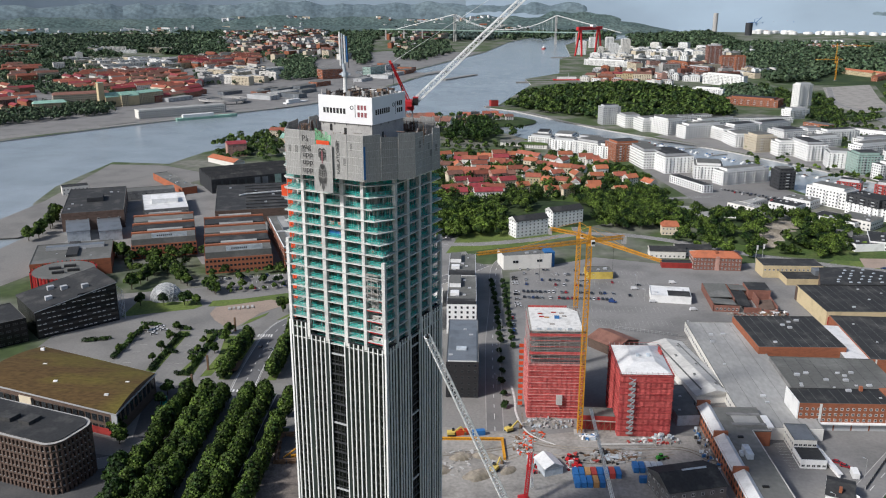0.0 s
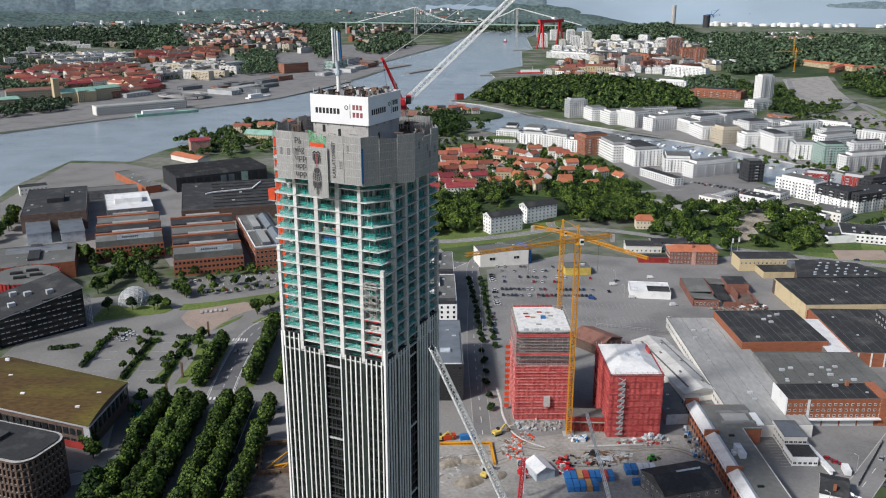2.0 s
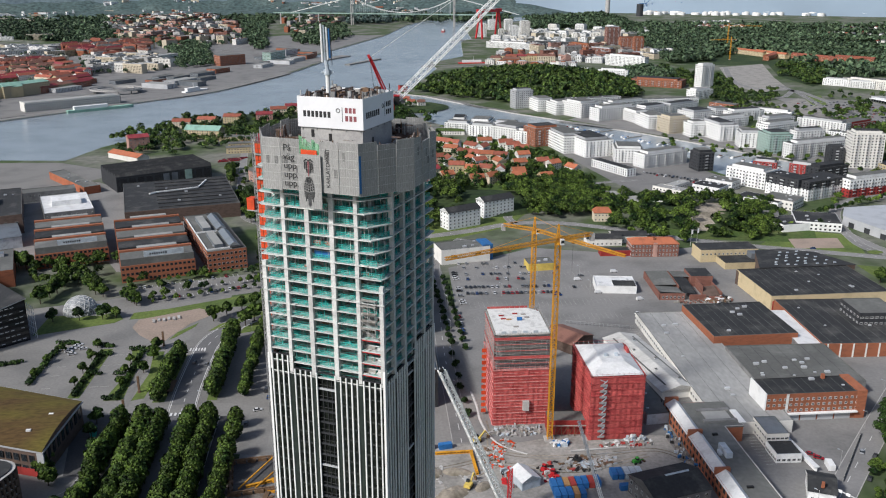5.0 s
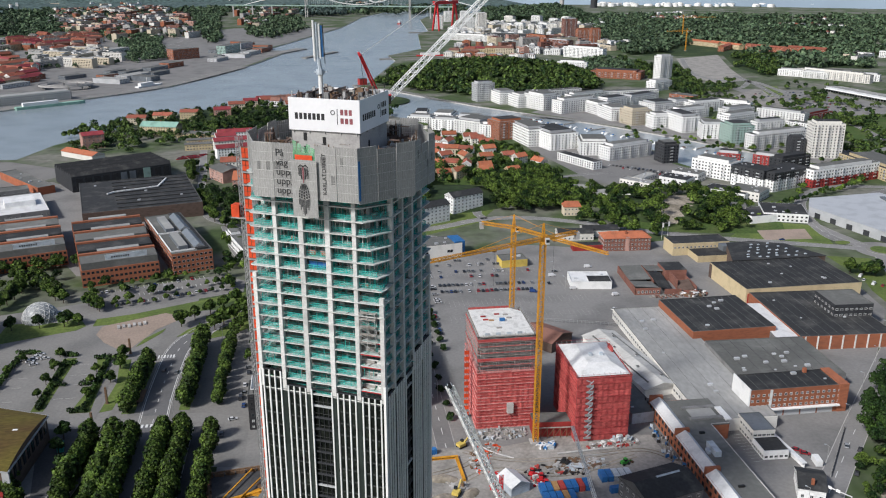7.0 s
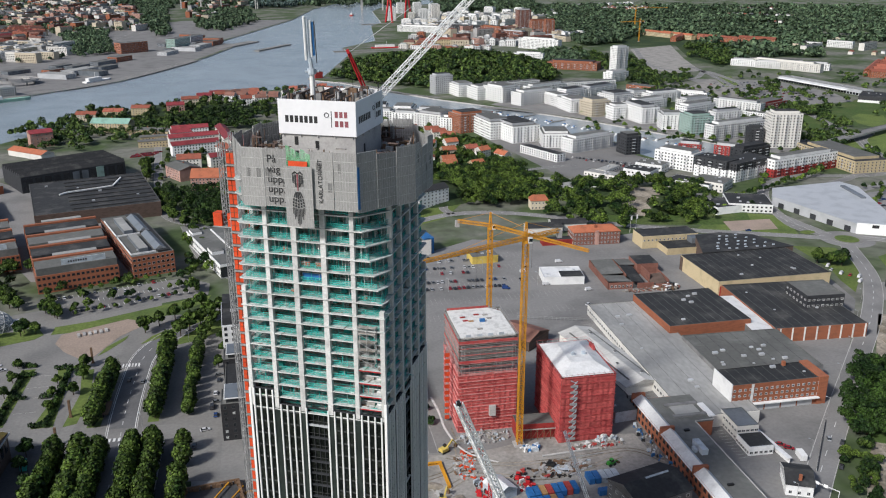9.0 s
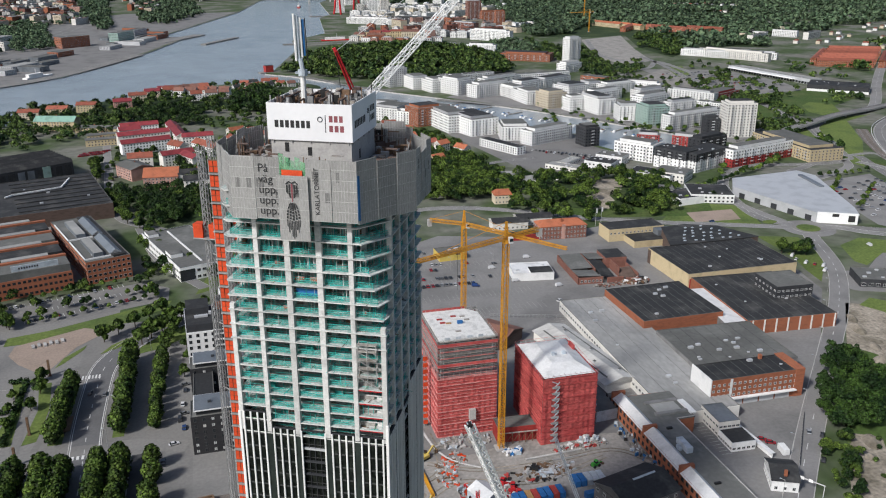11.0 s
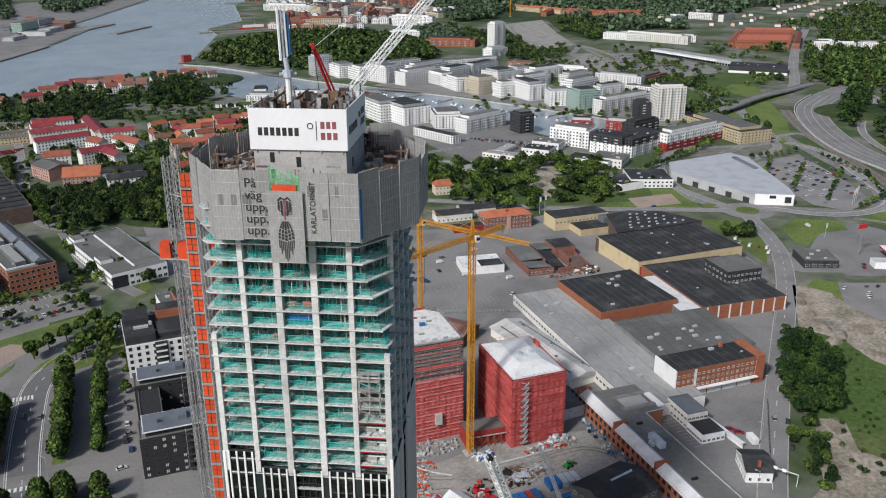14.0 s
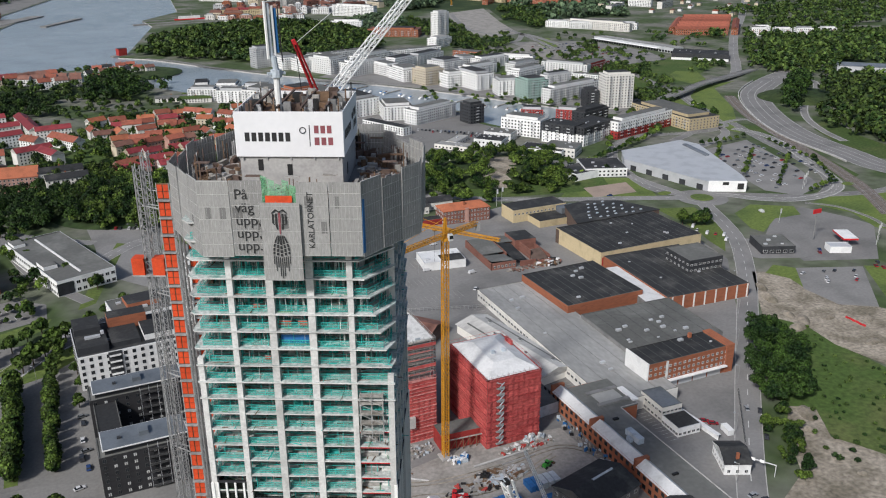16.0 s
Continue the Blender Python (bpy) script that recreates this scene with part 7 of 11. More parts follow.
part("wall", Mesh().prism(SAW, -1, 10.6, "brown"), hbb)
part("roof", Mesh().prism([(x * 1.01, y * 1.02) for x, y in SAW], 10.6, 11.0, "roofdark"), hbb)
sk = Mesh().box(-0.9, -0.5, 0, 0.9, 0.5, 0.6, "containergrey").data("skylight")
for i in range(9):
    for j in range(5):
        x, y = -30 + i * 7.2 + (j % 2) * 3.2 + (i * 7 + j * 5) % 3, -14 + j * 6.6 + (i * 5 + j) % 3
        if abs(x + 1) < 30 - (y + 17) * 0.6:
            part("skylight", sk, hbb, "", pose(x, y, 11.0, 0, 0, (i * 31 + j * 17) % 30))
part("porch", Mesh().box(-25, 19, 0, -12, 27, 9, "roofblue", "roofblue"), hbb, "blue sheet porch")
hc = block("brick_warehouse", 254, 482, 56, 68, 8, -3, "brick", "roofdark", "brick warehouse with pale pilasters and a black roof", "building", vents=8)
for i in range(8):
    part("pilaster", Mesh().box(-0.4, -0.3, 0, 0.4, 0.1, 8.3, "offwhite"), hc, "", Matrix.Translation((-25 + i * 7.4, -34, 0)))
block("black_office_block", 272, 486, 24, 24, 15, -3, "charcoal", "roofgrey", "dark grey office tower rising from the warehouse roof", "building", 3, 8, 6, "fl", fh=3.6, z0=4.6, ww=1.7, wh=1.2)
part("link_roof", Mesh().box(-6.5, -28, -7.4, 6.5, 28, 0.0, "darkconcrete", "roofwhite"), thing("white_canopy", pose(220, 474, 7.6, 0, 0, -6), "bright white membrane roof between two halls", "roof"))
wr = thing("burnt_workshop", pose(186, 565, 0, 0, 0, -4), "derelict brick workshop with broken sagging roofs", "building")
for x0, y0, x1, y1, h in ((-22, -23, -5, -22.4, 4.5), (-2, -23, 9, -22.4, 3.6), (-22, -23, -21.4, 20, 4.6), (-22, 20, 4, 20.6, 5.0), (9, -14, 9.6, 4, 6.5), (20, -20, 20.6, 18, 4.0), (11, -23, 20, -22.4, 2.4), (-6, -10, -5.4, 18, 5.2)):
    part("wall", Mesh().box(x0, y0, -0.5, x1, y1, h, "darkbrick"), wr)
for x, y, w, d, z, tx, ty, m in ((-14, 6, 15, 26, 5.0, 2, -1.5, "roofgrey"), (-14, -15, 15, 14, 4.4, -5, 3, "roofgrey"), (-1, -8, 9, 26, 4.6, 4, 6, "roofdark"), (2, 13, 14, 13, 5.2, -3, 2, "roofgrey"), (14, -14, 10, 12, 2.6, 12, -8, "brown")):
    part("roof", Mesh().box(-w / 2, -d / 2, 0, w / 2, d / 2, 0.3, m), wr, "sagging stained roof sheet", pose(x, y, z, tx, ty, 0))
part("upper_storey", Mesh().box(6, 2, 0, 21, 19, 7.6, "darkbrick", "roofdark"), wr, "brick storey with a black roof")
win = window_mesh(1.4, 1.6)
for i in range(9):
    part("window", win, wr, "", pose(-21.4, -20 + i * 4.4, 1.4, 0, 0, -90))
for i in range(6):
    part("window", win, wr, "", Matrix.Translation((-19.5 + i * 2.6, -23.02, 1.2)))
heap("debris", 201, 540, 9, 5, 130, ["rubble", "roofwhite", "steel", "brown", "darkbrick", "black"], "charred timber, brick and sheet debris of the ruin", (0.4, 2.2), 2.0)
heap("debris", 183, 538, 12, 3, 60, ["rubble", "darkbrick", "brown"], "broken boards along the ruined front", (0.4, 1.4), 0.9)
yb = block("yellow_workshop", 240, 625, 44, 18, 9, 0, "yellowwall", "roofdark", "yellow workshop with round windows", "building", 1, 14, 4, "f", z0=5.5, ww=1.4, wh=1.4)
part("low_wing", Mesh().box(-10, -26, 0, 24, -9, 5, "yellowwall", "roofdark"), yb, "low yellow wing")
bh = block("brick_house", 189, 640, 36, 16, 10, -3, "darkbrick", "tileorange", "brick house with a hipped orange tile roof", "building", 3, 14, 5, "frl", rise=3.2, hip=5, ww=1.1, wh=1.6)
part("chimney", Mesh().box(-1, -4, 10, 0.4, -2.6, 14.5, "brick"), bh)
part("stair_bay", Mesh().box(-1.5, -8.4, 0, 1.5, -7.9, 11, "pink"), bh)
for x, y in ((150, 662), (172, 668)):
    block("dark_house", x + 8, y + 6, 28, 12, 6, -3, "offwhite", "roofdark", "low house with a dark gabled roof", "building", 1, 8, 3, "f", rise=2.2)
ww_ = block("white_warehouse", 139, 568, 27, 20, 5, -8, "white", "roofwhite", "small white warehouse on the parking yard", "building", vents=2)
part("dark_roof", Mesh().box(-2, -10.1, 5, 13, 1, 5.6, "white", "roofdark"), ww_)
block("yellow_showroom", 96, 615, 19, 14, 5, 4, "brightyellow", "roofgrey", "yellow showroom with a grey roof", "building", vents=4)
cb = block("corner_building", 42, 640, 38, 20, 11, 12, "offwhite", "roofgrey", "cream building with a blank gable and dark fence", "building", 1, 2, 3, "f", z0=5, ww=4.5, wh=2.2, vents=3)
part("blue_annex", Mesh().box(14, -8, 0, 22, 8, 12, "blue"), cb)
block("red_store", 160, 640, 24, 8, 4, -3, "crimson", "roofdark", "low store with a red front", "building")

# brick works with the white roof edge
bw = thing("brick_works", pose(131, 338, 0), "long brick works with a white sloping roof edge", "building")
part("wall", Mesh().box(-17, -70, -1, 2, 52, 8, "brick").box(2, 28, -1, 11, 52, 7.9, "brick"), bw)
q = Mesh()
for i in range(4):
    a, b = -70 + i * 31, -70 + i * 31 + 29.5
    q.face([(-17.6, a, 7.6), (-13.2, a, 10.2), (-13.2, b, 10.2), (-17.6, b, 7.6)], "roofwhite")
    q.face([(-13.2, a, 10.2), (-10.8, a, 8.4), (-10.8, b, 8.4), (-13.2, b, 10.2)], "roofwhite")
    q.box(-17.4, b, 6, -11, b + 1.5, 10.6, "brick")
part("roof_edge", q, bw, "white sheet roof edge")
part("roof", Mesh().box(-11, -69.5, 7.6, 2.3, 51.5, 8.2, "roofgrey").box(2.3, 27.8, 7.6, 11.2, 51.5, 8.2, "roofgrey").box(1.9, -69.5, 8.2, 2.3, 27.8, 8.5, "kerb").box(2.3, 27.8, 8.2, 11.2, 28.2, 8.5, "kerb"), bw)
part("roof_opening", Mesh().box(-4, 34, 8.2, 8, 42, 8.5, "rooflight").box(-6, 32, 8.1, 10, 34, 9, "darkconcrete").box(-6, 42, 8.1, 10, 44, 9, "darkconcrete"), bw)
part("roof_plant", Mesh().box(-10.3, 4.0, 8.2, -8.9, 6.8, 9.9, "containergrey"), bw, "pale ventilation unit")
part("roof_plant", Mesh().box(-8.2, 1.5, 8.2, -5.4, 10.5, 10.8, "containergrey"), bw, "pale ventilation unit")
part("roof_plant", Mesh().box(-6.6, 20.4, 8.2, -4.2, 21.6, 9, "black"), bw)
part("roof_plant", Mesh().box(-8.6, -21, 8.2, -6.0, -20, 9, "black"), bw)
part("white_awning", Mesh().box(10, 30, 8.3, 13, 42, 8.9, "roofwhite"), bw)
bay = Mesh()
for i in range(11):
    bay.box(144.5, 346 + i * 2.5, 0.05, 149.4, 346.12 + i * 2.5, 0.06, "marking")
setting("parking_lines", bay, "worn white bay lines before the small offices", "road marking")
rows_of_windows(bw, 34, 122, 8, 2, 1.0, 3.6, 1.8, 1.8, "l", frame="brown")
block("small_office", 155.6, 366.8, 10.4, 16, 7, -2, "offwhite", "roofblue", "small office with a blue-grey roof and long window strips", "building", 2, 5, 6, "lf", ww=1.8, wh=1.2)
block("small_office", 155.2, 352.2, 11.5, 11.4, 4, -2, "white", "roofdark", "low white office with a dark roof", "building", 1, 5, 6, "lf", ww=1.6, wh=1.2)
part("canopy", Mesh().box(-6, -4, 0, 6, 4, 5.5, "charcoal"), thing("dark_loading_bay", pose(146, 384, 0), "dark open loading bay under the shed roof", "loading bay"))
part("roof", Mesh().box(-1.2, -13, 2.4, 1.2, 13, 2.7, "roofwhite").box(-0.15, -13, 0, 0.15, 13, 2.4, "white"), thing("covered_walk", pose(162.7, 351, 0, 0, 0, 3.5), "white covered walk along the yard", "walkway"))
wh_ = block("white_house", 157, 323, 10.5, 15.5, 5.2, -24, "white", "roofdark", "white house with a dark gabled roof and red chimney", "building", 1, 3, 6, "flr", ww=1.3, wh=1.5, rise=2.6)
part("chimney", Mesh().box(-0.6, -6.4, 6.4, 0.6, -5.4, 9.0, "brick"), ROOFS[wh_])
part("body", Mesh().box(-1.4, -3, 0.3, 1.4, 3, 2.9, "white").box(-1.2, -2.8, 0, 1.2, 2.8, 0.3, "black"), thing("site_cabin", pose(171, 341, 0, 0, 0, -10), "white cabin behind the house", "cabin"))
gn = thing("sign_gantry", pose(160.3, 317.4, 0, 0, 0, -56), "white height-limit gantry with signs over the street", "gantry")
for x in (0.3, 10.6):
    part("post", Mesh().bar((x, 0, 0), (x, 0, 5.6), 0.14, "lattice", 6), gn)
part("beam", Mesh().box(-1.5, -0.15, 5.3, 10.8, 0.15, 5.6, "lattice"), gn)
for x in (1.8, 5.2):
    part("sign_board", Mesh().box(x - 0.8, -0.22, 4.9, x + 0.8, -0.15, 6.2, "white"), gn, "plain white sign board")
fence2 = thing("street_fence", pose(171, 330, 0, 0, 0, 51.5), "low dark fence along the street", "fence")
q = Mesh().box(0, -0.05, 0.2, 47, 0.05, 1.6, "framedark")
for i in range(17):
    q.box(i * 2.9 - 0.08, -0.1, 0, i * 2.9 + 0.08, 0.1, 1.8, "screenframe")
tagged(part("fence_panel", q, fence2), kind="stuff")
dk = block("dark_workshop", 93, 325, 26, 20, 8, 15, "darkconcrete", "roofdark", "dark gabled workshop with a glazed roof lantern", "building", 2, 6, 5, "fl", rise=3.4, ww=1.5, wh=1.5)
part("roof_lantern", gable_roof(11, 3, 10.2, 1.6, "containergrey", "containergrey", 0.1), dk, "", pose(3, 0, 0, 0, 0, 0))
block("brick_workshop", 108, 300, 20, 14, 8, 8, "brick", "roofdark", "brick workshop with a black gabled roof", "building", 2, 4, 3, "f", rise=3)
gabled = thing("gabled_hall", pose(122, 443, 0, 0, 0, 10), "long hall under a pale low-pitched sheet roof", "building")
part("wall", Mesh().box(-10, -34, -1, 10, 34, 5.0, "offwhite"), gabled)
part("roof", gable_roof(69, 20.5, 5.0, 2.6, "palesheet", "offwhite", 0.4), gabled, "pale sheet roof with a low ridge", pose(0, 0, 0, 0, 0, 90))
for i in range(5):
    part("roof_vent", Mesh().box(-0.5, -0.5, 0, 0.5, 0.5, 1.3, "metalwall").box(-0.65, -0.65, 1.2, 0.65, 0.65, 1.4, "roofgrey"), gabled, "", Matrix.Translation((3.2 - (i % 2) * 6.4, -27 + i * 12.5, 6.6)))
for s in (-1, 1):
    part("skylight", Mesh().box(s * 5.4 - 1.1, -30, 6.25, s * 5.4 + 1.1, 30, 6.45, "roofgrey"), gabled, "long dull rooflight strip", pose(0, 0, 0.1 * s * 0, 0, 0, 0))
block("grey_shed", 108, 402, 14, 34, 5, 6, "containergrey", "roofgrey", "low grey shed beside the netted building", "building", vents=2)
block("brown_shed", 86, 480, 22, 20, 6, -50, "brown", "tilebrown", "brown gabled shed behind the netted building", "building", rise=3)

def roof_seams(o, w, d, h, step, m):
    """Lapped felt joints across a flat roof."""
    q = Mesh()
    for i in range(1, int(w / step)):
        x = -w / 2 + i * step
        q.box(x - 0.09, -d / 2 + 0.5, h + 0.11, x + 0.09, d / 2 - 0.5, h + 0.15, m)
    tagged(part("roof_seam", q, ROOFS[o], "lapped joints of the roofing"), kind="stuff")


for o, w, d, h, step, m in ((ls, 36, 136, 6, 9, "roofgrey"), (ha, 50, 49, 10, 5, "roofgrey"), (mh_, 56, 46, 8, 7, "roofdark"), (hb, 80, 52, 10, 5, "roofgrey"), (hc, 56, 68, 8, 6, "roofgrey"), (bo, 50, 17, 14, 5, "roofgrey")):
    roof_seams(o, w, d, h, step, m)

# shop, petrol station and signs by the roundabout
shop = thing("retail_hall", pose(0, 0, 0), "wide white retail hall with a pale grey pointed roof", "building")
OUT = [(376, 702), (396, 618), (424, 604), (434, 622), (469, 716), (464, 736), (391, 727)]
part("wall", Mesh().prism(OUT, -1, 7.6, "metalwall"), shop)
part("roof", Mesh().prism([(410 + (x - 410) * 1.01, 668 + (y - 668) * 1.01) for x, y in OUT], 7.6, 8.2, "metalwall", "metalwall"), shop)
part("roof_light", Mesh().box(-2, -20, 8.2, 2, 20, 9.6, "roofblue"), shop, "", pose(452, 700, 0, 0, 0, -10))
part("white_front", Mesh().box(-15, -0.5, 0, 15, 0.5, 8.8, "white").box(8, -0.6, 2, 13, -0.4, 7, "ink").box(-4, -0.6, 5.5, 1, -0.4, 8, "ink"), shop, "white entrance front", pose(410, 610.6, 0, 0, 0, -26.6))
for i in range(5):
    part("loading_gate", Mesh().box(-3, -0.3, 0, 3, 0.3, 4.5, "charcoal"), shop, "", pose(378.5 + i * 4.0, 692 - i * 16.8, 0, 0, 0, -76.6))
bk = block("burger_restaurant", 350, 500, 22, 22, 5, -22, "charcoal", "roofgrey", "dark single-storey drive-in restaurant", "building", 1, 5, 5, "fr", ww=2.6, wh=2.0, vents=4)
part("drive_lane", Mesh().prism(rounded(40, 36, 8), -0.3, 0.12, "road"), bk)
sg = thing("sign_pylon", pose(387, 500, 0), "tall pole with red fast-food letters", "sign")
part("pole", Mesh().bar((0, 0, 0), (0, 0, 19), 0.35, "darkconcrete", 8), sg)
part("sign_board", Mesh().box(-3.5, -0.3, 19, 3.5, 0.3, 22, "cranered"), sg)
gs = thing("petrol_canopy", pose(402, 487, 0, 0, 0, -25), "red and white petrol station canopy", "canopy")
part("roof", Mesh().box(-5, -9, 5, 5, 9, 6.2, "cranered", "roofwhite"), gs)
for a in (-5, 5):
    part("post", Mesh().bar((0, a, 0), (0, a, 5), 0.25, "frame"), gs)
block("petrol_kiosk", 386, 478, 14, 9, 4, -25, "white", "metalwall", "small white petrol station shop", "building")
for x, y, h in ((418, 475, 14), (423, 478, 14), (446, 478, 12), (451, 482, 12), (392, 536, 11), (225, 655, 14), (231, 658, 14), (470, 590, 12), (476, 594, 12), (482, 598, 12)):
    f = thing("flag_pole", pose(x, y, 0), "slim white flag pole", "pole", "flag poles")
    part("pole", Mesh().bar((0, 0, 0), (0, 0, h), 0.13, "frame", 6), f)
    part("flag", Mesh().box(0.1, -0.03, h - 4, 1.3, 0.03, h - 0.4, "frame"), f)
block("small_workshop", 330, 700, 34, 26, 6, 8, "white", "roofdark", "white workshop with a dark roof beside the wood", "building", vents=3)
block("schoolhouse", 313, 722, 26, 16, 7, -20, "offwhite", "roofgrey", "grey-roofed house by the canal quarter", "building", 2, 6, 4, "f", rise=2)
for x, y, r in ((208, 812, -10), (238, 800, -15), (222, 790, 70)):
    block("kindergarten", x, y, 26, 14, 4, r, "white", "rooflight", "low white pavilion with shallow grey roofs", "building", 1, 6, 3, "f", rise=1.6)
for i, (x, y) in enumerate(((50.5, 727.5), (85, 761))):
    b = block("apartment_house", x, y, 32, 13, 14.5, 27, "white", "roofdark", "white apartment house with a dark gabled roof", "building", 5, 8, 3, "fl", rise=3.2, ww=1.5, wh=1.4, z=0.3)
block("red_roof_villa", 175, 735, 15, 11, 8, -5, "beige", "tileorange", "cream villa with an orange tile roof", "building", 2, 5, 3, "fr", rise=3.6, hip=2)

# ---- harbour quarter ----
flats("apartment_block", 161, 1124, 40, 40, 16, -45, "white", "roofgrey", "white rendered apartment block with a grey flat roof by the canal")
flats("apartment_block", 180, 1102, 19, 45, 15, -34, "white", "roofgrey", "white rendered apartment block with a grey flat roof by the canal")
flats("apartment_block", 191, 1080, 36, 30, 22, 18, "brick", "rooflight", "red brick apartment block with a grey flat roof by the canal")
flats("apartment_block", 207, 1100, 29, 50, 17, 38, "crimson", "roofgrey", "crimson apartment block with a grey flat roof by the canal")
flats("apartment_block", 213, 1049, 27, 60, 20, 10, "white", "roofgrey", "white rendered apartment block with a grey flat roof by the canal")
flats("apartment_block", 235, 1025, 36, 60, 19, 14, "white", "roofgrey", "white rendered apartment block with a grey flat roof by the canal")
flats("apartment_block", 271, 981, 32, 40, 15, -11, "white", "roofgrey", "white rendered apartment block with a grey flat roof by the canal")
flats("apartment_block", 300, 951, 62, 18, 15, 23, "white", "roofgrey", "white rendered apartment block with a grey flat roof by the canal")
flats("apartment_block", 238, 922, 59, 12, 8, -66, "white", "roofdark", "white rendered apartment block with a grey flat roof by the canal")
flats("apartment_block", 336, 922, 18, 20, 20, 8, "charcoal", "roofgrey", "charcoal grey apartment block with a grey flat roof by the canal")
flats("apartment_block", 360, 850, 43, 22, 17, -54, "white", "rooflight", "white rendered apartment block with a grey flat roof by the canal")
flats("apartment_block", 378, 806, 35, 22, 19, -61, "charcoal", "roofdark", "charcoal grey apartment block with a grey flat roof by the canal", band=("white", 11))
flats("apartment_block", 403, 802, 52, 26, 18, 24, "charcoal", "roofdark", "charcoal grey apartment block with a grey flat roof by the canal", band=("white", 11))
flats("apartment_block", 471, 810, 90, 16, 17, 17, "white", "roofgrey", "white rendered apartment block with a grey flat roof by the canal", band=("crimson", 8))
flats("apartment_block", 402, 908, 24, 15, 11, -32, "crimson", "rooflight", "crimson apartment block with a grey flat roof by the canal")
flats("apartment_block", 429, 877, 25, 15, 14, -43, "crimson", "rooflight", "crimson apartment block with a grey flat roof by the canal")
flats("apartment_block", 447, 863, 44, 16, 15, 21, "charcoal", "roofdark", "charcoal grey apartment block with a grey flat roof by the canal")
flats("apartment_block", 520, 922, 34, 22, 38, -11, "offwhite", "rooflight", "tall beige apartment tower with rows of balconies")
flats("apartment_block", 495, 936, 16, 15, 19, -11, "charcoal", "roofdark", "charcoal grey apartment block with a grey flat roof by the canal")
flats("office_building", 536, 836, 94, 40, 12, -88, "yellowwall", "roofdark", "long yellow office building with dark window bands")
flats("apartment_block", 218, 1377, 30, 20, 28, 16, "metalwall", "rooflight", "grey residential tower with white balcony bands on the quay", bands="white")
flats("apartment_block", 246, 1356, 28, 40, 17, 11, "white", "roofgrey", "white rendered apartment block with a grey flat roof by the canal")
flats("apartment_block", 271, 1319, 38, 36, 17, 13, "white", "roofgrey", "white rendered apartment block with a grey flat roof by the canal")
flats("apartment_block", 292, 1293, 33, 45, 21, 26, "white", "roofgrey", "white rendered apartment block with a grey flat roof by the canal")
flats("apartment_block", 333, 1261, 69, 22, 18, 24, "white", "roofgrey", "white rendered apartment block with a grey flat roof by the canal")
flats("apartment_block", 360, 1242, 22, 45, 14, 14, "white", "roofgrey", "white rendered apartment block with a grey flat roof by the canal")
flats("apartment_block", 370, 1194, 30, 45, 15, 6, "white", "roofgrey", "white rendered apartment block with a grey flat roof by the canal")
flats("apartment_block", 384, 1151, 30, 30, 20, 14, "beige", "rooflight", "beige apartment block with a grey flat roof by the canal")
flats("apartment_block", 411, 1121, 38, 22, 17, 7, "white", "roofgrey", "white rendered apartment block with a grey flat roof by the canal")
flats("apartment_block", 428, 1104, 25, 55, 20, 7, "white", "roofgrey", "white rendered apartment block with a grey flat roof by the canal")
flats("apartment_block", 444, 1045, 28, 26, 18, -11, "white", "roofgrey", "white rendered apartment block with a grey flat roof by the canal")
flats("apartment_block", 461, 1012, 29, 30, 22, 2, "greenglass", "roofdark", "pale green glazed apartment block with a flat roof by the canal")
flats("apartment_block", 498, 981, 90, 14, 18, 17, "white", "roofdark", "white rendered apartment block with a grey flat roof by the canal")
flats("apartment_block", 309, 1428, 27, 18, 7, -11, "white", "roofgrey", "white apartment row with grey roofs in the harbour quarter")
flats("apartment_block", 353, 1419, 77, 18, 9, 18, "white", "roofgrey", "white apartment row with grey roofs in the harbour quarter")
flats("apartment_block", 383, 1369, 77, 16, 10, 26, "white", "roofgrey", "white apartment row with grey roofs in the harbour quarter")
flats("apartment_block", 462, 1397, 105, 16, 9, 10, "white", "roofgrey", "white apartment row with grey roofs in the harbour quarter")
flats("apartment_block", 397, 1285, 49, 26, 14, 28, "white", "roofgrey", "white apartment row with grey roofs in the harbour quarter")
flats("apartment_block", 449, 1311, 66, 22, 14, 30, "white", "roofgrey", "white apartment row with grey roofs in the harbour quarter")
flats("apartment_block", 450, 1239, 39, 36, 14, 19, "white", "roofgrey", "white apartment row with grey roofs in the harbour quarter")
flats("apartment_block", 475, 1185, 60, 18, 13, 21, "white", "roofgrey", "white apartment row with grey roofs in the harbour quarter")
flats("apartment_block", 494, 1269, 26, 30, 11, 12, "white", "roofgrey", "white apartment row with grey roofs in the harbour quarter")
flats("apartment_block", 520, 1236, 57, 20, 14, 15, "white", "roofgrey", "white apartment row with grey roofs in the harbour quarter")
flats("apartment_block", 573, 1257, 60, 14, 10, -43, "white", "roofgrey", "white apartment row with grey roofs in the harbour quarter")
flats("apartment_block", 591, 1141, 69, 14, 14, -56, "white", "roofgrey", "white apartment row with grey roofs in the harbour quarter")
flats("apartment_block", 522, 1133, 59, 20, 13, 24, "white", "roofgrey", "white apartment row with grey roofs in the harbour quarter")
flats("apartment_block", 536, 1078, 43, 14, 13, 11, "white", "roofgrey", "white apartment row with grey roofs in the harbour quarter")
flats("apartment_block", 587, 1083, 37, 14, 8, -53, "white", "roofgrey", "white apartment row with grey roofs in the harbour quarter")
flats("apartment_block", 549, 1192, 53, 18, 11, 21, "white", "roofgrey", "white apartment row with grey roofs in the harbour quarter")
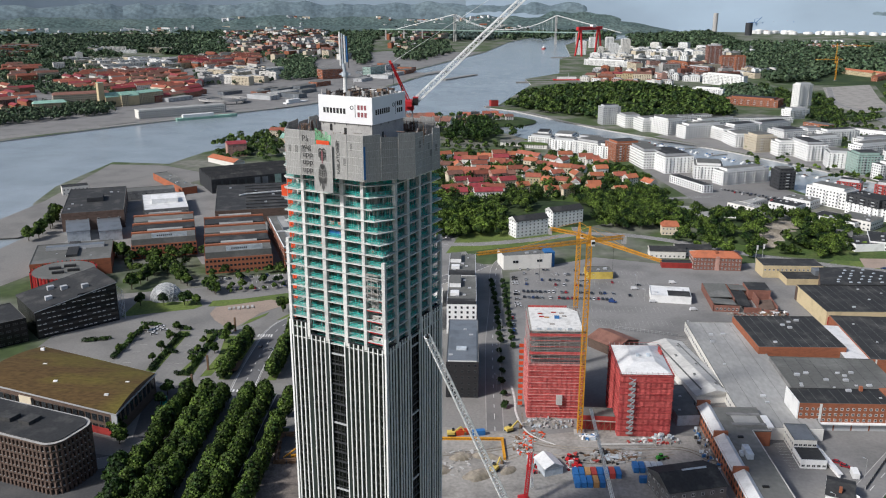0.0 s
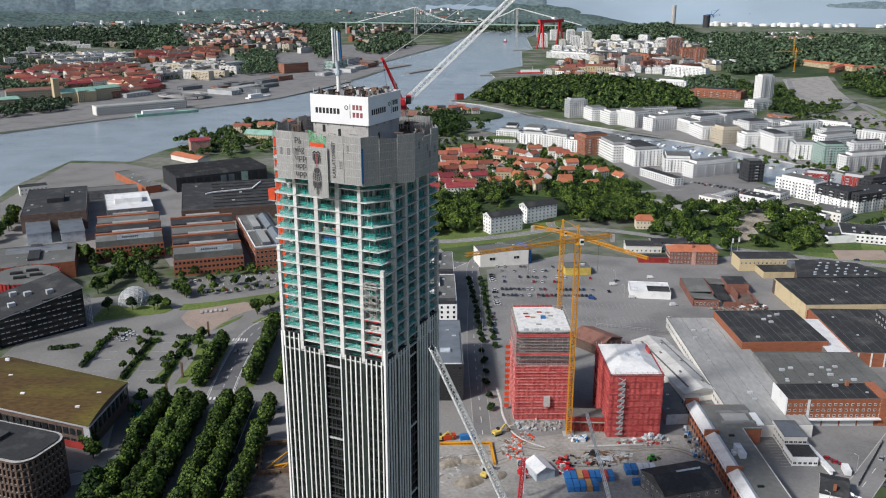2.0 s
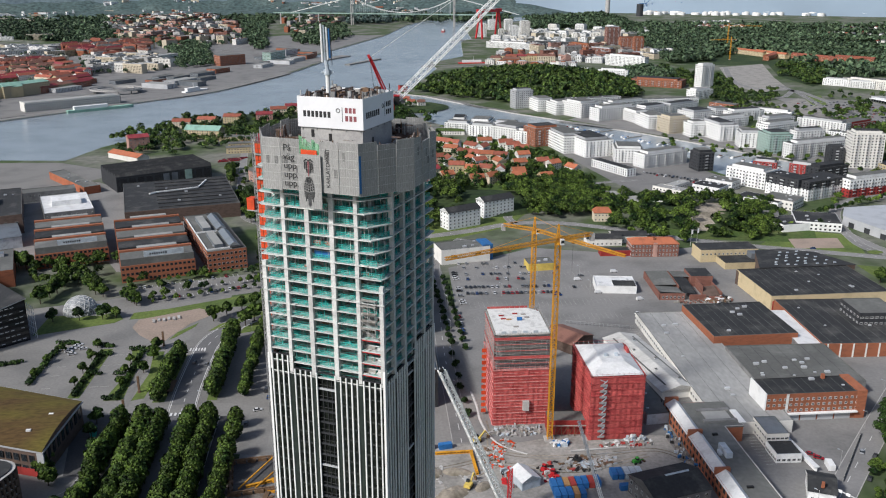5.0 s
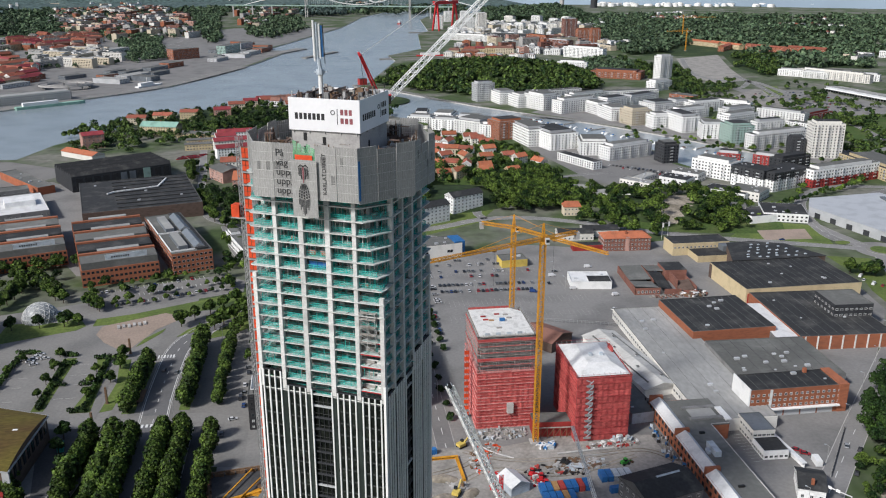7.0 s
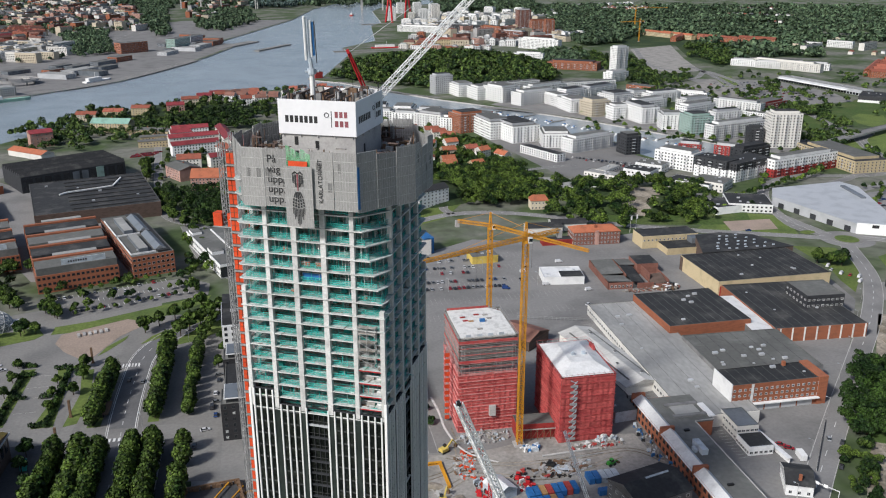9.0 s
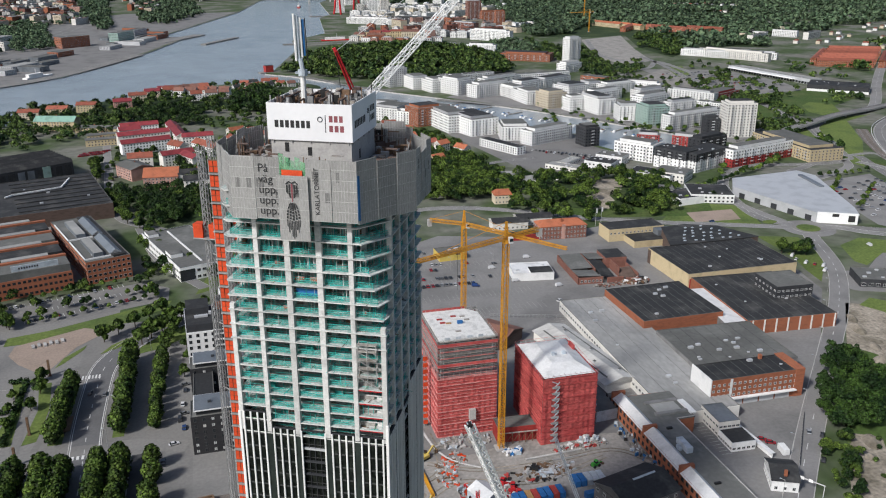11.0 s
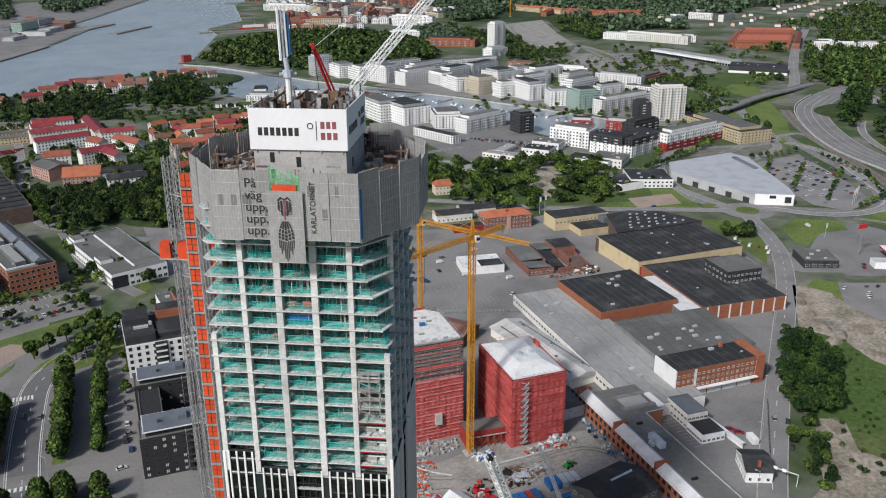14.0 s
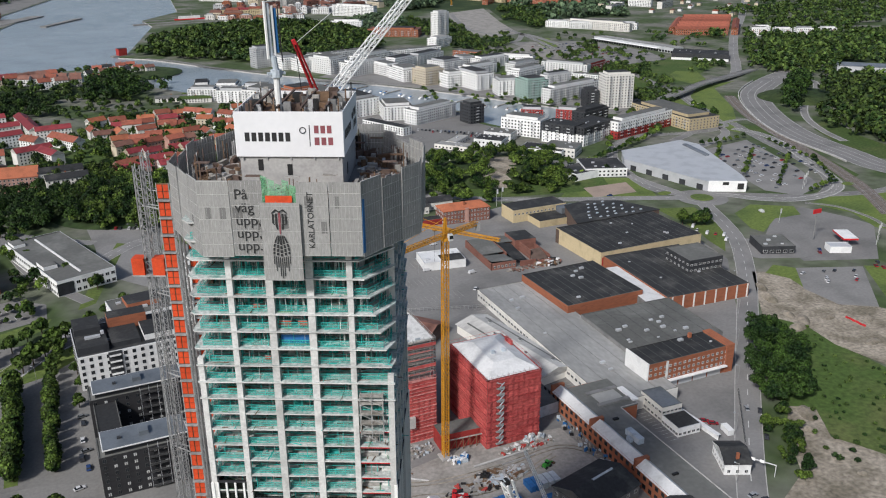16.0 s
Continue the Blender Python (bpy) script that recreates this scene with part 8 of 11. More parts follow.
flats("apartment_block", 631, 1140, 70, 26, 11, 29, "crimson", "roofgrey", "crimson apartment block with a grey flat roof by the canal")
flats("apartment_block", 527, 1258, 29, 10, 10, 36, "brick", "roofgrey", "red brick apartment block with a grey flat roof by the canal")
flats("apartment_block", 533, 1336, 43, 20, 9, -54, "brick", "roofgrey", "red brick apartment block with a grey flat roof by the canal")
flats("apartment_block", 462, 1717, 59, 14, 20, -29, "white", "roofgrey", "white rendered apartment block with a grey flat roof by the canal")
flats("apartment_block", 295, 1869, 85, 14, 12, 3, "white", "roofgrey", "white rendered apartment block with a grey flat roof by the canal")
flats("apartment_block", 399, 1828, 99, 14, 12, -23, "white", "roofgrey", "white rendered apartment block with a grey flat roof by the canal")
flats("brick_hall", 522, 1621, 94, 40, 13, -32, "brick", "tilebrown", "long brick hall with a stepped brown roof")
flats("residential_tower", 578, 1542, 28, 18, 47, 22, "white", "rooflight", "tall white residential tower")
flats("apartment_block", 538, 1455, 43, 20, 15, 28, "white", "rooflight", "white rendered apartment block with a grey flat roof by the canal")
flats("apartment_block", 909, 1536, 141, 14, 15, -60, "offwhite", "roofgrey", "off-white apartment block with a grey flat roof by the canal")
flats("apartment_block", 160, 1160, 34, 16, 14, -30, "white", "roofgrey", "white rendered apartment block with a grey flat roof by the canal")
flats("apartment_block", 96, 1166, 34, 18, 14, -25, "white", "roofgrey", "white rendered apartment block with a grey flat roof by the canal")
flats("apartment_block", 126, 1142, 34, 18, 14, -28, "white", "roofgrey", "white rendered apartment block with a grey flat roof by the canal")
flats("apartment_block", 103, 1220, 19, 40, 11, -11, "white", "roofgrey", "white rendered apartment block with a grey flat roof by the canal")
flats("apartment_block", 132, 1203, 29, 40, 11, -19, "white", "roofgrey", "white rendered apartment block with a grey flat roof by the canal")
flats("apartment_block", 563, 1966, 104, 16, 23, -49, "white", "roofgrey", "white rendered apartment block with a grey flat roof by the canal")
flats("apartment_block", 376, 2454, 137, 25, 16, -38, "white", "roofgrey", "white rendered apartment block with a grey flat roof by the canal")
flats("office_building", 490, 2418, 127, 30, 18, -30, "charcoal", "roofdark", "long black office building with a glass front")
flats("residential_tower", 648, 2391, 37, 24, 60, 3, "darkbrick", "roofdark", "tall dark red brick tower among lower blocks")
flats("apartment_block", 672, 2340, 37, 20, 36, 3, "brick", "roofdark", "red brick apartment block with a grey flat roof by the canal")
flats("apartment_block", 538, 2288, 84, 20, 25, -66, "brick", "roofdark", "red brick apartment block with a grey flat roof by the canal")
flats("apartment_block", 690, 2292, 26, 16, 40, 3, "brick", "roofdark", "red brick apartment block with a grey flat roof by the canal")
flats("apartment_block", 567, 2193, 70, 20, 21, -53, "darkbrick", "roofdark", "darkbrick apartment block with a grey flat roof by the canal")
flats("residential_tower", 437, 3225, 29, 18, 36, 3, "white", "roofgrey", "white residential tower by the shipyard crane")
flats("residential_tower", 497, 3228, 29, 18, 36, 3, "white", "roofgrey", "white residential tower by the shipyard crane")
flats("residential_tower", 539, 3140, 28, 18, 35, 3, "white", "roofgrey", "white residential tower by the shipyard crane")
flats("apartment_block", 550, 2933, 35, 18, 16, -44, "offwhite", "roofgrey", "off-white apartment block with a grey flat roof by the canal")
flats("apartment_block", 582, 2860, 34, 18, 16, -43, "white", "roofgrey", "white rendered apartment block with a grey flat roof by the canal")
flats("apartment_block", 624, 2886, 34, 18, 16, -44, "white", "roofgrey", "white rendered apartment block with a grey flat roof by the canal")
flats("apartment_block", 654, 2816, 32, 18, 16, -44, "offwhite", "roofgrey", "off-white apartment block with a grey flat roof by the canal")
flats("apartment_block", 701, 2866, 33, 18, 16, -45, "white", "roofgrey", "white rendered apartment block with a grey flat roof by the canal")
flats("apartment_block", 795, 3080, 36, 18, 17, -48, "white", "roofgrey", "white rendered apartment block with a grey flat roof by the canal")
flats("apartment_block", 664, 3219, 39, 18, 18, -48, "offwhite", "roofgrey", "off-white apartment block with a grey flat roof by the canal")
flats("apartment_block", 767, 3225, 39, 18, 18, -49, "white", "roofgrey", "white rendered apartment block with a grey flat roof by the canal")
flats("apartment_block", 856, 3140, 37, 18, 18, -49, "white", "roofgrey", "white rendered apartment block with a grey flat roof by the canal")
flats("apartment_block", 420, 2803, 34, 18, 16, -41, "offwhite", "roofgrey", "off-white apartment block with a grey flat roof by the canal")

# shops, town blocks and halls up the slope
o = block("shopping_hall", 838, 1312, 180, 24, 8, -80, "metalwall", "rooflight", "long low shopping hall with a pale flat roof", "building", vents=8)
part("canopy", Mesh().box(-88, -18, 5, 60, -12, 5.6, "white"), o, "white canopy over the shop fronts")
rows_of_windows(o, 180, 24, 8, 1, 0.4, 6.0, 4.6, 3.2, "f", frame="framedark")
o = block("shopping_hall", 850, 1166, 84, 52, 9, -42, "charcoal", "roofdark", "dark shopping hall with a white front", "building", vents=6, band=("white", 3.5))
block("blue_hall", 985, 965, 92, 36, 9, -45, "metalwall", "roofblue", "low hall under a blue-grey sheet roof", "building", rise=2.5)
for i in range(6):
    x, y = 1035 + 30 * i, 1385 + 32 * i
    o = block("brick_terrace", x, y, 96, 13, 11, -26, "brick", "tile", "long brick terrace with a red tile roof", "house", group="brick terraces", rise=3.5)
    rows_of_windows(o, 96, 13, 11, 3, 1.0, 3.6, 1.3, 1.5, "fr")
for x, y in ((990, 1412), (1085, 1352)):
    o = block("brick_terrace", x + 60, y + 64, 170, 12, 11, 47, "brick", "tile", "long brick terrace with a red tile roof", "house", group="brick terraces", rise=3.5)
    rows_of_windows(o, 170, 12, 11, 3, 1.0, 3.6, 1.3, 1.5, "frl")
for x, y, w in ((1122, 1332, 34), (1160, 1312, 30), (1200, 1300, 30), (1240, 1282, 28), (1150, 1352, 26)):
    flats("apartment_block", x, y, w, 16, 13, -25, "white", "roofgrey", "white apartment house with pale red balconies", bands="pink")
for x, y, w, d, h, rot, m, r in ((270, 828, 34, 14, 4, -50, "offwhite", "rooflight"), (282, 846, 30, 12, 4, 40, "offwhite", "rooflight"), (306, 820, 28, 20, 8, -48, "white", "roofdark"), (328, 842, 28, 20, 8, -48, "white", "roofgrey"),
                                 (336, 772, 40, 22, 7, -48, "white", "roofdark"), (354, 768, 30, 26, 8, -48, "offwhite", "roofgrey"), (352, 702, 36, 34, 7, -20, "white", "roofdark")):
    o = block("low_house", x, y, w, d, h, rot, m, r, "low white house with a flat dark roof below the canal quarter", "building", vents=4)
    rows_of_windows(o, w, d, h, max(1, round(h / 3.4)), 1.0, 3.6, 1.6, 1.4, "frl")


for x, y, w, rot, roof in ((958, 2215, 120, -72, "tileorange"), (990, 2150, 110, -74, "tileorange"), (965, 2100, 90, 50, "tile"), (1010, 2060, 90, 62, "tileorange"), (1050, 2060, 110, -62, "tile"), (1048, 1975, 100, 55, "tileorange"), (1100, 1975, 110, 38, "tileorange"), (1130, 2010, 90, -50, "tile")):
    o = block("brick_terrace", x, y, w, 14, 11, rot, "yellowwall" if roof == "tileorange" else "brick", roof, "long terrace with an orange-red tile roof by the woods", "house", group="brick terraces", rise=3.5)
    rows_of_windows(o, w, 14, 11, 3, 1.0, 3.6, 1.3, 1.5, "fl")
for x, y, w in ((860, 1600, 46), (888, 1560, 46), (935, 1560, 50), (962, 1520, 50)):
    flats("apartment_block", x, y, w, 14, 12, -45, "white", "roofgrey", "white apartment row below the far woods")


# ---- houses with red roofs ----
house_rng = random.Random(21)


def house_row(x0, y0, x1, y1, n, w, d, h, rot, label, roofs=("tile",), walls=("offwhite", "white", "beige"), rise=3.2, loose=0.0):
    for i in range(n):
        f = i / max(1, n - 1)
        x, y = x0 + (x1 - x0) * f + house_rng.uniform(-2 - loose, 2 + loose), y0 + (y1 - y0) * f + house_rng.uniform(-2 - loose, 2 + loose)
        wl, rf = house_rng.choice(walls), house_rng.choice(roofs)
        zz = hill_height(x, y)
        o = block("terraced_house" if n > 2 else "house", x, y, w * house_rng.uniform(0.9, 1.1), d, h * (house_rng.uniform(0.85, 1.35) if loose else 1), rot + house_rng.uniform(-3, 3) + (house_rng.choice([0, 0, 90, -14, 16]) if loose else 0), wl, rf, label, "house", rise=rise, group="red-roofed houses", z=max(0, zz - 0.5))
        rows_of_windows(o, w * 0.9, d, h, max(1, round(h / 3)), 0.9, 3.2, 1.2, 1.4, "frl")
        part("chimney", Mesh().box(-0.6, 0.4, h + rise * 0.6, 0.4, 1.3, h + rise + 1.3, "brick"), ROOFS[o])


RR = "house with a red tile roof in a dense old quarter"
for x0, y0, x1, y1, n, w, rot, roofs, walls in ((-30, 1046, 52, 1068, 5, 17, 12, ("tile", "tileorange"), ("white", "offwhite")), (-34, 1018, 50, 1036, 6, 18, 10, ("tile", "tilecrimson", "tile"), ("offwhite", "beige")), (-30, 990, 44, 1008, 5, 19, 10, ("tile", "tilebrown", "tileorange"), ("offwhite", "beige")),
                                                (-24, 962, 46, 978, 5, 17, 12, ("tile", "tileorange"), ("beige", "white")), (-20, 934, 44, 948, 5, 18, 8, ("tilebrown", "tile", "tile"), ("beige", "pink")), (-14, 905, 44, 914, 4, 18, 6, ("tilecrimson", "tile"), ("offwhite", "beige")), (-22, 872, 28, 880, 3, 22, 12, ("tilecrimson", "tile"), ("pink", "offwhite")),
                                                (64, 1066, 108, 1030, 4, 19, -35, ("tile",), ("white", "offwhite")), (122, 1062, 158, 1020, 4, 17, 5, ("tile", "tileorange"), ("white", "offwhite")), (76, 1020, 124, 975, 5, 16, -25, ("tile", "tileorange"), ("white", "beige")), (70, 966, 132, 936, 5, 15, 15, ("tile", "tileorange"), ("beige", "white")),
                                                (62, 922, 128, 902, 5, 15, -10, ("tile", "tileorange"), ("beige", "white", "yellowwall")), (150, 968, 186, 916, 4, 15, 30, ("tileorange", "tile"), ("beige", "offwhite")), (58, 880, 150, 868, 5, 15, 20, ("tileorange", "tile"), ("beige", "yellowwall"))):
    house_row(x0, y0, x1, y1, n, w, 10, 8.2, rot, RR, roofs, walls, 3.4, 4.0)
house_row(-20, 850, 16, 856, 2, 30, 12, 10, 12, "large house with a dark red roof", ("tilecrimson",), ("pink", "offwhite"))
C = "long white house with a crimson sheet roof"
for x, y, w, rot in ((-139, 1103, 44, 14), (-133, 1054, 52, 17), (-129, 1011, 54, 18), (-148, 1078, 24, 16), (-100, 1066, 80, -77), (-75, 1024, 36, 5), (-96, 946, 32, 24), (-80, 928, 26, -62)):
    house_row(x, y, x, y, 1, w, 12, 12, rot, C, ("tilecrimson",), ("white", "offwhite"))
house_row(-128, 946, -128, 946, 1, 22, 13, 10, 4, "house with a pale red tile roof", ("tile",), ("offwhite",), 4)
house_row(-66, 990, -66, 990, 1, 44, 13, 9, -60, "long white house with a bright red tile roof", ("tile",), ("white",), 4)
house_row(-97, 1003, -97, 1003, 1, 20, 12, 8, -50, "white house with a red tile roof", ("tile",), ("white",), 4)
house_row(-178, 1085, -176, 1060, 2, 34, 12, 7, 10, "low yellow house with a flat grey roof", ("roofgrey",), ("yellowwall",), 1.2)
house_row(-131, 906, -131, 906, 1, 30, 22, 11, -58, "pink apartment house with a grey roof", ("roofgrey",), ("pink",), 3)
house_row(-106, 862, -106, 862, 1, 32, 24, 12, -6, "pale brown apartment house with a hipped orange roof", ("tileorange",), ("pink",), 6)
house_row(-72, 832, -72, 832, 1, 34, 14, 14, 6, "grey-white apartment house with a dark roof", ("roofdark",), ("offwhite",), 3)
house_row(-76, 858, -76, 858, 1, 32, 14, 13, 6, "grey apartment house with a dark roof", ("roofdark",), ("offwhite",), 3)
house_row(-238, 1160, -238, 1160, 1, 46, 18, 11, -14, "yellow brick villa with a green copper roof", ("copper",), ("yellowwall",), 5)
house_row(-192, 1130, -150, 1112, 2, 40, 12, 6, -18, "low yellow school wing with a grey roof", ("roofgrey",), ("yellowwall",), 2)
house_row(-170, 1270, -120, 1385, 4, 22, 14, 10, 10, "villa with a red roof by the river", ("tile", "tilecrimson"), ("beige", "pink"))
house_row(-280, 1240, -215, 1270, 3, 24, 14, 9, -10, "villa with a red roof by the river", ("tile",), ("beige", "yellowwall"))
house_row(-20, 1380, 60, 1390, 6, 12, 9, 6, 20, "small white wooden house on the wooded hill", ("tilebrown", "roofdark", "tile"), ("white", "offwhite"))
house_row(-10, 1410, 40, 1425, 4, 12, 9, 6, -10, "small white wooden house on the wooded hill", ("tilebrown", "roofdark", "tile"), ("white", "offwhite"))
V = "small white villa with a red roof on the point"
house_row(-118, 1372, -70, 1392, 5, 15, 11, 10, 15, V, ("tile", "tilebrown"), ("white", "offwhite"), 4)
house_row(-100, 1335, -40, 1350, 5, 15, 11, 10, -20, V, ("tile", "tilebrown"), ("white", "offwhite"), 4)
house_row(-80, 1300, -20, 1318, 4, 15, 11, 10, 10, V, ("tile", "tilebrown"), ("white", "offwhite"), 4)
house_row(60, 1175, 85, 1160, 2, 34, 14, 5, -10, "low pale boat shed with a dull roof", ("wild", "roofgrey"), ("offwhite",), 2)


# ---- trees ----
def leaf_cloud(rng, lobes, count, size, flat=1.0):
    """Many small leaf clumps on the surface of a few lobes (x, y, z, r)."""
    V, F = [], []
    w = np.array([l[3] ** 2 for l in lobes])
    w = w / w.sum()
    for lobe, n in zip(lobes, np.maximum(3, (w * count)).astype(int)):
        c, r = np.array(lobe[:3]), lobe[3]
        d = rng.normal(size=(n, 3))
        d[:, 2] = np.where(d[:, 2] < -0.25, -d[:, 2] * 0.6, d[:, 2])
        d /= np.linalg.norm(d, axis=1)[:, None]
        p = c + d * (r * rng.uniform(0.72, 1.1, n))[:, None] * np.array((1, 1, flat))
        nrm = d + rng.normal(size=(n, 3)) * 0.45
        nrm /= np.linalg.norm(nrm, axis=1)[:, None]
        a = np.cross(nrm, rng.normal(size=(n, 3)))
        a /= np.linalg.norm(a, axis=1)[:, None]
        b = np.cross(nrm, a)
        s = size * rng.uniform(0.6, 1.35, n)[:, None]
        k = len(V)
        quad = np.stack([p - a * s - b * s * 0.7, p + a * s - b * s * 0.6, p + a * s * 0.7 + b * s + nrm * s * 0.35, p - a * s * 0.8 + b * s * 0.9], 1).reshape(-1, 3)
        V += quad.tolist()
        F += (np.arange(n * 4).reshape(-1, 4) + k).tolist()
    return V, F


def crown_mesh(seed, r, h, count, size, m, columnar=False):
    rng = np.random.default_rng(seed)
    lobes = []
    if columnar:
        for i in range(7):
            f = i / 6
            lobes.append((rng.normal() * 0.5, rng.normal() * 0.5, h * (0.22 + 0.66 * f), r * (0.78 + 0.35 * math.sin(f * 2.6) - 0.45 * f * f)))
    else:
        lobes.append((0, 0, h * 0.58, r * 0.72))
        for i in range(8):
            a = i / 8 * math.tau + rng.uniform(-0.3, 0.3)
            rr = r * rng.uniform(0.45, 0.72)
            lobes.append((rr * math.cos(a), rr * math.sin(a), h * rng.uniform(0.42, 0.78), r * rng.uniform(0.34, 0.5)))
        for i in range(3):
            lobes.append((rng.normal() * r * 0.25, rng.normal() * r * 0.25, h * rng.uniform(0.8, 0.92), r * rng.uniform(0.3, 0.42)))
    V, F = leaf_cloud(rng, lobes, count, size)
    inner = np.random.default_rng(seed + 99)
    V2, F2 = leaf_cloud(inner, [(x, y, z, q * 0.72) for x, y, z, q in lobes], count // 4, size * 1.7)
    k = len(V)
    V += V2
    F += [[i + k for i in f] for f in F2]
    me = bpy.data.meshes.new("crown")
    me.from_pydata(V, [], F)
    me.materials.append(M[m])
    return me


def trunk_mesh(h, r):
    q = Mesh()
    q.bar((0, 0, -0.3), (0, 0, h * 0.45), r, "bark", 7)
    for i in range(5):
        a = i * 1.26
        q.bar((0, 0, h * (0.28 + 0.04 * i)), (h * 0.2 * math.cos(a), h * 0.2 * math.sin(a), h * (0.55 + 0.05 * i)), r * 0.42, "bark", 5)
    return q.data("trunk")


TREES = {}


def tree_kind(name, r, h, count, size, m, label, columnar=False, variants=3):
    TREES[name] = []
    for i in range(variants):
        o = thing("shrub" if name == "shrub" else "tree", pose(0, 0, -500), label, "shrub" if name == "shrub" else "tree")
        part("trunk", trunk_mesh(h, 0.03 * h), o)
        part("crown", crown_mesh(hash_of(name) + i, r, h, count, size, m, columnar), o)
        TREES[name].append(o)


def hash_of(s):
    return sum(ord(c) * (i + 1) for i, c in enumerate(s)) % 9973


tree_kind("avenue", 4.1, 13.0, 1300, 0.52, "leaf", "dense clipped avenue tree with a tall green crown", True)
tree_kind("street", 2.9, 7.5, 520, 0.5, "leaf", "small round street tree")
tree_kind("park", 5.6, 13, 850, 0.76, "leaf", "broad leafy park tree")
tree_kind("shrub", 1.7, 3.4, 220, 0.4, "leafdark", "low round shrub in a planted strip", False, 2)
tree_kind("dark", 5.8, 15, 900, 0.76, "leafdark", "tall dark-leaved tree at the roadside")
tree_rng = random.Random(5)
_used = set()


def tree(kind, x, y, s=1.0, group="", z=None):
    o = tree_rng.choice(TREES[kind])
    m = pose(x, y, hill_height(x, y) - 0.2 if z is None else z, 0, 0, tree_rng.uniform(0, 360)) @ Matrix.Scale(s * tree_rng.uniform(0.88, 1.12), 4)
    if o.name not in _used:
        _used.add(o.name)
        o.matrix_basis = m
        t = o
    else:
        t = copy_thing(o, m)
        t.matrix_basis = m
    return tagged(t, group=group)


def tree_line(kind, x0, y0, x1, y1, n, s=1.0, jitter=0.6, group=""):
    for i in range(n):
        f = i / max(1, n - 1)
        tree(kind, x0 + (x1 - x0) * f + tree_rng.uniform(-jitter, jitter), y0 + (y1 - y0) * f + tree_rng.uniform(-jitter, jitter), s, group)


AV = "avenue trees"
tree_line("avenue", -145.5, 400, -146, 350, 8, 0.95, 0.6, AV)
tree_line("avenue", -145.5, 342, -144, 300, 6, 0.95, 0.6, AV)
tree_line("avenue", -134, 398, -133.5, 290, 15, 1.0, 0.6, AV)
tree_line("avenue", -127.3, 399, -126.5, 290, 15, 1.0, 0.6, AV)
tree_line("avenue", -113, 401, -112, 280, 17, 1.0, 0.6, AV)
tree_line("avenue", -104.8, 398, -104, 290, 15, 1.0, 0.6, AV)
tree_line("avenue", -92.5, 399, -91.5, 387, 2, 0.85, 0.4, AV)
tree_line("avenue", -92.5, 370, -92, 300, 9, 0.9, 0.8, AV)
tree_line("avenue", -135.5, 429, -133, 476, 7, 0.95, 0.5, AV)
tree_line("avenue", -107.5, 432, -108, 500, 10, 0.97, 0.5, AV)
tree_line("avenue", -92.5, 432, -92, 500, 10, 0.8, 0.6, AV)
tree_line("street", -92, 510, -86, 541, 5, 1.1, 1.0, AV)
tree_line("street", -80, 480, -78, 545, 5, 0.9, 1.0)
tree_line("park", -159, 448, -160, 477, 3, 0.42, 0.8)
tree_line("park", -149, 462, -150, 494, 3, 0.6, 1.2)
tree_line("street", -124, 533, -95, 565, 5, 1.35, 0.8, "street trees")
tree_line("street", -103, 523, -84, 552, 5, 1.45, 1.0, "street trees")
tree_line("street", -70, 566, -52, 582, 3, 1.2, 1.0, "street trees")
tree_line("park", -186, 575, -178, 562, 4, 0.7, 1.5)
tree_line("park", -193, 546, -186, 543, 2, 0.65, 1.0)
tree_line("dark", -160, 408, -153, 380, 3, 0.5, 1.5)
tree_line("park", -235, 625, -240, 570, 6, 0.85, 3)
tree_line("park", -225, 610, -205, 580, 6, 0.8, 4)
tree_line("park", -270, 640, -215, 655, 8, 0.7, 3)
tree_line("street", -181, 449, -185, 499, 4, 0.8, 1.5)
tree_line("street", -207, 462, -204, 495, 3, 0.75, 1.5)
tree_line("park", -372, 690, -385, 760, 7, 1.0, 4)
tree_line("park", -290, 655, -275, 640, 4, 0.9, 3)
tree_line("dark", -222, 540, -195, 540, 3, 0.6, 2)
tree_line("park", -118, 740, -150, 830, 12, 0.8, 5)
tree_line("park", -165, 840, -172, 960, 12, 0.8, 4)
tree_line("park", -60, 615, -110, 690, 9, 0.7, 4)
tree_line("park", -175, 380, -165, 355, 4, 0.7, 2)
tree_line("dark", -150, 325, -145, 300, 4, 0.9, 2)
for a, b, n in (((16, 595), (19, 485), 13), ((24, 595), (26, 478), 12), ((18, 470), (18, 400), 6)):
    tree_line("shrub", *a, *b, n, 1.1, 0.6, "street strip shrubs")
tree_line("park", 325, 560, 340, 552, 3, 0.8, 3)
tree("park", 103, 436, 0.7)


CLEAR = [(985, 965, 50), (850, 1165, 50), (835, 1310, 60), (842, 1240, 45), (1090, 1420, 70), (1170, 1500, 70), (1250, 1580, 70), (1170, 1310, 45), (760, 1700, 75), (820, 1850, 70), (715, 1590, 45), (1000, 2080, 60), (1080, 2000, 50), (970, 2190, 60), (1130, 1990, 50), (1300, 3230, 110), (1600, 2800, 130), (1450, 2500, 90), (1800, 3100, 120), (1500, 1750, 60), (1700, 2000, 70), (1220, 1860, 80)]
CLEAR += [(p[0], p[1], 22) for p in MOTORWAY[8:]] + [(p[0], p[1], 7) for p in smooth([(645, 735), (680, 790), (740, 848), (804, 894), (850, 940)])]
CLEAR += [(p[0], p[1], 18) for p in smooth([(785, 1020), (812, 1045), (870, 1110), (929, 1180), (1101, 1369), (1314, 1583)], 12)]


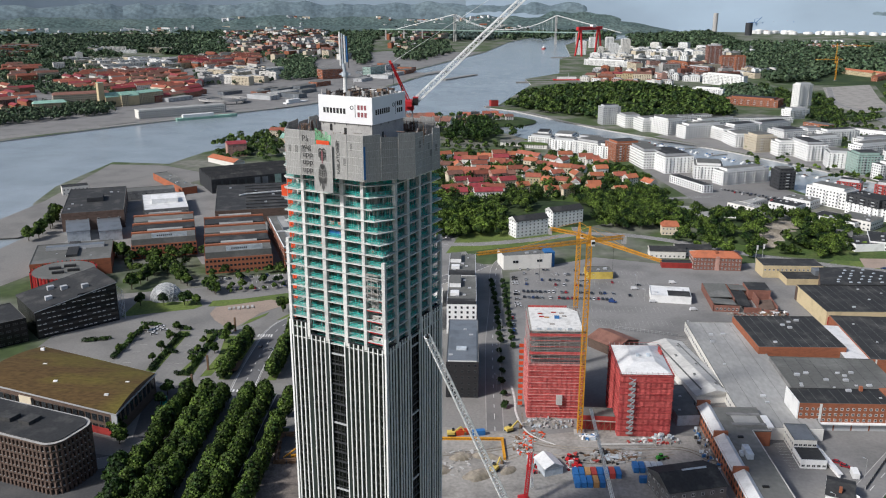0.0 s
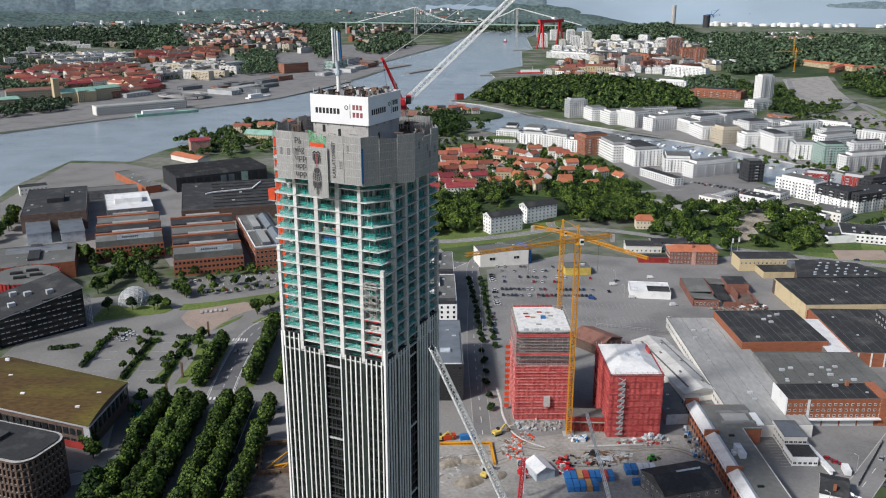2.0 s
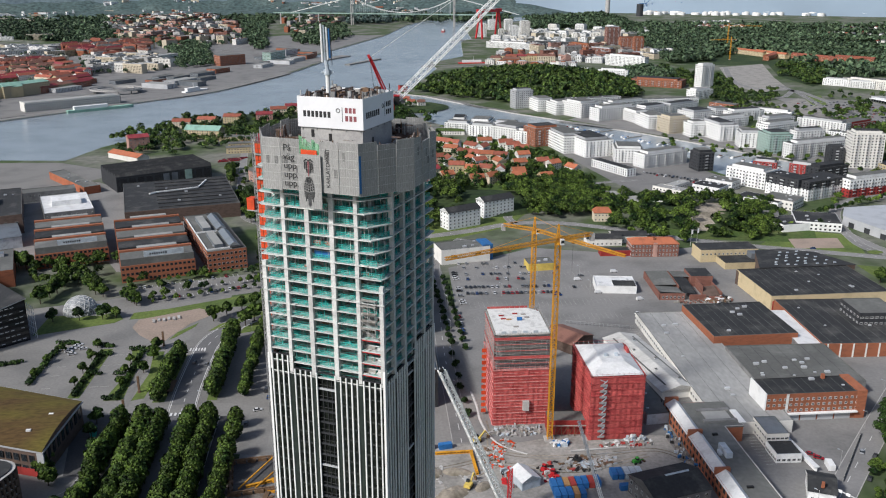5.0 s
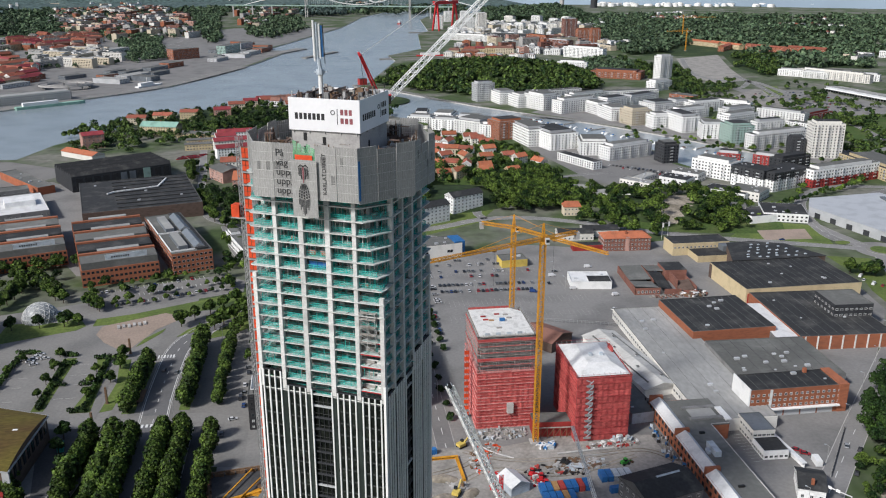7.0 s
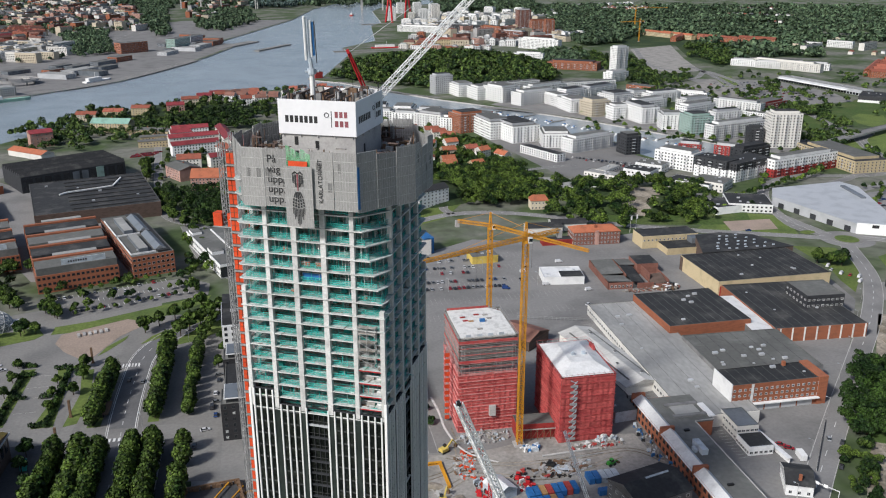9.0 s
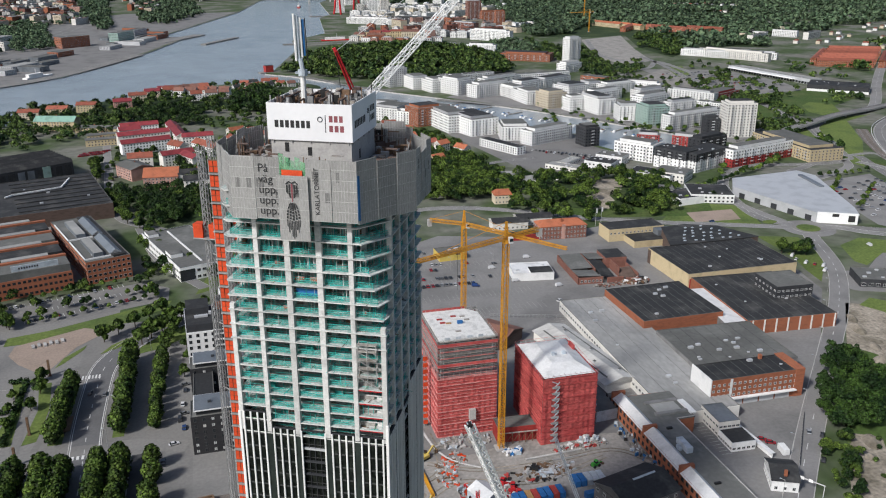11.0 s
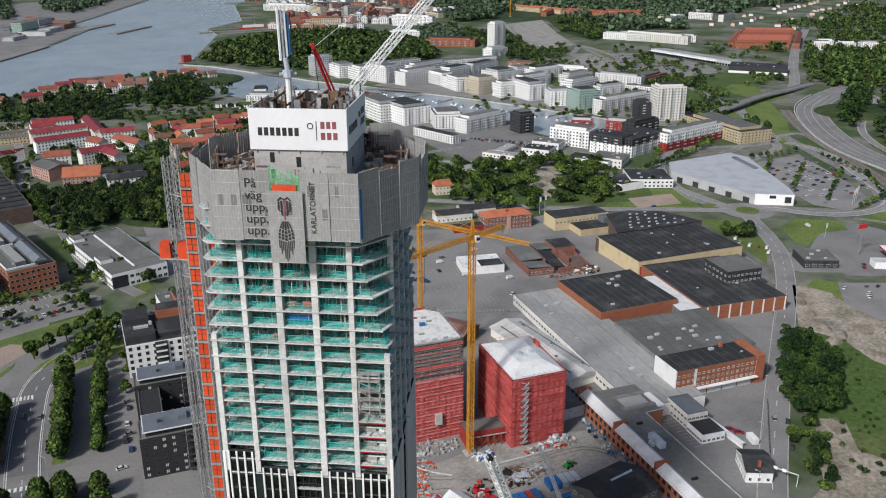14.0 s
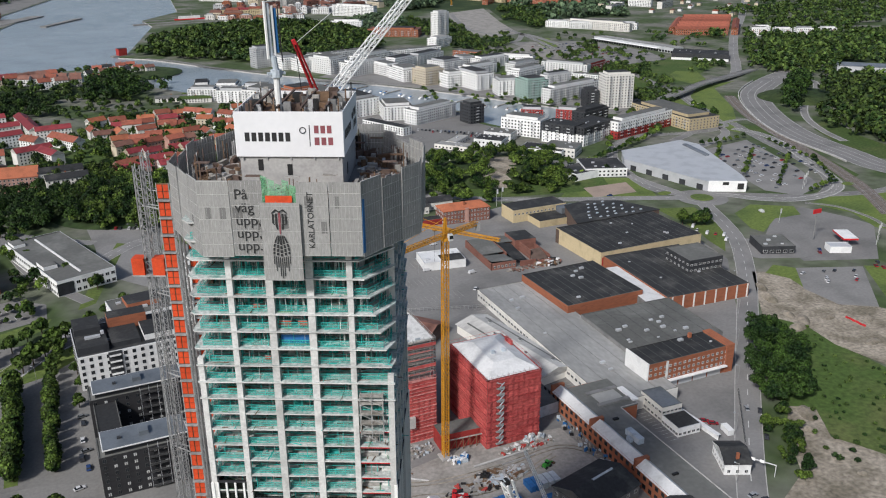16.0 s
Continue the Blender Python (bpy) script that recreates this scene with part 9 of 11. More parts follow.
def wood(name, region, n, r, h, label, m="leafwood", seed=1, clumps=70, size=1.0):
    """A wood as one mass of leaf clumps; region gives x, y from two random numbers, or None."""
    rng = np.random.default_rng(seed)
    rr = random.Random(seed)
    V, F = [], []
    made = 0
    if n > 400:
        clumps, size = int(clumps * 0.68), size * 1.18
    while made < n:
        p = region(rr)
        if p is None:
            continue
        x, y = p
        made += 1
        if any((x - a) ** 2 + (y - b) ** 2 < c * c for a, b, c in CLEAR):
            continue
        z = hill_height(x, y)
        s = rr.uniform(0.65, 1.25)
        R, Hh = r * s, h * s * rr.uniform(0.85, 1.15)
        lobes = [(x, y, z + Hh * 0.55, R * 0.8)] + [(x + R * 0.6 * math.cos(a), y + R * 0.6 * math.sin(a), z + Hh * rr.uniform(0.4, 0.75), R * 0.5) for a in (rr.uniform(0, 2), rr.uniform(2, 4), rr.uniform(4, 6.2))]
        lobes.append((x, y, z + Hh * 0.82, R * 0.42))
        v, f = leaf_cloud(rng, lobes, clumps, size)
        k = len(V)
        V += v
        F += [[i + k for i in q] for q in f]
    me = bpy.data.meshes.new(name)
    me.from_pydata(V, [], F)
    me.materials.append(M[m])
    return tagged(new(name, me), label, "trees", kind="stuff")


def inside(poly):
    xs, ys = [p[0] for p in poly], [p[1] for p in poly]

    def has(x, y):
        c = False
        for (xa, ya), (xb, yb) in zip(poly, poly[1:] + poly[:1]):
            if (ya > y) != (yb > y) and x < (xb - xa) * (y - ya) / (yb - ya) + xa:
                c = not c
        return c

    def pick(rr):
        x, y = rr.uniform(min(xs), max(xs)), rr.uniform(min(ys), max(ys))
        return (x, y) if has(x, y) else None
    pick.has = has
    return pick


CLEAR += [(228, 681, 8), (245, 699, 9), (258, 718, 10), (271, 738, 10), (284, 756, 10)]
wood("wood", inside([(112, 780), (160, 795), (176, 764), (165, 744), (136, 742), (110, 758)]), 60, 4.5, 10, "leafy wood above the curved street", "leaf", 184, 300, 0.52)
wood("wood", inside([(240, 676), (283, 664), (308, 676), (318, 700), (285, 715), (262, 690)]), 40, 4.2, 8, "leafy wood at the foot of the hill", "leaf", 183, 300, 0.5)
wood("wood", inside([(165, 725), (200, 800), (250, 815), (262, 760), (252, 700), (222, 655), (192, 680)]), 105, 4.7, 10, "leafy wood on the rocky hill", "leaf", 2, 420, 0.5)
wood("wood", inside([(288, 705), (280, 790), (330, 800), (345, 745), (322, 690), (302, 682)]), 66, 4.7, 10, "leafy wood at the end of the hill", "leaf", 20, 420, 0.5)
wood("wood", inside([(250, 690), (255, 780), (290, 790), (296, 700)]), 26, 2.2, 3.5, "low scrub on the dry hilltop", "leaf", 21, 150, 0.5)
wood("wood", inside([(-28, 716), (22, 722), (30, 770), (5, 830), (-30, 830)]), 130, 4.8, 12, "dense green wood beside the apartment houses", "leaf", 3, 340, 0.52)
wood("wood", inside([(112, 800), (130, 760), (165, 745), (205, 760), (215, 800), (190, 880), (120, 850), (100, 820)]), 190, 4.8, 11, "dense green wood between houses and road", "leaf", 33, 340, 0.52)
wood("wood", inside([(60, 1560), (130, 1490), (230, 1400), (440, 1470), (480, 1660), (330, 1840), (120, 1740)]), 1300, 7.5, 12, "dense wood on the headland", seed=4, clumps=70, size=1.5)
wood("wood", inside([(-25, 740), (-110, 745), (-145, 840), (-60, 850), (0, 830)]), 260, 4.6, 11, "dense trees round the apartment houses", "leafdark", 5, 280, 0.55)
wood("wood", inside([(-130, 1290), (-60, 1440), (20, 1450), (80, 1330), (60, 1230), (-60, 1200)]), 80, 4.6, 8, "trees among the small houses on the point", seed=6, clumps=90, size=1.1)
wood("wood", inside([(-40, 820), (200, 850), (200, 1000), (130, 1100), (-40, 1080)]), 200, 4.6, 8.5, "garden trees between the red-roofed houses", "leafdark", 7, 110, 0.8)
wood("wood", inside([(-100, 1100), (60, 1120), (80, 1200), (-40, 1200), (-150, 1180)]), 60, 3, 5, "gardens and hedges", seed=8, clumps=80, size=0.9)
wood("wood", inside([(-320, 1080), (-180, 1080), (-150, 1240), (-280, 1210)]), 110, 4.5, 9, "trees on the rocky shore", seed=9, clumps=90, size=0.9)
wood("wood", inside([(690, 835), (760, 900), (840, 975), (870, 975), (800, 885), (735, 845), (680, 800)]), 150, 5.5, 12, "round wood inside the slip road", "leafdark", 10, 90, 1.0)
wood("wood", inside([(640, 640), (720, 780), (850, 850), (890, 950), (850, 1010), (900, 1100), (1130, 1320), (1400, 1260), (1900, 1400), (1900, 700), (1000, 520)]), 2300, 8.5, 12, "wooded slope above the motorway", seed=11, clumps=45, size=1.9)
wood("wood", inside([(560, 1000), (900, 1200), (1050, 1400), (800, 1500), (620, 1250)]), 110, 4.5, 8, "scattered street trees", seed=51, clumps=60, size=1.2)
wood("wood", inside([(-310, 1200), (-150, 1180), (-120, 1380), (-190, 1290), (-290, 1320)]), 160, 5, 9, "trees among the riverside villas", seed=52, clumps=70, size=1.1)
wood("wood", inside([(560, 880), (640, 950), (600, 1010), (540, 930)]), 50, 4.5, 8, "trees beside the flyover", seed=12, clumps=80, size=1.0)
wood("wood", inside([(1000, 1330), (1300, 1650), (1900, 2000), (1900, 1550), (1150, 1250)]), 600, 9, 12, "wood with houses on the far slope", seed=13, clumps=55, size=1.7)
wood("wood", inside([(600, 1450), (700, 1700), (620, 1900), (560, 1640)]), 130, 6, 10, "trees beside the white tower", seed=14, clumps=60, size=1.4)
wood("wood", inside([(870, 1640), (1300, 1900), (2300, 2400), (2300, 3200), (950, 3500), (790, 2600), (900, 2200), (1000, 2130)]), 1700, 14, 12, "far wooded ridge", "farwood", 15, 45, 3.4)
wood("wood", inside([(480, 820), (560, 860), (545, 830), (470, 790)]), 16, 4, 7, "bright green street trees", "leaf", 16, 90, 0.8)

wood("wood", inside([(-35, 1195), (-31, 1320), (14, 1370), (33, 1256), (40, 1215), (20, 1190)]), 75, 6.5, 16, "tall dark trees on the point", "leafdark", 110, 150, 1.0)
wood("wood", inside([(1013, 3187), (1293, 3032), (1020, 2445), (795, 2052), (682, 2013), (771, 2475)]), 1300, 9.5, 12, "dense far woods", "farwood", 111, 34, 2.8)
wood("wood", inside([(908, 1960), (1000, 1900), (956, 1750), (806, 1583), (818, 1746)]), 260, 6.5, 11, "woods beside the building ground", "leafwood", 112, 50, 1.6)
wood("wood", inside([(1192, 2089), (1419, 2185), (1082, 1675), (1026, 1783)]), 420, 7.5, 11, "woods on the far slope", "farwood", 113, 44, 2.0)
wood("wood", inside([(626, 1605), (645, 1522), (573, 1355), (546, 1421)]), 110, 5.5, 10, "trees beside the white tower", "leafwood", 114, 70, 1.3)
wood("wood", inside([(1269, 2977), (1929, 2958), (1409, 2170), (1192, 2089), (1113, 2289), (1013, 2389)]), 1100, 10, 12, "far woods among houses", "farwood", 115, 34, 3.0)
# hedges of the car park
for x0, y0, x1, y1 in ((-207, 453, -206, 501), (-179, 438, -179, 492), (-157, 434, -157, 492), (-186, 488, -173, 488), (-187, 502, -174, 498), (-178, 463, -171, 462), (-163, 433, -154, 433), (-165, 462, -159, 463), (-164, 493, -155, 493), (-208, 506, -194, 504), (-234, 477, -219, 482)):
    d = math.hypot(x1 - x0, y1 - y0)
    rg = np.random.default_rng(int(d * 10))
    V, F = leaf_cloud(rg, [(i * 1.3, rg.normal() * 0.3, 0.8, rg.uniform(1.1, 1.9)) for i in range(int(d / 1.3))], int(d * 26), 0.42)
    me = bpy.data.meshes.new("hedge")
    me.from_pydata(V, [], F)
    me.materials.append(M["leafdark"])
    h = new("hedge", me)
    h.matrix_basis = pose(x0, y0, 0, 0, 0, math.degrees(math.atan2(y1 - y0, x1 - x0)))
    tagged(h, "clipped green hedge between parking bays", "hedge", "car park hedges")

# rows of young trees, each row set as one mass
def along(*rows):
    """Points along lines (x0, y0, x1, y1, n), one after the other."""
    pts = [(x0 + (x1 - x0) * i / max(1, n - 1), y0 + (y1 - y0) * i / max(1, n - 1)) for x0, y0, x1, y1, n in rows for i in range(n)]
    it = iter(pts)

    def pick(rr):
        x, y = next(it)
        return x + rr.uniform(-0.9, 0.9), y + rr.uniform(-0.9, 0.9)
    return pick, len(pts)


def tree_rows(r, h, label, m, seed, clumps, size, *rows):
    pick, n = along(*rows)
    return wood("tree_rows", pick, n, r, h, label, m, seed, clumps, size)


tree_rows(1.7, 4.6, "young trees in rows beside the long car park", "leaf", 71, 420, 0.3, (-168, 567, -98, 592, 11), (-150, 590, -106, 603, 5), (-174, 604, -112, 626, 10))
tree_rows(2.2, 5.5, "young trees in rows on the shop car park", "leaf", 72, 200, 0.45, (455, 640, 520, 700, 11), (460, 605, 535, 670, 10), (448, 668, 500, 722, 9), (490, 735, 545, 740, 7), (505, 590, 545, 650, 9), (545, 650, 560, 720, 8), (470, 582, 500, 590, 5))
tree_rows(3.2, 7.5, "trees along the street of the canal quarter", "leaf", 73, 180, 0.6, (355, 725, 480, 790, 16), (300, 692, 350, 692, 7), (400, 760, 450, 830, 8), (560, 800, 600, 880, 8), (250, 1000, 330, 960, 9), (420, 1010, 500, 890, 10), (470, 850, 520, 880, 6))
wood("wood", inside([(250, 414), (263, 408), (251, 373), (222, 345), (211, 344), (204, 351), (204, 360), (226, 389)]), 120, 3.1, 10, "dense roadside strip of young trees along the street", "leafdark", 74, 640, 0.32)
wood("wood", inside([(198, 351), (208, 345), (201, 331), (189, 312), (184, 304), (173, 301), (171, 307), (181, 323), (186, 335)]), 42, 2.0, 4.6, "low bushes and young trees along the street", "leaf", 76, 420, 0.3)
wood("scrub", inside([(297, 405), (283, 403), (277, 381), (279, 358), (280, 325), (230, 284), (217, 308), (213, 325), (246, 365), (264, 400)]), 75, 0.9, 1.2, "tufts and low scrub on the rough field", "leafwood", 174, 70, 0.3)
wood("scrub", inside([(212, 341), (221, 341), (209, 323), (217, 305), (200, 300), (190, 318)]), 10, 1.3, 2.0, "low bushes on trodden dirt", "leafwood", 175, 130, 0.3)
wood("wood", inside([(640, 1060), (735, 1130), (700, 1165), (650, 1180), (600, 1110)]), 50, 4.5, 8, "trees between the canal quarter and the shops", "leafwood", 97, 80, 1.1)
wood("wood", inside([(480, 1250), (560, 1010), (640, 1080), (660, 1300), (600, 1450)]), 90, 4.0, 7, "street trees behind the canal quarter", "leafwood", 98, 80, 1.0)
wood("wood", inside([(330, 1020), (480, 900), (560, 1000), (470, 1250), (380, 1300)]), 90, 3.0, 6, "court trees of the canal quarter", "leaf", 99, 80, 0.8)
wood("wood", inside([(-304, 1030), (-359, 1150), (-333, 1240), (-292, 1230), (-232, 1026)]), 70, 4.8, 10, "trees of the shore park", "leafwood", 76, 110, 0.9)
wood("wood", inside([(-33, 783), (9, 795), (59, 919), (75, 879), (55, 760), (35, 715), (-27, 700)]), 110, 4.8, 12, "dense green wood below the old quarter", "leaf", 77, 340, 0.52)
wood("wood", inside([(115, 921), (152, 1015), (176, 924), (193, 884), (191, 771), (134, 740), (111, 799)]), 140, 4.4, 10, "trees between the houses and the canal quarter", "leaf", 78, 340, 0.52)
wood("wood", inside([(-95, 939), (-55, 899), (-14, 842), (-27, 724), (-64, 741), (-96, 813)]), 90, 5.0, 13, "tall trees round the apartment houses", "leaf", 79, 340, 0.52)
wood("wood", inside([(-117, 673), (-119, 753), (-104, 760), (-83, 640), (-96, 590), (-112, 590)]), 34, 3.6, 8, "trees beside the white office", "leaf", 80, 220, 0.6)
wood("wood", inside([(-150, 1150), (-152, 1230), (-110, 1260), (-70, 1230), (-75, 1130), (-110, 1125)]), 90, 5.4, 11, "dense dark trees behind the crimson-roofed houses", "leafdark", 181, 160, 0.85)
wood("wood", inside([(-78, 790), (-20, 795), (-8, 735), (-30, 716), (-58, 726), (-76, 750)]), 80, 4.4, 10, "dense trees beside the small car park", "leaf", 182, 240, 0.6)
wood("wood", inside([(-128, 1190), (-131, 1330), (-90, 1430), (-35, 1362), (-64, 1160)]), 60, 4.6, 8, "wooded point with small houses", "leafwood", 81, 90, 1.0)
wood("wood", inside([(-64, 1144), (-30, 1336), (8, 1365), (29, 1224), (80, 1210), (64, 1099)]), 26, 3.6, 6, "wood between the old quarter and the river", "leafwood", 82, 90, 1.0)
wood("wood", inside([(-257, 600), (-273, 649), (-220, 651), (-207, 608)]), 22, 3.4, 7.5, "trees in the court of the brick buildings", "leaf", 83, 260, 0.5)
wood("wood", inside([(-185, 554), (-198, 605), (-143, 618), (-120, 600), (-136, 579)]), 16, 3.0, 7, "trees beside the brick buildings", "leaf", 84, 260, 0.5)
wood("wood", inside([(944, 1207), (1148, 1346), (1152, 1179), (890, 1020), (843, 1070)]), 150, 6.5, 11, "trees along the street up the far hill", "leafwood", 85, 70, 1.4)
wood("wood", inside([(738, 1378), (828, 1374), (768, 1257), (664, 1243)]), 34, 5, 9, "trees round the shopping centre", "leafwood", 86, 80, 1.2)
wood("wood", inside([(591, 1449), (723, 1552), (669, 1412), (565, 1355)]), 40, 5, 9, "trees below the white tower", "leafwood", 87, 80, 1.2)
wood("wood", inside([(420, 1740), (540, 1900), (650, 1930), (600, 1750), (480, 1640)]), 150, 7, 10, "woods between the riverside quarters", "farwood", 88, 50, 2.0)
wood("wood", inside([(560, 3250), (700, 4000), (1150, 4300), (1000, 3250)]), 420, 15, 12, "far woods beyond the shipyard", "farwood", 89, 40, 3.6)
wood("wood", inside([(780, 1020), (900, 1110), (980, 1230), (860, 1180), (740, 1060)]), 70, 5, 9, "trees between ramps and shops", "leafwood", 90, 80, 1.2)
wood("wood", inside([(-40, 830), (200, 850), (200, 1000), (130, 1090), (-30, 1080), (-100, 930)]), 230, 4.4, 11, "garden trees in the old quarter", "leaf", 91, 150, 0.75)
wood("wood", inside([(-170, 860), (-100, 880), (-60, 1100), (-180, 1120)]), 70, 3.0, 6, "trees between the crimson-roofed houses", "leaf", 92, 110, 0.8)
wood("wood", inside([(640, 725), (700, 790), (850, 930), (991, 1000), (1100, 900), (900, 700), (760, 640), (660, 640)]), 420, 7.0, 12, "wooded slope inside the motorway bend", "leafwood", 93, 75, 1.4)
wood("wood", inside([(205, 700), (240, 680), (300, 690), (330, 725), (325, 780), (270, 800), (215, 770)]), 30, 4.8, 11, "brighter trees on the rocky hill", "leaf", 94, 170, 0.75)
wood("wood", inside([(330, 560), (340, 575), (352, 560), (345, 548)]), 5, 3.6, 8, "round trees on the grass verge", "leafdark", 95, 500, 0.5)
wood("wood", inside([(900, 1020), (1130, 1300), (1400, 1260), (1300, 1000)]), 380, 7.5, 12, "trees on the far slope", "leafwood", 96, 60, 1.6)
wood("wood", inside([(648, 1052), (698, 1105), (677, 1003), (647, 980), (624, 998)]), 34, 3.4, 6, "bushes and young trees beside the ramps", "leafwood", 101, 110, 0.8)
wood("wood", inside([(680, 1159), (698, 1105), (672, 1080), (653, 1104)]), 26, 3.4, 6, "dark trees round the ramp car park", "leafwood", 102, 110, 0.8)
wood("wood", inside([(562, 850), (608, 881), (587, 823), (553, 811), (547, 826)]), 30, 3.6, 7, "dark trees under the flyover", "leafdark", 103, 160, 0.7)


# ---- far bank and distance ----
FAR = {}
far_rng = random.Random(31)


def far_house(kind, w, d, h, wall, roof, rise, label):
    o = block("town_house", 0, 0, w, d, h, 0, wall, roof, label, "house", rise=rise)
    rows_of_windows(o, w, d, h, max(2, round(h / 3.2)), 1.0, 3.8, 1.6, 1.7, "frl")
    o.matrix_basis = pose(0, 0, -400)
    FAR.setdefault(kind, []).append(o)


for w, d, h, wall, roof, rise, label in ((44, 14, 13, "beige", "tile", 4, "town house with a red roof on the far bank"), (36, 14, 14, "offwhite", "tile", 4, "town house with a red roof on the far bank"),
                                         (52, 15, 12, "brick", "tilecrimson", 4, "brick town house with a dark red roof"), (40, 14, 13, "yellowwall", "tilebrown", 4, "yellow town house with a brown roof")):
    far_house("old", w, d, h, wall, roof, rise, label)
for w, d, h, wall, roof, rise, label in ((56, 16, 15, "offwhite", "roofgrey", 0, "pale slab apartment house on the far slope"), (40, 18, 22, "beige", "roofgrey", 0, "beige apartment block on the far slope"),
                                         (64, 15, 12, "brick", "roofdark", 0, "long brick apartment block on the far slope"), (46, 20, 14, "white", "rooflight", 0, "white block on the far slope")):
    far_house("new", w, d, h, wall, roof, rise, label)
for w, d, h, wall, roof, rise, label in ((70, 30, 9, "metalwall", "rooflight", 0, "harbour shed on the far quay"), (50, 26, 10, "brick", "roofgrey", 0, "brick warehouse on the far quay"), (60, 24, 8, "roofblue", "roofgrey", 0, "blue-grey ferry shed on the far quay")):
    far_house("quay", w, d, h, wall, roof, rise, label)
_far_used = set()


# kind: walls, roofs, length, depth, height, rise of the roof
TOWN_KINDS = {
    "red": (("beige", "offwhite", "brick", "pink", "yellowwall"), ("tile", "tilebrown", "tilecrimson", "tilebrown", "roofgrey", "tile"), (24, 52), (11, 14), (11, 16), 4.5),
    "grey": (("offwhite", "white", "beige", "concrete"), ("rooflight", "roofgrey", "palesheet", "rooflight"), (28, 70), (14, 22), (12, 20), 0),
    "ochre": (("yellowwall", "beige", "brown", "yellowwall"), ("roofgrey", "roofdark", "tilebrown"), (26, 44), (13, 18), (17, 23), 3),
    "slab": (("offwhite", "beige", "offwhite", "white"), ("roofgrey", "rooflight"), (44, 84), (11, 14), (11, 17), 0),
    "brick": (("darkbrick", "brick", "pink", "beige"), ("roofgrey", "tilebrown", "roofdark"), (36, 70), (13, 17), (12, 20), 2),
    "mixed": (("brick", "offwhite", "concrete", "pink", "beige", "darkbrick"), ("roofgrey", "rooflight", "tilebrown", "roofgrey", "tile"), (22, 60), (13, 20), (11, 24), 0),
    "villa": (("white", "offwhite", "beige"), ("tilebrown", "roofgrey", "tile", "roofdark"), (9, 14), (8, 10), (5, 7), 3),
    "quay": (("metalwall", "containergrey", "yellowwall", "roofblue"), ("roofgrey", "roofblue", "rooflight"), (36, 80), (16, 26), (6, 10), 1.5),
}


def far_stuff(kind, x, y, rot):
    """A far house as part of the joined town."""
    walls, roofs, ws, ds, hs, rise = TOWN_KINDS[kind]
    w, d, h = far_rng.uniform(*ws), far_rng.uniform(*ds), far_rng.uniform(*hs)
    t = pose(x, y, hill_height(x, y), 0, 0, rot)
    wall, m = far_rng.choice(walls), far_rng.choice(roofs)
    TOWN.box(-w / 2, -d / 2, -1, w / 2, d / 2, h, wall, m, turn=t)
    if kind != "villa":
        for k in range(int(h / 3.3)):
            for side in (-1, 1):
                for i in range(int(w / 4)):
                    u, z = -w / 2 + 1.4 + i * 4, 1 + k * 3.2
                    TOWN.face([t @ Vector(p) for p in ((u, side * (d / 2 + 0.06), z), (u + 1.7, side * (d / 2 + 0.06), z), (u + 1.7, side * (d / 2 + 0.06), z + 1.7), (u, side * (d / 2 + 0.06), z + 1.7))], "glass")
    if rise:
        e = [(-w / 2 - 0.5, -d / 2 - 0.5, h), (w / 2 + 0.5, -d / 2 - 0.5, h), (w / 2 + 0.5, d / 2 + 0.5, h), (-w / 2 - 0.5, d / 2 + 0.5, h)]
        r0, r1 = (-w / 2 + 1, 0, h + rise), (w / 2 - 1, 0, h + rise)
        for f in ((e[0], e[1], r1, r0), (e[2], e[3], r0, r1), (e[1], e[2], r1), (e[3], e[0], r0)):
            TOWN.face([t @ Vector(p) for p in f], m)
        for i in range(int(w / 14)):
            u = -w / 2 + 5 + i * 14
            TOWN.box(u - 0.7, 0.8, h + rise * 0.4, u + 0.7, 2.2, h + rise + 1.4, "darkbrick", turn=t)
    else:
        for i in range(far_rng.randint(1, 3)):
            u, r = far_rng.uniform(-w * 0.4, w * 0.35), far_rng.uniform(1.5, 4.5)
            TOWN.box(u - r, -d * 0.25, h, u + r, d * 0.2, h + far_rng.uniform(1.2, 2.8), far_rng.choice(["metalwall", "charcoal", wall]), "roofgrey", turn=t)


_count = [0]
TOWN = Mesh()


def put_far(kind, x, y, rot):
    if _count[0] >= 110:
        far_stuff(kind, x, y, rot)
        return
    o = far_rng.choice(FAR[{"red": "old", "ochre": "old", "quay": "quay"}.get(kind, "new")])
    _count[0] += 1
    m = pose(x, y, 0, 0, 0, rot) @ Matrix.Scale(far_rng.uniform(0.72, 1.0), 4)
    if o.name in _far_used:
        copy_thing(o, m).matrix_basis = m
    else:
        _far_used.add(o.name)
        o.matrix_basis = m


def district(kind, poly, ang, along_step, row_step, keep=0.92, cross=0.25):
    """Streets of houses inside a stretch of town: rows at one bearing, with a house turned across now and then."""
    pick = inside(poly)
    ca, sa = math.cos(radians(ang)), math.sin(radians(ang))
    us = [x * ca + y * sa for x, y in poly]
    vs = [-x * sa + y * ca for x, y in poly]
    v, n = min(vs), 0
    while v < max(vs):
        u = min(us) + far_rng.uniform(0, along_step)
        while u < max(us):
            a, b = u + far_rng.uniform(-0.12, 0.12) * along_step, v + far_rng.uniform(-0.12, 0.12) * row_step
            x, y = a * ca - b * sa, a * sa + b * ca
            if y < 4850 and pick.has(x, y) and far_rng.random() < keep:
                put_far(kind, x, y, ang + (90 if far_rng.random() < cross else 0) + far_rng.uniform(-3, 3))
            u += along_step
        v += row_step * (0.75 if n % 2 else 1.25)
        n += 1


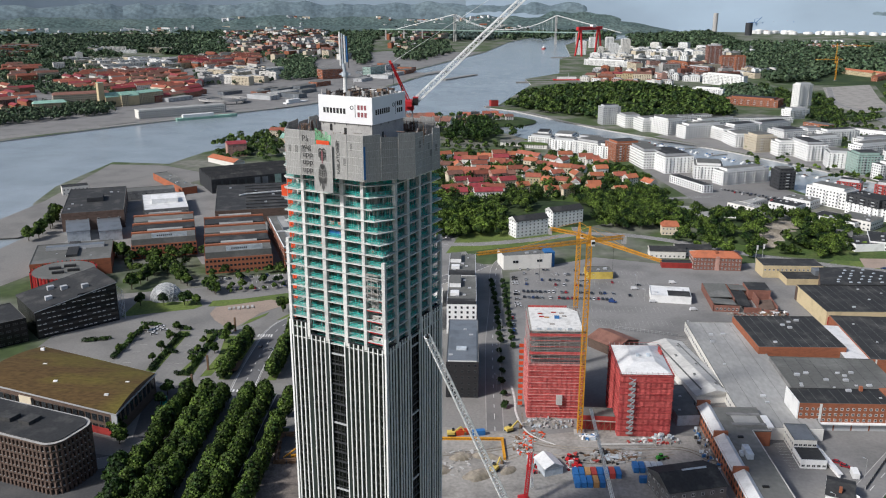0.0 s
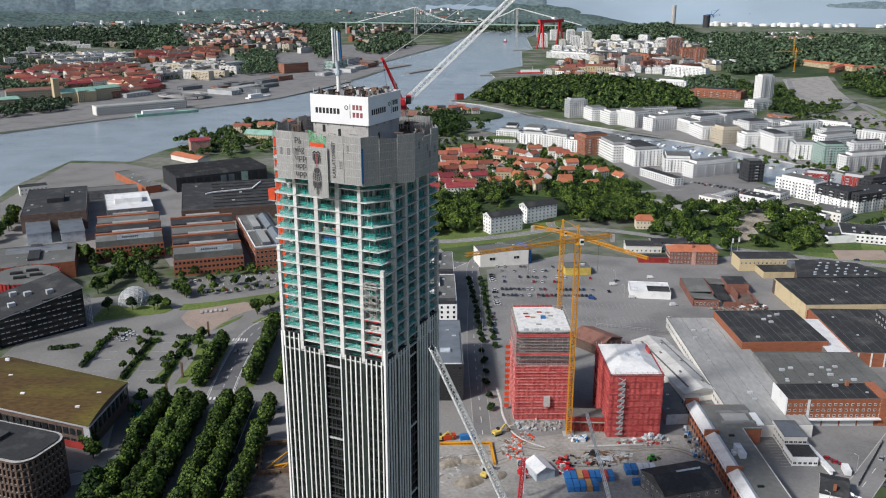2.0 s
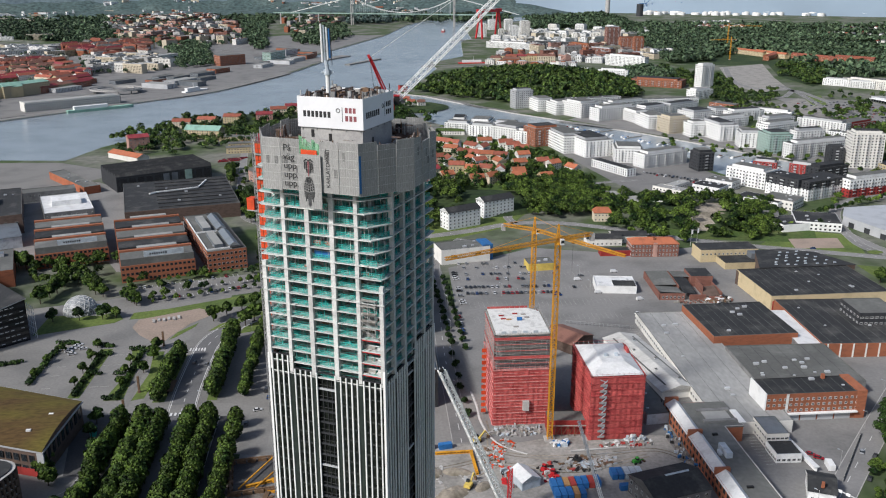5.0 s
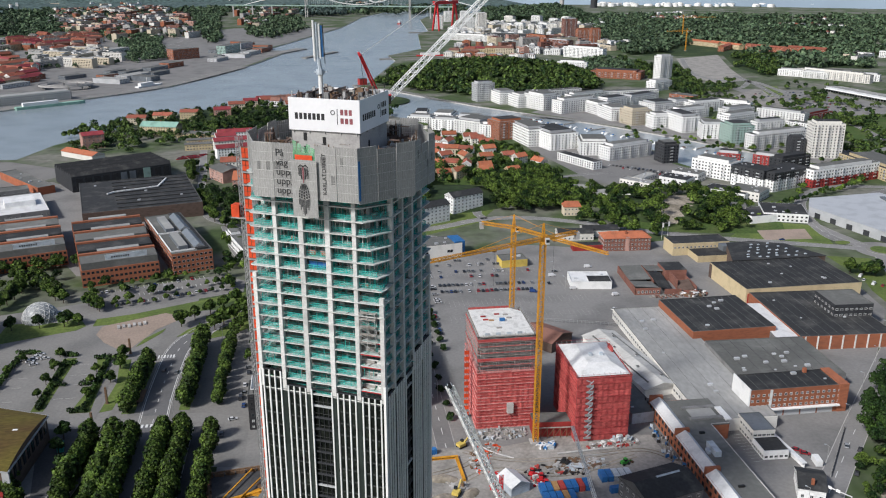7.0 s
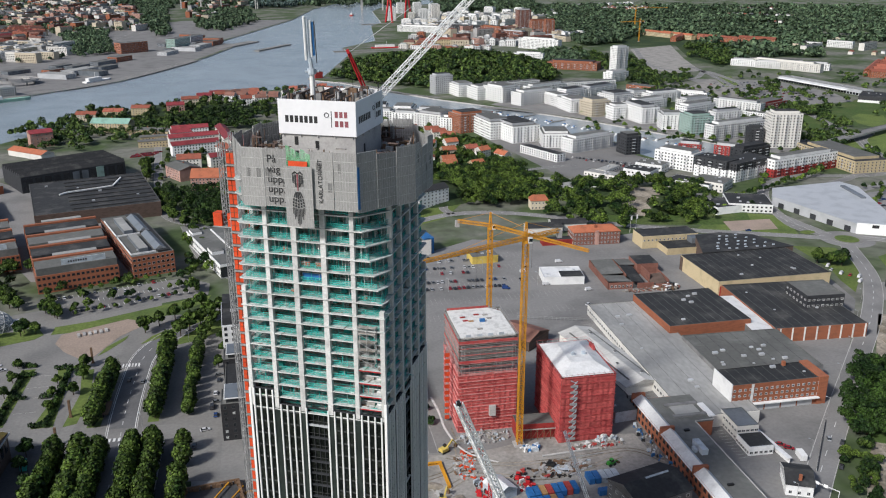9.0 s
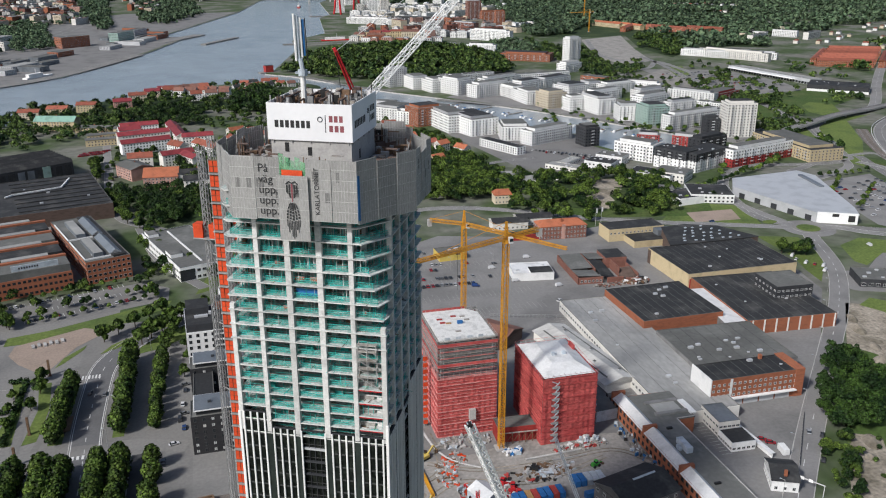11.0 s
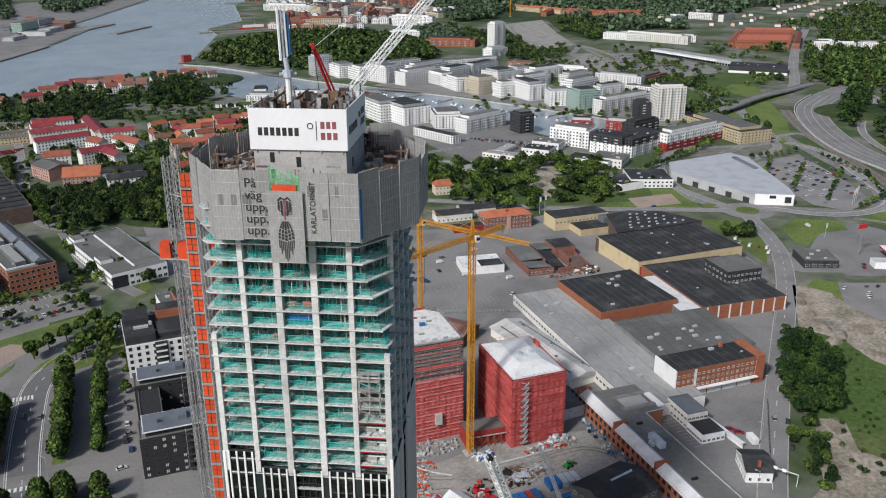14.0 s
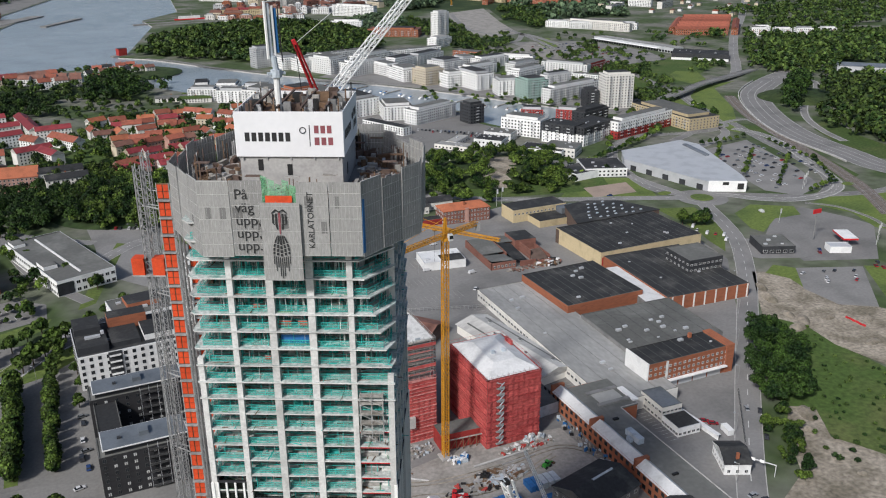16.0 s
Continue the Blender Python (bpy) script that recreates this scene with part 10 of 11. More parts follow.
RED_A = [(-923, 1905), (-928, 2127), (-784, 2178), (-661, 2017), (-594, 1864), (-673, 1746), (-823, 1769)]
RED_B = [(-850, 2482), (-782, 2766), (-645, 2659), (-566, 2283), (-663, 2230), (-781, 2322)]
RED_C = [(-1288, 2348), (-1116, 2288), (-969, 1989), (-1092, 1983)]
GREY_A = [(-1091, 2470), (-863, 2521), (-755, 2241), (-743, 2121), (-959, 2200)]
GREY_B = [(-706, 2182), (-544, 2285), (-447, 1952), (-517, 1902), (-598, 1898)]
MIXED = [(-1131, 4023), (-736, 4152), (-537, 3696), (-387, 2651), (-561, 2498), (-831, 2941)]
SLABS = [(-2018, 4174), (-1457, 4212), (-1265, 3651), (-1793, 3702)]
district("red", [(-990, 1792), (-906, 1745), (-789, 1532), (-793, 1424), (-860, 1430), (-980, 1640)], 50, 50, 30)
district("ochre", [(-679, 1828), (-610, 1897), (-536, 1659), (-600, 1621)], 62, 40, 26)
district("quay", [(-700, 1690), (-560, 1765), (-480, 1840), (-460, 1790), (-560, 1640), (-620, 1590)], 55, 70, 46, 0.65)
district("quay", [(-459, 1817), (-335, 1934), (-297, 1706), (-366, 1567), (-430, 1600)], 60, 66, 44, 0.7)
district("quay", [(-331, 2363), (-180, 2406), (-155, 2068), (-200, 1980), (-286, 2035)], 66, 70, 52, 0.7)
district("red", RED_A, 46, 42, 27, 0.95)
district("grey", GREY_B, 64, 60, 36)
district("grey", GREY_A, 40, 62, 38)
district("red", RED_C, 40, 50, 34, 0.8)
district("grey", [(-1272, 2647), (-1187, 2652), (-988, 2198), (-1045, 2165)], 30, 70, 60, 0.8)
district("red", RED_B, 52, 46, 30, 0.95)
district("brick", [(-1687, 3092), (-1557, 3100), (-1343, 2666), (-1455, 2659)], 20, 80, 60)
district("slab", [(-1374, 3080), (-1076, 3039), (-986, 2779), (-1257, 2813)], 12, 90, 90)
district("slab", SLABS, 8, 90, 110)
district("mixed", MIXED, 60, 62, 52, 0.85)
district("slab", [(-1032, 3584), (-917, 3591), (-812, 3174), (-914, 3168)], 30, 70, 70)
district("brick", [(-948, 4670), (-799, 4680), (-680, 4053), (-822, 4043)], 30, 80, 80, 0.8)
district("slab", [(-1274, 4647), (-1007, 4666), (-964, 4603), (-1191, 4342)], 30, 90, 90)
district("brick", [(-265, 4079), (-128, 4300), (-108, 3640), (-226, 3480)], 60, 70, 70, 0.8)
district("mixed", [(-391, 4174), (-258, 4183), (-179, 2899), (-272, 2893)], 70, 66, 60, 0.55)
district("villa", [(-2149, 3957), (-2474, 4564), (-1900, 4600), (-1500, 4500), (-1900, 4200)], 20, 60, 90, 0.45)
district("villa", [(-1750, 3600), (-1238, 3571), (-890, 2736), (-1374, 3080)], 20, 70, 90, 0.3)
district("villa", [(-700, 4680), (-140, 4720), (-101, 4302), (-663, 4378)], 20, 60, 90, 0.4)
# on the near bank, beyond the canal quarter
district("villa", [(1230, 3363), (1391, 3418), (1463, 3267), (1353, 3025), (1135, 3080)], 20, 26, 44, 0.85)
district("villa", [(1422, 2772), (1809, 3227), (2044, 3133), (1515, 2330), (1326, 2263), (1531, 2638)], 30, 32, 60, 0.7)
district("mixed", [(390, 1960), (640, 2060), (760, 2260), (640, 2500), (420, 2380)], 20, 60, 62, 0.7)
district("red", [(262, 2060), (400, 2010), (430, 2090), (300, 2160)], -20, 34, 30, 0.9)
district("grey", [(420, 2480), (700, 2560), (900, 2800), (700, 3000), (500, 2900)], 30, 70, 70, 0.75)
district("villa", [(1300, 1560), (1850, 1900), (2000, 2200), (1500, 2000), (1150, 1750)], 35, 40, 60, 0.6)
district("slab", [(1150, 1720), (1350, 1850), (1300, 2000), (1080, 1850)], 35, 70, 60, 0.6)


def far_row(x0, y0, x1, y1, n, w, d, h, walls, roofs):
    """A row of far houses, joined to the far town."""
    ang = math.degrees(math.atan2(y1 - y0, x1 - x0))
    for i in range(n):
        f = (i + far_rng.uniform(-0.2, 0.2)) / max(1, n - 1)
        t = pose(x0 + (x1 - x0) * f, y0 + (y1 - y0) * f + far_rng.uniform(-12, 12), 0, 0, 0, ang + far_rng.choice([0, 0, 90]))
        ww, hh = w * far_rng.uniform(0.7, 1.25), h * far_rng.uniform(0.75, 1.3)
        TOWN.box(-ww / 2, -d / 2, -1, ww / 2, d / 2, hh, far_rng.choice(walls), far_rng.choice(roofs), turn=t)
        TOWN.box(-ww * 0.3, -d * 0.3, hh, ww * 0.3, d * 0.3, hh + 2.4, far_rng.choice(walls), far_rng.choice(roofs), turn=t)
        for k in range(int(hh / 3.2)):
            for a, b, e, s in ((-ww / 2, ww / 2, -d / 2 - 0.06, 0), (-d / 2, d / 2, -ww / 2 - 0.06, 1), (-d / 2, d / 2, ww / 2 + 0.06, 1)):
                m = int((b - a) / 4.2)
                for j in range(m):
                    u = a + (b - a) * (j + 0.3) / m
                    pts = [(u, e), (u + 1.8, e)]
                    pts = [(q[1], q[0]) for q in pts] if s else pts
                    z = 1.0 + k * 3.2
                    TOWN.face([t @ Vector((*pts[0], z)), t @ Vector((*pts[1], z)), t @ Vector((*pts[1], z + 1.7)), t @ Vector((*pts[0], z + 1.7))], "glass")


PALE, GREYS = ["white", "white", "offwhite", "metalwall"], ["roofgrey", "rooflight", "metalwall"]
for x0, y0, x1, y1, n, w, h in ((262, 2030, 440, 1960, 9, 20, 9), (320, 2250, 520, 2150, 9, 24, 13), (338, 2560, 560, 2420, 12, 26, 15), (380, 2700, 640, 2560, 12, 26, 16), (450, 2900, 760, 2750, 12, 28, 17), (520, 3100, 900, 2900, 14, 24, 13), (440, 2080, 540, 2040, 6, 24, 12), (640, 2150, 760, 2240, 6, 30, 14)):
    far_row(x0, y0, x1, y1, n, w, 14, h, PALE if n != 9 else PALE + ["pink", "brick"], GREYS if n != 9 else GREYS + ["tile", "tilebrown"])
far_row(900, 3300, 1500, 3650, 34, 16, 10, 6, PALE, GREYS)
far_row(1000, 3200, 1700, 3500, 30, 16, 10, 6, PALE, GREYS)
for x, y in ((402, 2790), (446, 2800), (492, 2840), (356, 2900)):
    far_row(x, y, x + 10, y, 1, 24, 20, 40, ["white", "offwhite"], GREYS)
for x, y, w, d, h, rot, wl, rf, lab in ((-712, 1558, 96, 26, 22, 30, "beige", "tilebrown", "broad beige palace with a dull red roof on the quay"), (-735, 1482, 54, 18, 15, 32, "yellowwall", "copper", "yellow house with a pale green roof on the quay"),
                                         (-618, 1592, 92, 22, 20, 58, "yellowwall", "copper", "long yellow building with a green roof behind the church"), (-840, 1490, 70, 18, 17, 50, "brown", "tilebrown", "brown apartment row with a brown roof"),
                                         (-335, 2075, 66, 26, 22, 40, "brick", "roofgrey", "orange brick office on the far quay"), (-492, 2118, 76, 26, 20, 66, "offwhite", "rooflight", "long white office with window bands"),
                                         (-240, 2130, 70, 22, 24, 66, "greenglass", "roofgrey", "pale green glazed office on the far quay"), (-215, 2230, 60, 20, 20, 66, "metalwall", "roofgrey", "grey office on the far quay")):
    o = block("waterfront_building", x, y, w, d, h, rot, wl, rf, lab, "building", rise=4 if rf in ("tilebrown", "copper") else 0, hip=4, vents=3)
    rows_of_windows(o, w, d, h, max(3, round(h / 3.6)), 1.0, 3.4, 1.6, 1.9, "frl")
ramp = thing("ring_ramp", pose(-467, 1611, 0), "round concrete road ramp on piers near the far quay", "bridge")
q = Mesh()
for i in range(40):
    a, b = i / 40 * math.tau, (i + 1) / 40 * math.tau
    c = [(r * math.cos(t) * 1.2, r * math.sin(t)) for t in (a, b) for r in (26, 37)]
    q.face([(*c[0], 7), (*c[1], 7), (*c[3], 7), (*c[2], 7)], "road")
    q.face([(*c[1], 5.4), (*c[3], 5.4), (*c[3], 8), (*c[1], 8)], "concrete")
    q.face([(*c[0], 5.4), (*c[2], 5.4), (*c[2], 8), (*c[0], 8)], "concrete")
part("deck", q, ramp)
for i in range(10):
    part("pier", Mesh().box(-1, -1, 0, 1, 1, 6.8, "concrete"), ramp, "", Matrix.Translation((38 * math.cos(i * 0.628), 31 * math.sin(i * 0.628), 0)))


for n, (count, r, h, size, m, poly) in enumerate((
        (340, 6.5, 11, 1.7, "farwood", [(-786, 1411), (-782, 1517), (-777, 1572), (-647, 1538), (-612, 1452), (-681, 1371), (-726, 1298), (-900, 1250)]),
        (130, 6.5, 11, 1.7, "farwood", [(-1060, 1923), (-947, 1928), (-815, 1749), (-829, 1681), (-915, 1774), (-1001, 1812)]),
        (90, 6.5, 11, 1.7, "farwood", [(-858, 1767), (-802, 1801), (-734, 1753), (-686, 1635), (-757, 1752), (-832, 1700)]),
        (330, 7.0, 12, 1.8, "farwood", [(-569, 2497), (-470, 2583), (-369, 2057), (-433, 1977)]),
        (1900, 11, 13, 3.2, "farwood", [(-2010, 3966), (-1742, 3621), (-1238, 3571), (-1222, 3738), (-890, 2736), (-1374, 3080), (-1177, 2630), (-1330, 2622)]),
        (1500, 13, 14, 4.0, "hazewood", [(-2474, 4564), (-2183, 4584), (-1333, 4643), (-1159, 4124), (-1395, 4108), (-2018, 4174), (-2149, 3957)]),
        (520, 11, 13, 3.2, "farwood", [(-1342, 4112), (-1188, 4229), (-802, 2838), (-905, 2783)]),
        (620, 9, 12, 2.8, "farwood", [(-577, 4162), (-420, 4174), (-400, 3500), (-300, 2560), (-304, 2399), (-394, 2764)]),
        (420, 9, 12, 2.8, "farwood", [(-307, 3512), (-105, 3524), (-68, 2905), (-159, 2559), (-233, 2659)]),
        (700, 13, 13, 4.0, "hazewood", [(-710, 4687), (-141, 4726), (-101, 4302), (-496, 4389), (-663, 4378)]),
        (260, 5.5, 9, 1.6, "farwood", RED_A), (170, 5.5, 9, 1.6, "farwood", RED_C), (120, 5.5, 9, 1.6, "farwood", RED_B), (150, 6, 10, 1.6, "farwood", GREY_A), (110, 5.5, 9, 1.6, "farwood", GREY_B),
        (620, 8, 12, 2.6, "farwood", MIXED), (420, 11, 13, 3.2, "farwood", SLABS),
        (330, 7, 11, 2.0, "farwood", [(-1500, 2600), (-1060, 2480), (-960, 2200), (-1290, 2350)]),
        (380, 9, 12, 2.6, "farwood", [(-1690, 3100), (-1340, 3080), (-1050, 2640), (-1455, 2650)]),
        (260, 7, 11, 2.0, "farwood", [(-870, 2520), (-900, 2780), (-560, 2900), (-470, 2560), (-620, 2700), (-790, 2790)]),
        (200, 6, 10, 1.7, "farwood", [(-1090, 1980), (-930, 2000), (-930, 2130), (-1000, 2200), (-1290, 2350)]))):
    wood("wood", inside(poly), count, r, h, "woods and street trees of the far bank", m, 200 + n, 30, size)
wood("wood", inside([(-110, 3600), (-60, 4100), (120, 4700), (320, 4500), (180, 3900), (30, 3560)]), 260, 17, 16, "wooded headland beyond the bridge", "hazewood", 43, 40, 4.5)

setting("far_town", TOWN, "blocks of the far town with red and grey roofs", "houses", "stuff")

# far quays and jetties
for x, y, L, w, rot in ((-560, 1345, 60, 18, 50), (-120, 2190, 190, 30, 62), (-30, 2120, 150, 14, 60), (180, 2020, 160, 10, 8), (200, 2070, 150, 10, 8), (215, 1985, 120, 8, 8), (290, 2760, 90, 12, 5)):
    setting("jetty", Mesh().box(-L / 2, -w / 2, -5, L / 2, w / 2, 0.6, "paving"), "low grey jetty in the river", "jetty", at=pose(x, y, 0, 0, 0, rot))

# river ships
for x, y, L, rot, m, lab in ((-330, 1620, 60, 55, "white", "white ferry moored at the far quay"), (-440, 1420, 104, 36, "copper", "green harbour boat at the far quay"), (235, 2060, 90, 5, "cranered", "red ship at the jetty"), (255, 3170, 60, 80, "containerred", "small freighter on the river")):
    o = thing("ship", pose(x, y, -1.6, 0, 0, rot), lab, "ship")
    part("hull", Mesh().prism([(-L / 2, -5), (L / 2 - 9, -5), (L / 2, 0), (L / 2 - 9, 5), (-L / 2, 5)], -1, 4, m), o)
    part("deckhouse", Mesh().box(-L * 0.4, -3.5, 4, L * 0.1, 3.5, 9, "white"), o)
    part("mast", Mesh().bar((-L * 0.1, 0, 9), (-L * 0.1, 0, 17), 0.3, "frame"), o)
terminal = block("ferry_terminal", -492, 1445, 146, 26, 14, 36, "offwhite", "rooflight", "long white quay shed with many windows on the far bank", "building")
rows_of_windows(terminal, 150, 26, 13, 4, 1.0, 3.4, 1.8, 1.6, "fr")
church = thing("church", pose(-640, 1560, 0, 0, 0, 40), "yellow brick church with a tall square tower", "church")
part("nave", Mesh().box(-30, -10, 0, 30, 10, 18, "yellowwall"), church)
part("roof", gable_roof(60, 20, 18, 7, "copper", "yellowwall"), church)
part("tower", Mesh().box(-40, -6, 0, -30, 6, 44, "yellowwall", "copper"), church)

hut = thing("pier_hut", pose(39, 1585, 0, 0, 0, 20), "dark red hut on a small pier off the headland", "hut")
part("pier", Mesh().box(-16, -6, -4, 22, 6, 0.3, "paving"), hut)
part("wall", Mesh().box(-6, -5, 0.3, 8, 5, 11, "crimson", "roofdark"), hut)

# suspension bridge
bridge = thing("suspension_bridge", pose(0, 0, 0), "grey suspension bridge with two tall pylons over the river", "bridge")
P1, P2 = Vector((-72, 3560, 0)), Vector((321, 3440, 0))
bd = (P2 - P1).normalized()
bn = Vector((-bd.y, bd.x, 0))
for p in (P1, P2):
    q = Mesh()
    for s in (-1, 1):
        q.bar(p + bn * s * 12 - Vector((0, 0, 5)), p + bn * s * 12 + Vector((0, 0, 107)), 1.9, "concrete")
    for z in (40, 75, 104):
        q.bar(p + bn * 12 + Vector((0, 0, z)), p - bn * 12 + Vector((0, 0, z)), 2.0, "concrete")
    part("pylon", q, bridge, "pale concrete portal pylon")
q = Mesh()
q.bar(P1 - bd * 330 + Vector((0, 0, 44)), P2 + bd * 170 + Vector((0, 0, 44)), 2.2, "greenglass")
part("deck", q, bridge, "pale green bridge deck")
for s in (-1, 1):
    q = Mesh()
    pts = []
    span = (P2 - P1).length
    for i in range(25):
        f = i / 24
        pts.append(P1 + bd * span * f + Vector((0, 0, 50 + 57 * (2 * f - 1) ** 2)) + bn * s * 12)
    for a, b in zip(pts, pts[1:]):
        q.bar(a, b, 0.55, "lattice")
    for p, e in ((P1, -250), (P2, 250)):
        q.bar(p + bn * s * 12 + Vector((0, 0, 107)), p + bd * e + bn * s * 12 + Vector((0, 0, 46)), 0.55, "lattice")
    for a in pts[1:-1]:
        q.bar(a, Vector((a.x, a.y, 46)), 0.18, "lattice")
    part("cable", q, bridge, "suspension cable and hangers")
for e in (-300, -220, -140, 80, 150):
    p = (P1 if e < 0 else P2) + bd * e
    part("pier", Mesh().bar(p, p + Vector((0, 0, 42)), 2.5, "concrete"), bridge)

# red shipyard gantry
gan = thing("gantry_crane", pose(372, 2840, 0, 0, 0, 40), "huge red shipyard gantry crane", "crane")
for s in (-1, 1):
    for t in (-1, 1):
        part("leg", Mesh().bar((s * 46, t * 14, 0), (s * 42, 0 + t * 3, 80), 2.2, "cranered"), gan)
part("girder", Mesh().box(-56, -4.5, 80, 56, 4.5, 90, "cranered"), gan)
part("trolley", Mesh().box(8, -6, 88, 22, 6, 96, "white"), gan)

# towers, chimneys and harbour at the horizon
for x, y, h, r, m in ((1150, 4260, 96, 11, "concrete"), (1270, 4130, 56, 16, "charcoal")):
    o = thing("far_tower", pose(x, y, 0), "far tower before the sea", "tower")
    part("shaft", Mesh().bar((0, 0, 0), (0, 0, h), r, m, 12), o)
for i in range(70):
    x = 1330 + far_rng.random() * 1000
    y = 4330 - 0.22 * (x - 1330) + far_rng.uniform(-70, 70)
    o = thing("storage_tank", pose(x, y, 0), "white oil tank in the far harbour", "tank", "oil tanks")
    r, h = far_rng.uniform(9, 22), far_rng.uniform(8, 15)
    part("shell", Mesh().bar((0, 0, 0), (0, 0, h), r, "white", 14).bar((0, 0, h), (0, 0, h + 1.5), r * 0.7, "offwhite", 14), o)
for i in range(14):
    x, y = 1400 + i * 46 + far_rng.uniform(-14, 14), 4470 - i * 6 + far_rng.uniform(-20, 20)
    o = thing("container_crane", pose(x, y, 0, 0, 0, far_rng.uniform(-20, 20)), "container crane on the far harbour quay", "crane", "harbour cranes")
    m, k = ("blue", "blue", "containergrey", "cranered")[i % 4], far_rng.uniform(0.55, 0.85)
    q = Mesh()
    for s_ in (-1, 1):
        for t_ in (-1, 1):
            q.bar((s_ * 12 * k, t_ * 8 * k, 0), (s_ * 10 * k, t_ * 8 * k, 58 * k), 0.9, m)
    q.bar((-34 * k, 0, 56 * k), (10 * k, 0, 56 * k), 1.2, m).bar((10 * k, 0, 56 * k), (44 * k, 0, (56 if i % 3 else 88) * k), 1.0, m).bar((0, 0, 56 * k), (0, 0, 76 * k), 0.8, m).bar((0, 0, 76 * k), (34 * k, 0, (56 if i % 3 else 80) * k), 0.4, m)
    part("frame", q, o)
for i in range(70):
    x = 1360 + far_rng.random() * 800
    y = 4430 - 0.1 * (x - 1360) + far_rng.uniform(-50, 40)
    o = thing("container_stack", pose(x, y, 0, 0, 0, -8), "stack of freight containers in the far harbour", "containers", "container stacks")
    part("stack", Mesh().box(-18, -4, 0, 18, 4, far_rng.uniform(5, 12), far_rng.choice(["containerblue", "containerred", "containergrey", "containerocher", "containergrey"])), o)

# the land and sea beyond; distance haze is painted into their colours
HILL = []


def ridge(r, high, a0, a1, fade, seed, m, name, label, depth=320):
    """A row of hills on a circle of radius r, from one bearing to another, running out over fade degrees."""
    q, n = Mesh(), int((a0 - a1) * 3)
    rows = []
    for j in range(n + 1):
        b = a0 + (a1 - a0) * j / n
        a = radians(b)
        run = max(0.0, min(1.0, (b - a1) / fade)) * max(0.0, min(1.0, (a0 - b) / 3))
        top = high * (0.75 + 0.22 * noise.noise((b * 0.22, seed, 0)) + 0.12 * noise.noise((b * 0.9, seed, 5))) * run
        row = []
        for k in range(6):
            f = k / 5
            rr = r + depth * (f - 1) * 1.0
            z = -4 + (max(top, 0) + 4) * math.sin(f * math.pi / 2) ** 0.9
            z += 7 * run * f * noise.noise((rr * math.cos(a) * 0.02, rr * math.sin(a) * 0.02, seed))
            row.append((rr * math.cos(a), rr * math.sin(a), z))
        rows.append(row)
        HILL.append(row)
    for ra, rb in zip(rows, rows[1:]):
        for k in range(5):
            q.face([ra[k], rb[k], rb[k + 1], ra[k + 1]], m)
    setting(name, q, label, "backdrop")


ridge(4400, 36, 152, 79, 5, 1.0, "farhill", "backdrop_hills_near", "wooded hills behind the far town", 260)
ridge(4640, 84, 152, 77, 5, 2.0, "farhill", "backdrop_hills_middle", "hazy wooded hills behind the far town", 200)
hill_rng = random.Random(61)
hill_town = Mesh()
for k in range(900):
    row = hill_rng.choice(HILL)
    if noise.noise((row[0][0] * 0.004, row[0][1] * 0.004, 7)) < 0.12:
        continue
    a, b = Vector(row[hill_rng.randint(1, 3)]), Vector(row[4])
    p = a.lerp(b, hill_rng.random())
    w, d, h = hill_rng.choice([hill_rng.uniform(8, 16), hill_rng.uniform(8, 14), 38]), hill_rng.uniform(8, 11), hill_rng.uniform(5, 9)
    hill_town.box(-w / 2, -d / 2, -6, w / 2, d / 2, h, hill_rng.choice(PALE + ["beige", "brick"]), hill_rng.choice(GREYS + ["tile", "tilebrown"]), turn=pose(p.x, p.y, p.z, 0, 0, hill_rng.uniform(0, 60)))
setting("far_town", hill_town, "pale houses scattered over the far hills", "houses", "stuff")
ridge(4860, 168, 152, 80, 3, 3.0, "farhillblue", "backdrop_hills_far", "hills at the horizon with blue-green haze painted in", 160)
ridge(4730, 104, 88, 76.5, 5, 4.0, "farhill", "backdrop_islands", "low islands in the sea with haze painted in", 60)
ridge(4800, 150, 69, 20, 4, 5.0, "farhillblue", "backdrop_coast", "low coast at the horizon with blue haze painted in", 60)
# added rising sheet: hazy sea, and the pale sky strip behind the hills
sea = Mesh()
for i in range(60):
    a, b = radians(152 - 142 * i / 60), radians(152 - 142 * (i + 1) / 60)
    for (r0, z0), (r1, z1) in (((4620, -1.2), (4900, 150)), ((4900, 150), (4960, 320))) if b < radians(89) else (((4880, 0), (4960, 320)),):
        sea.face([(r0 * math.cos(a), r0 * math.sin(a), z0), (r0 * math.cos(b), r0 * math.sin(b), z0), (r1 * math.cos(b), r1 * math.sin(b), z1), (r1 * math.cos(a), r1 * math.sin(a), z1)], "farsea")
setting("backdrop_sea", sea, "pale sheet painted as hazy sea and low sky", "backdrop")
wood("wood", lambda rr: (lambda a, r: (r * math.cos(a), r * math.sin(a)))(radians(rr.uniform(81, 125)), rr.uniform(3700, 4250)), 700, 15, 12, "woods at the edge of the city", "farwood", 44, 30, 4.5)

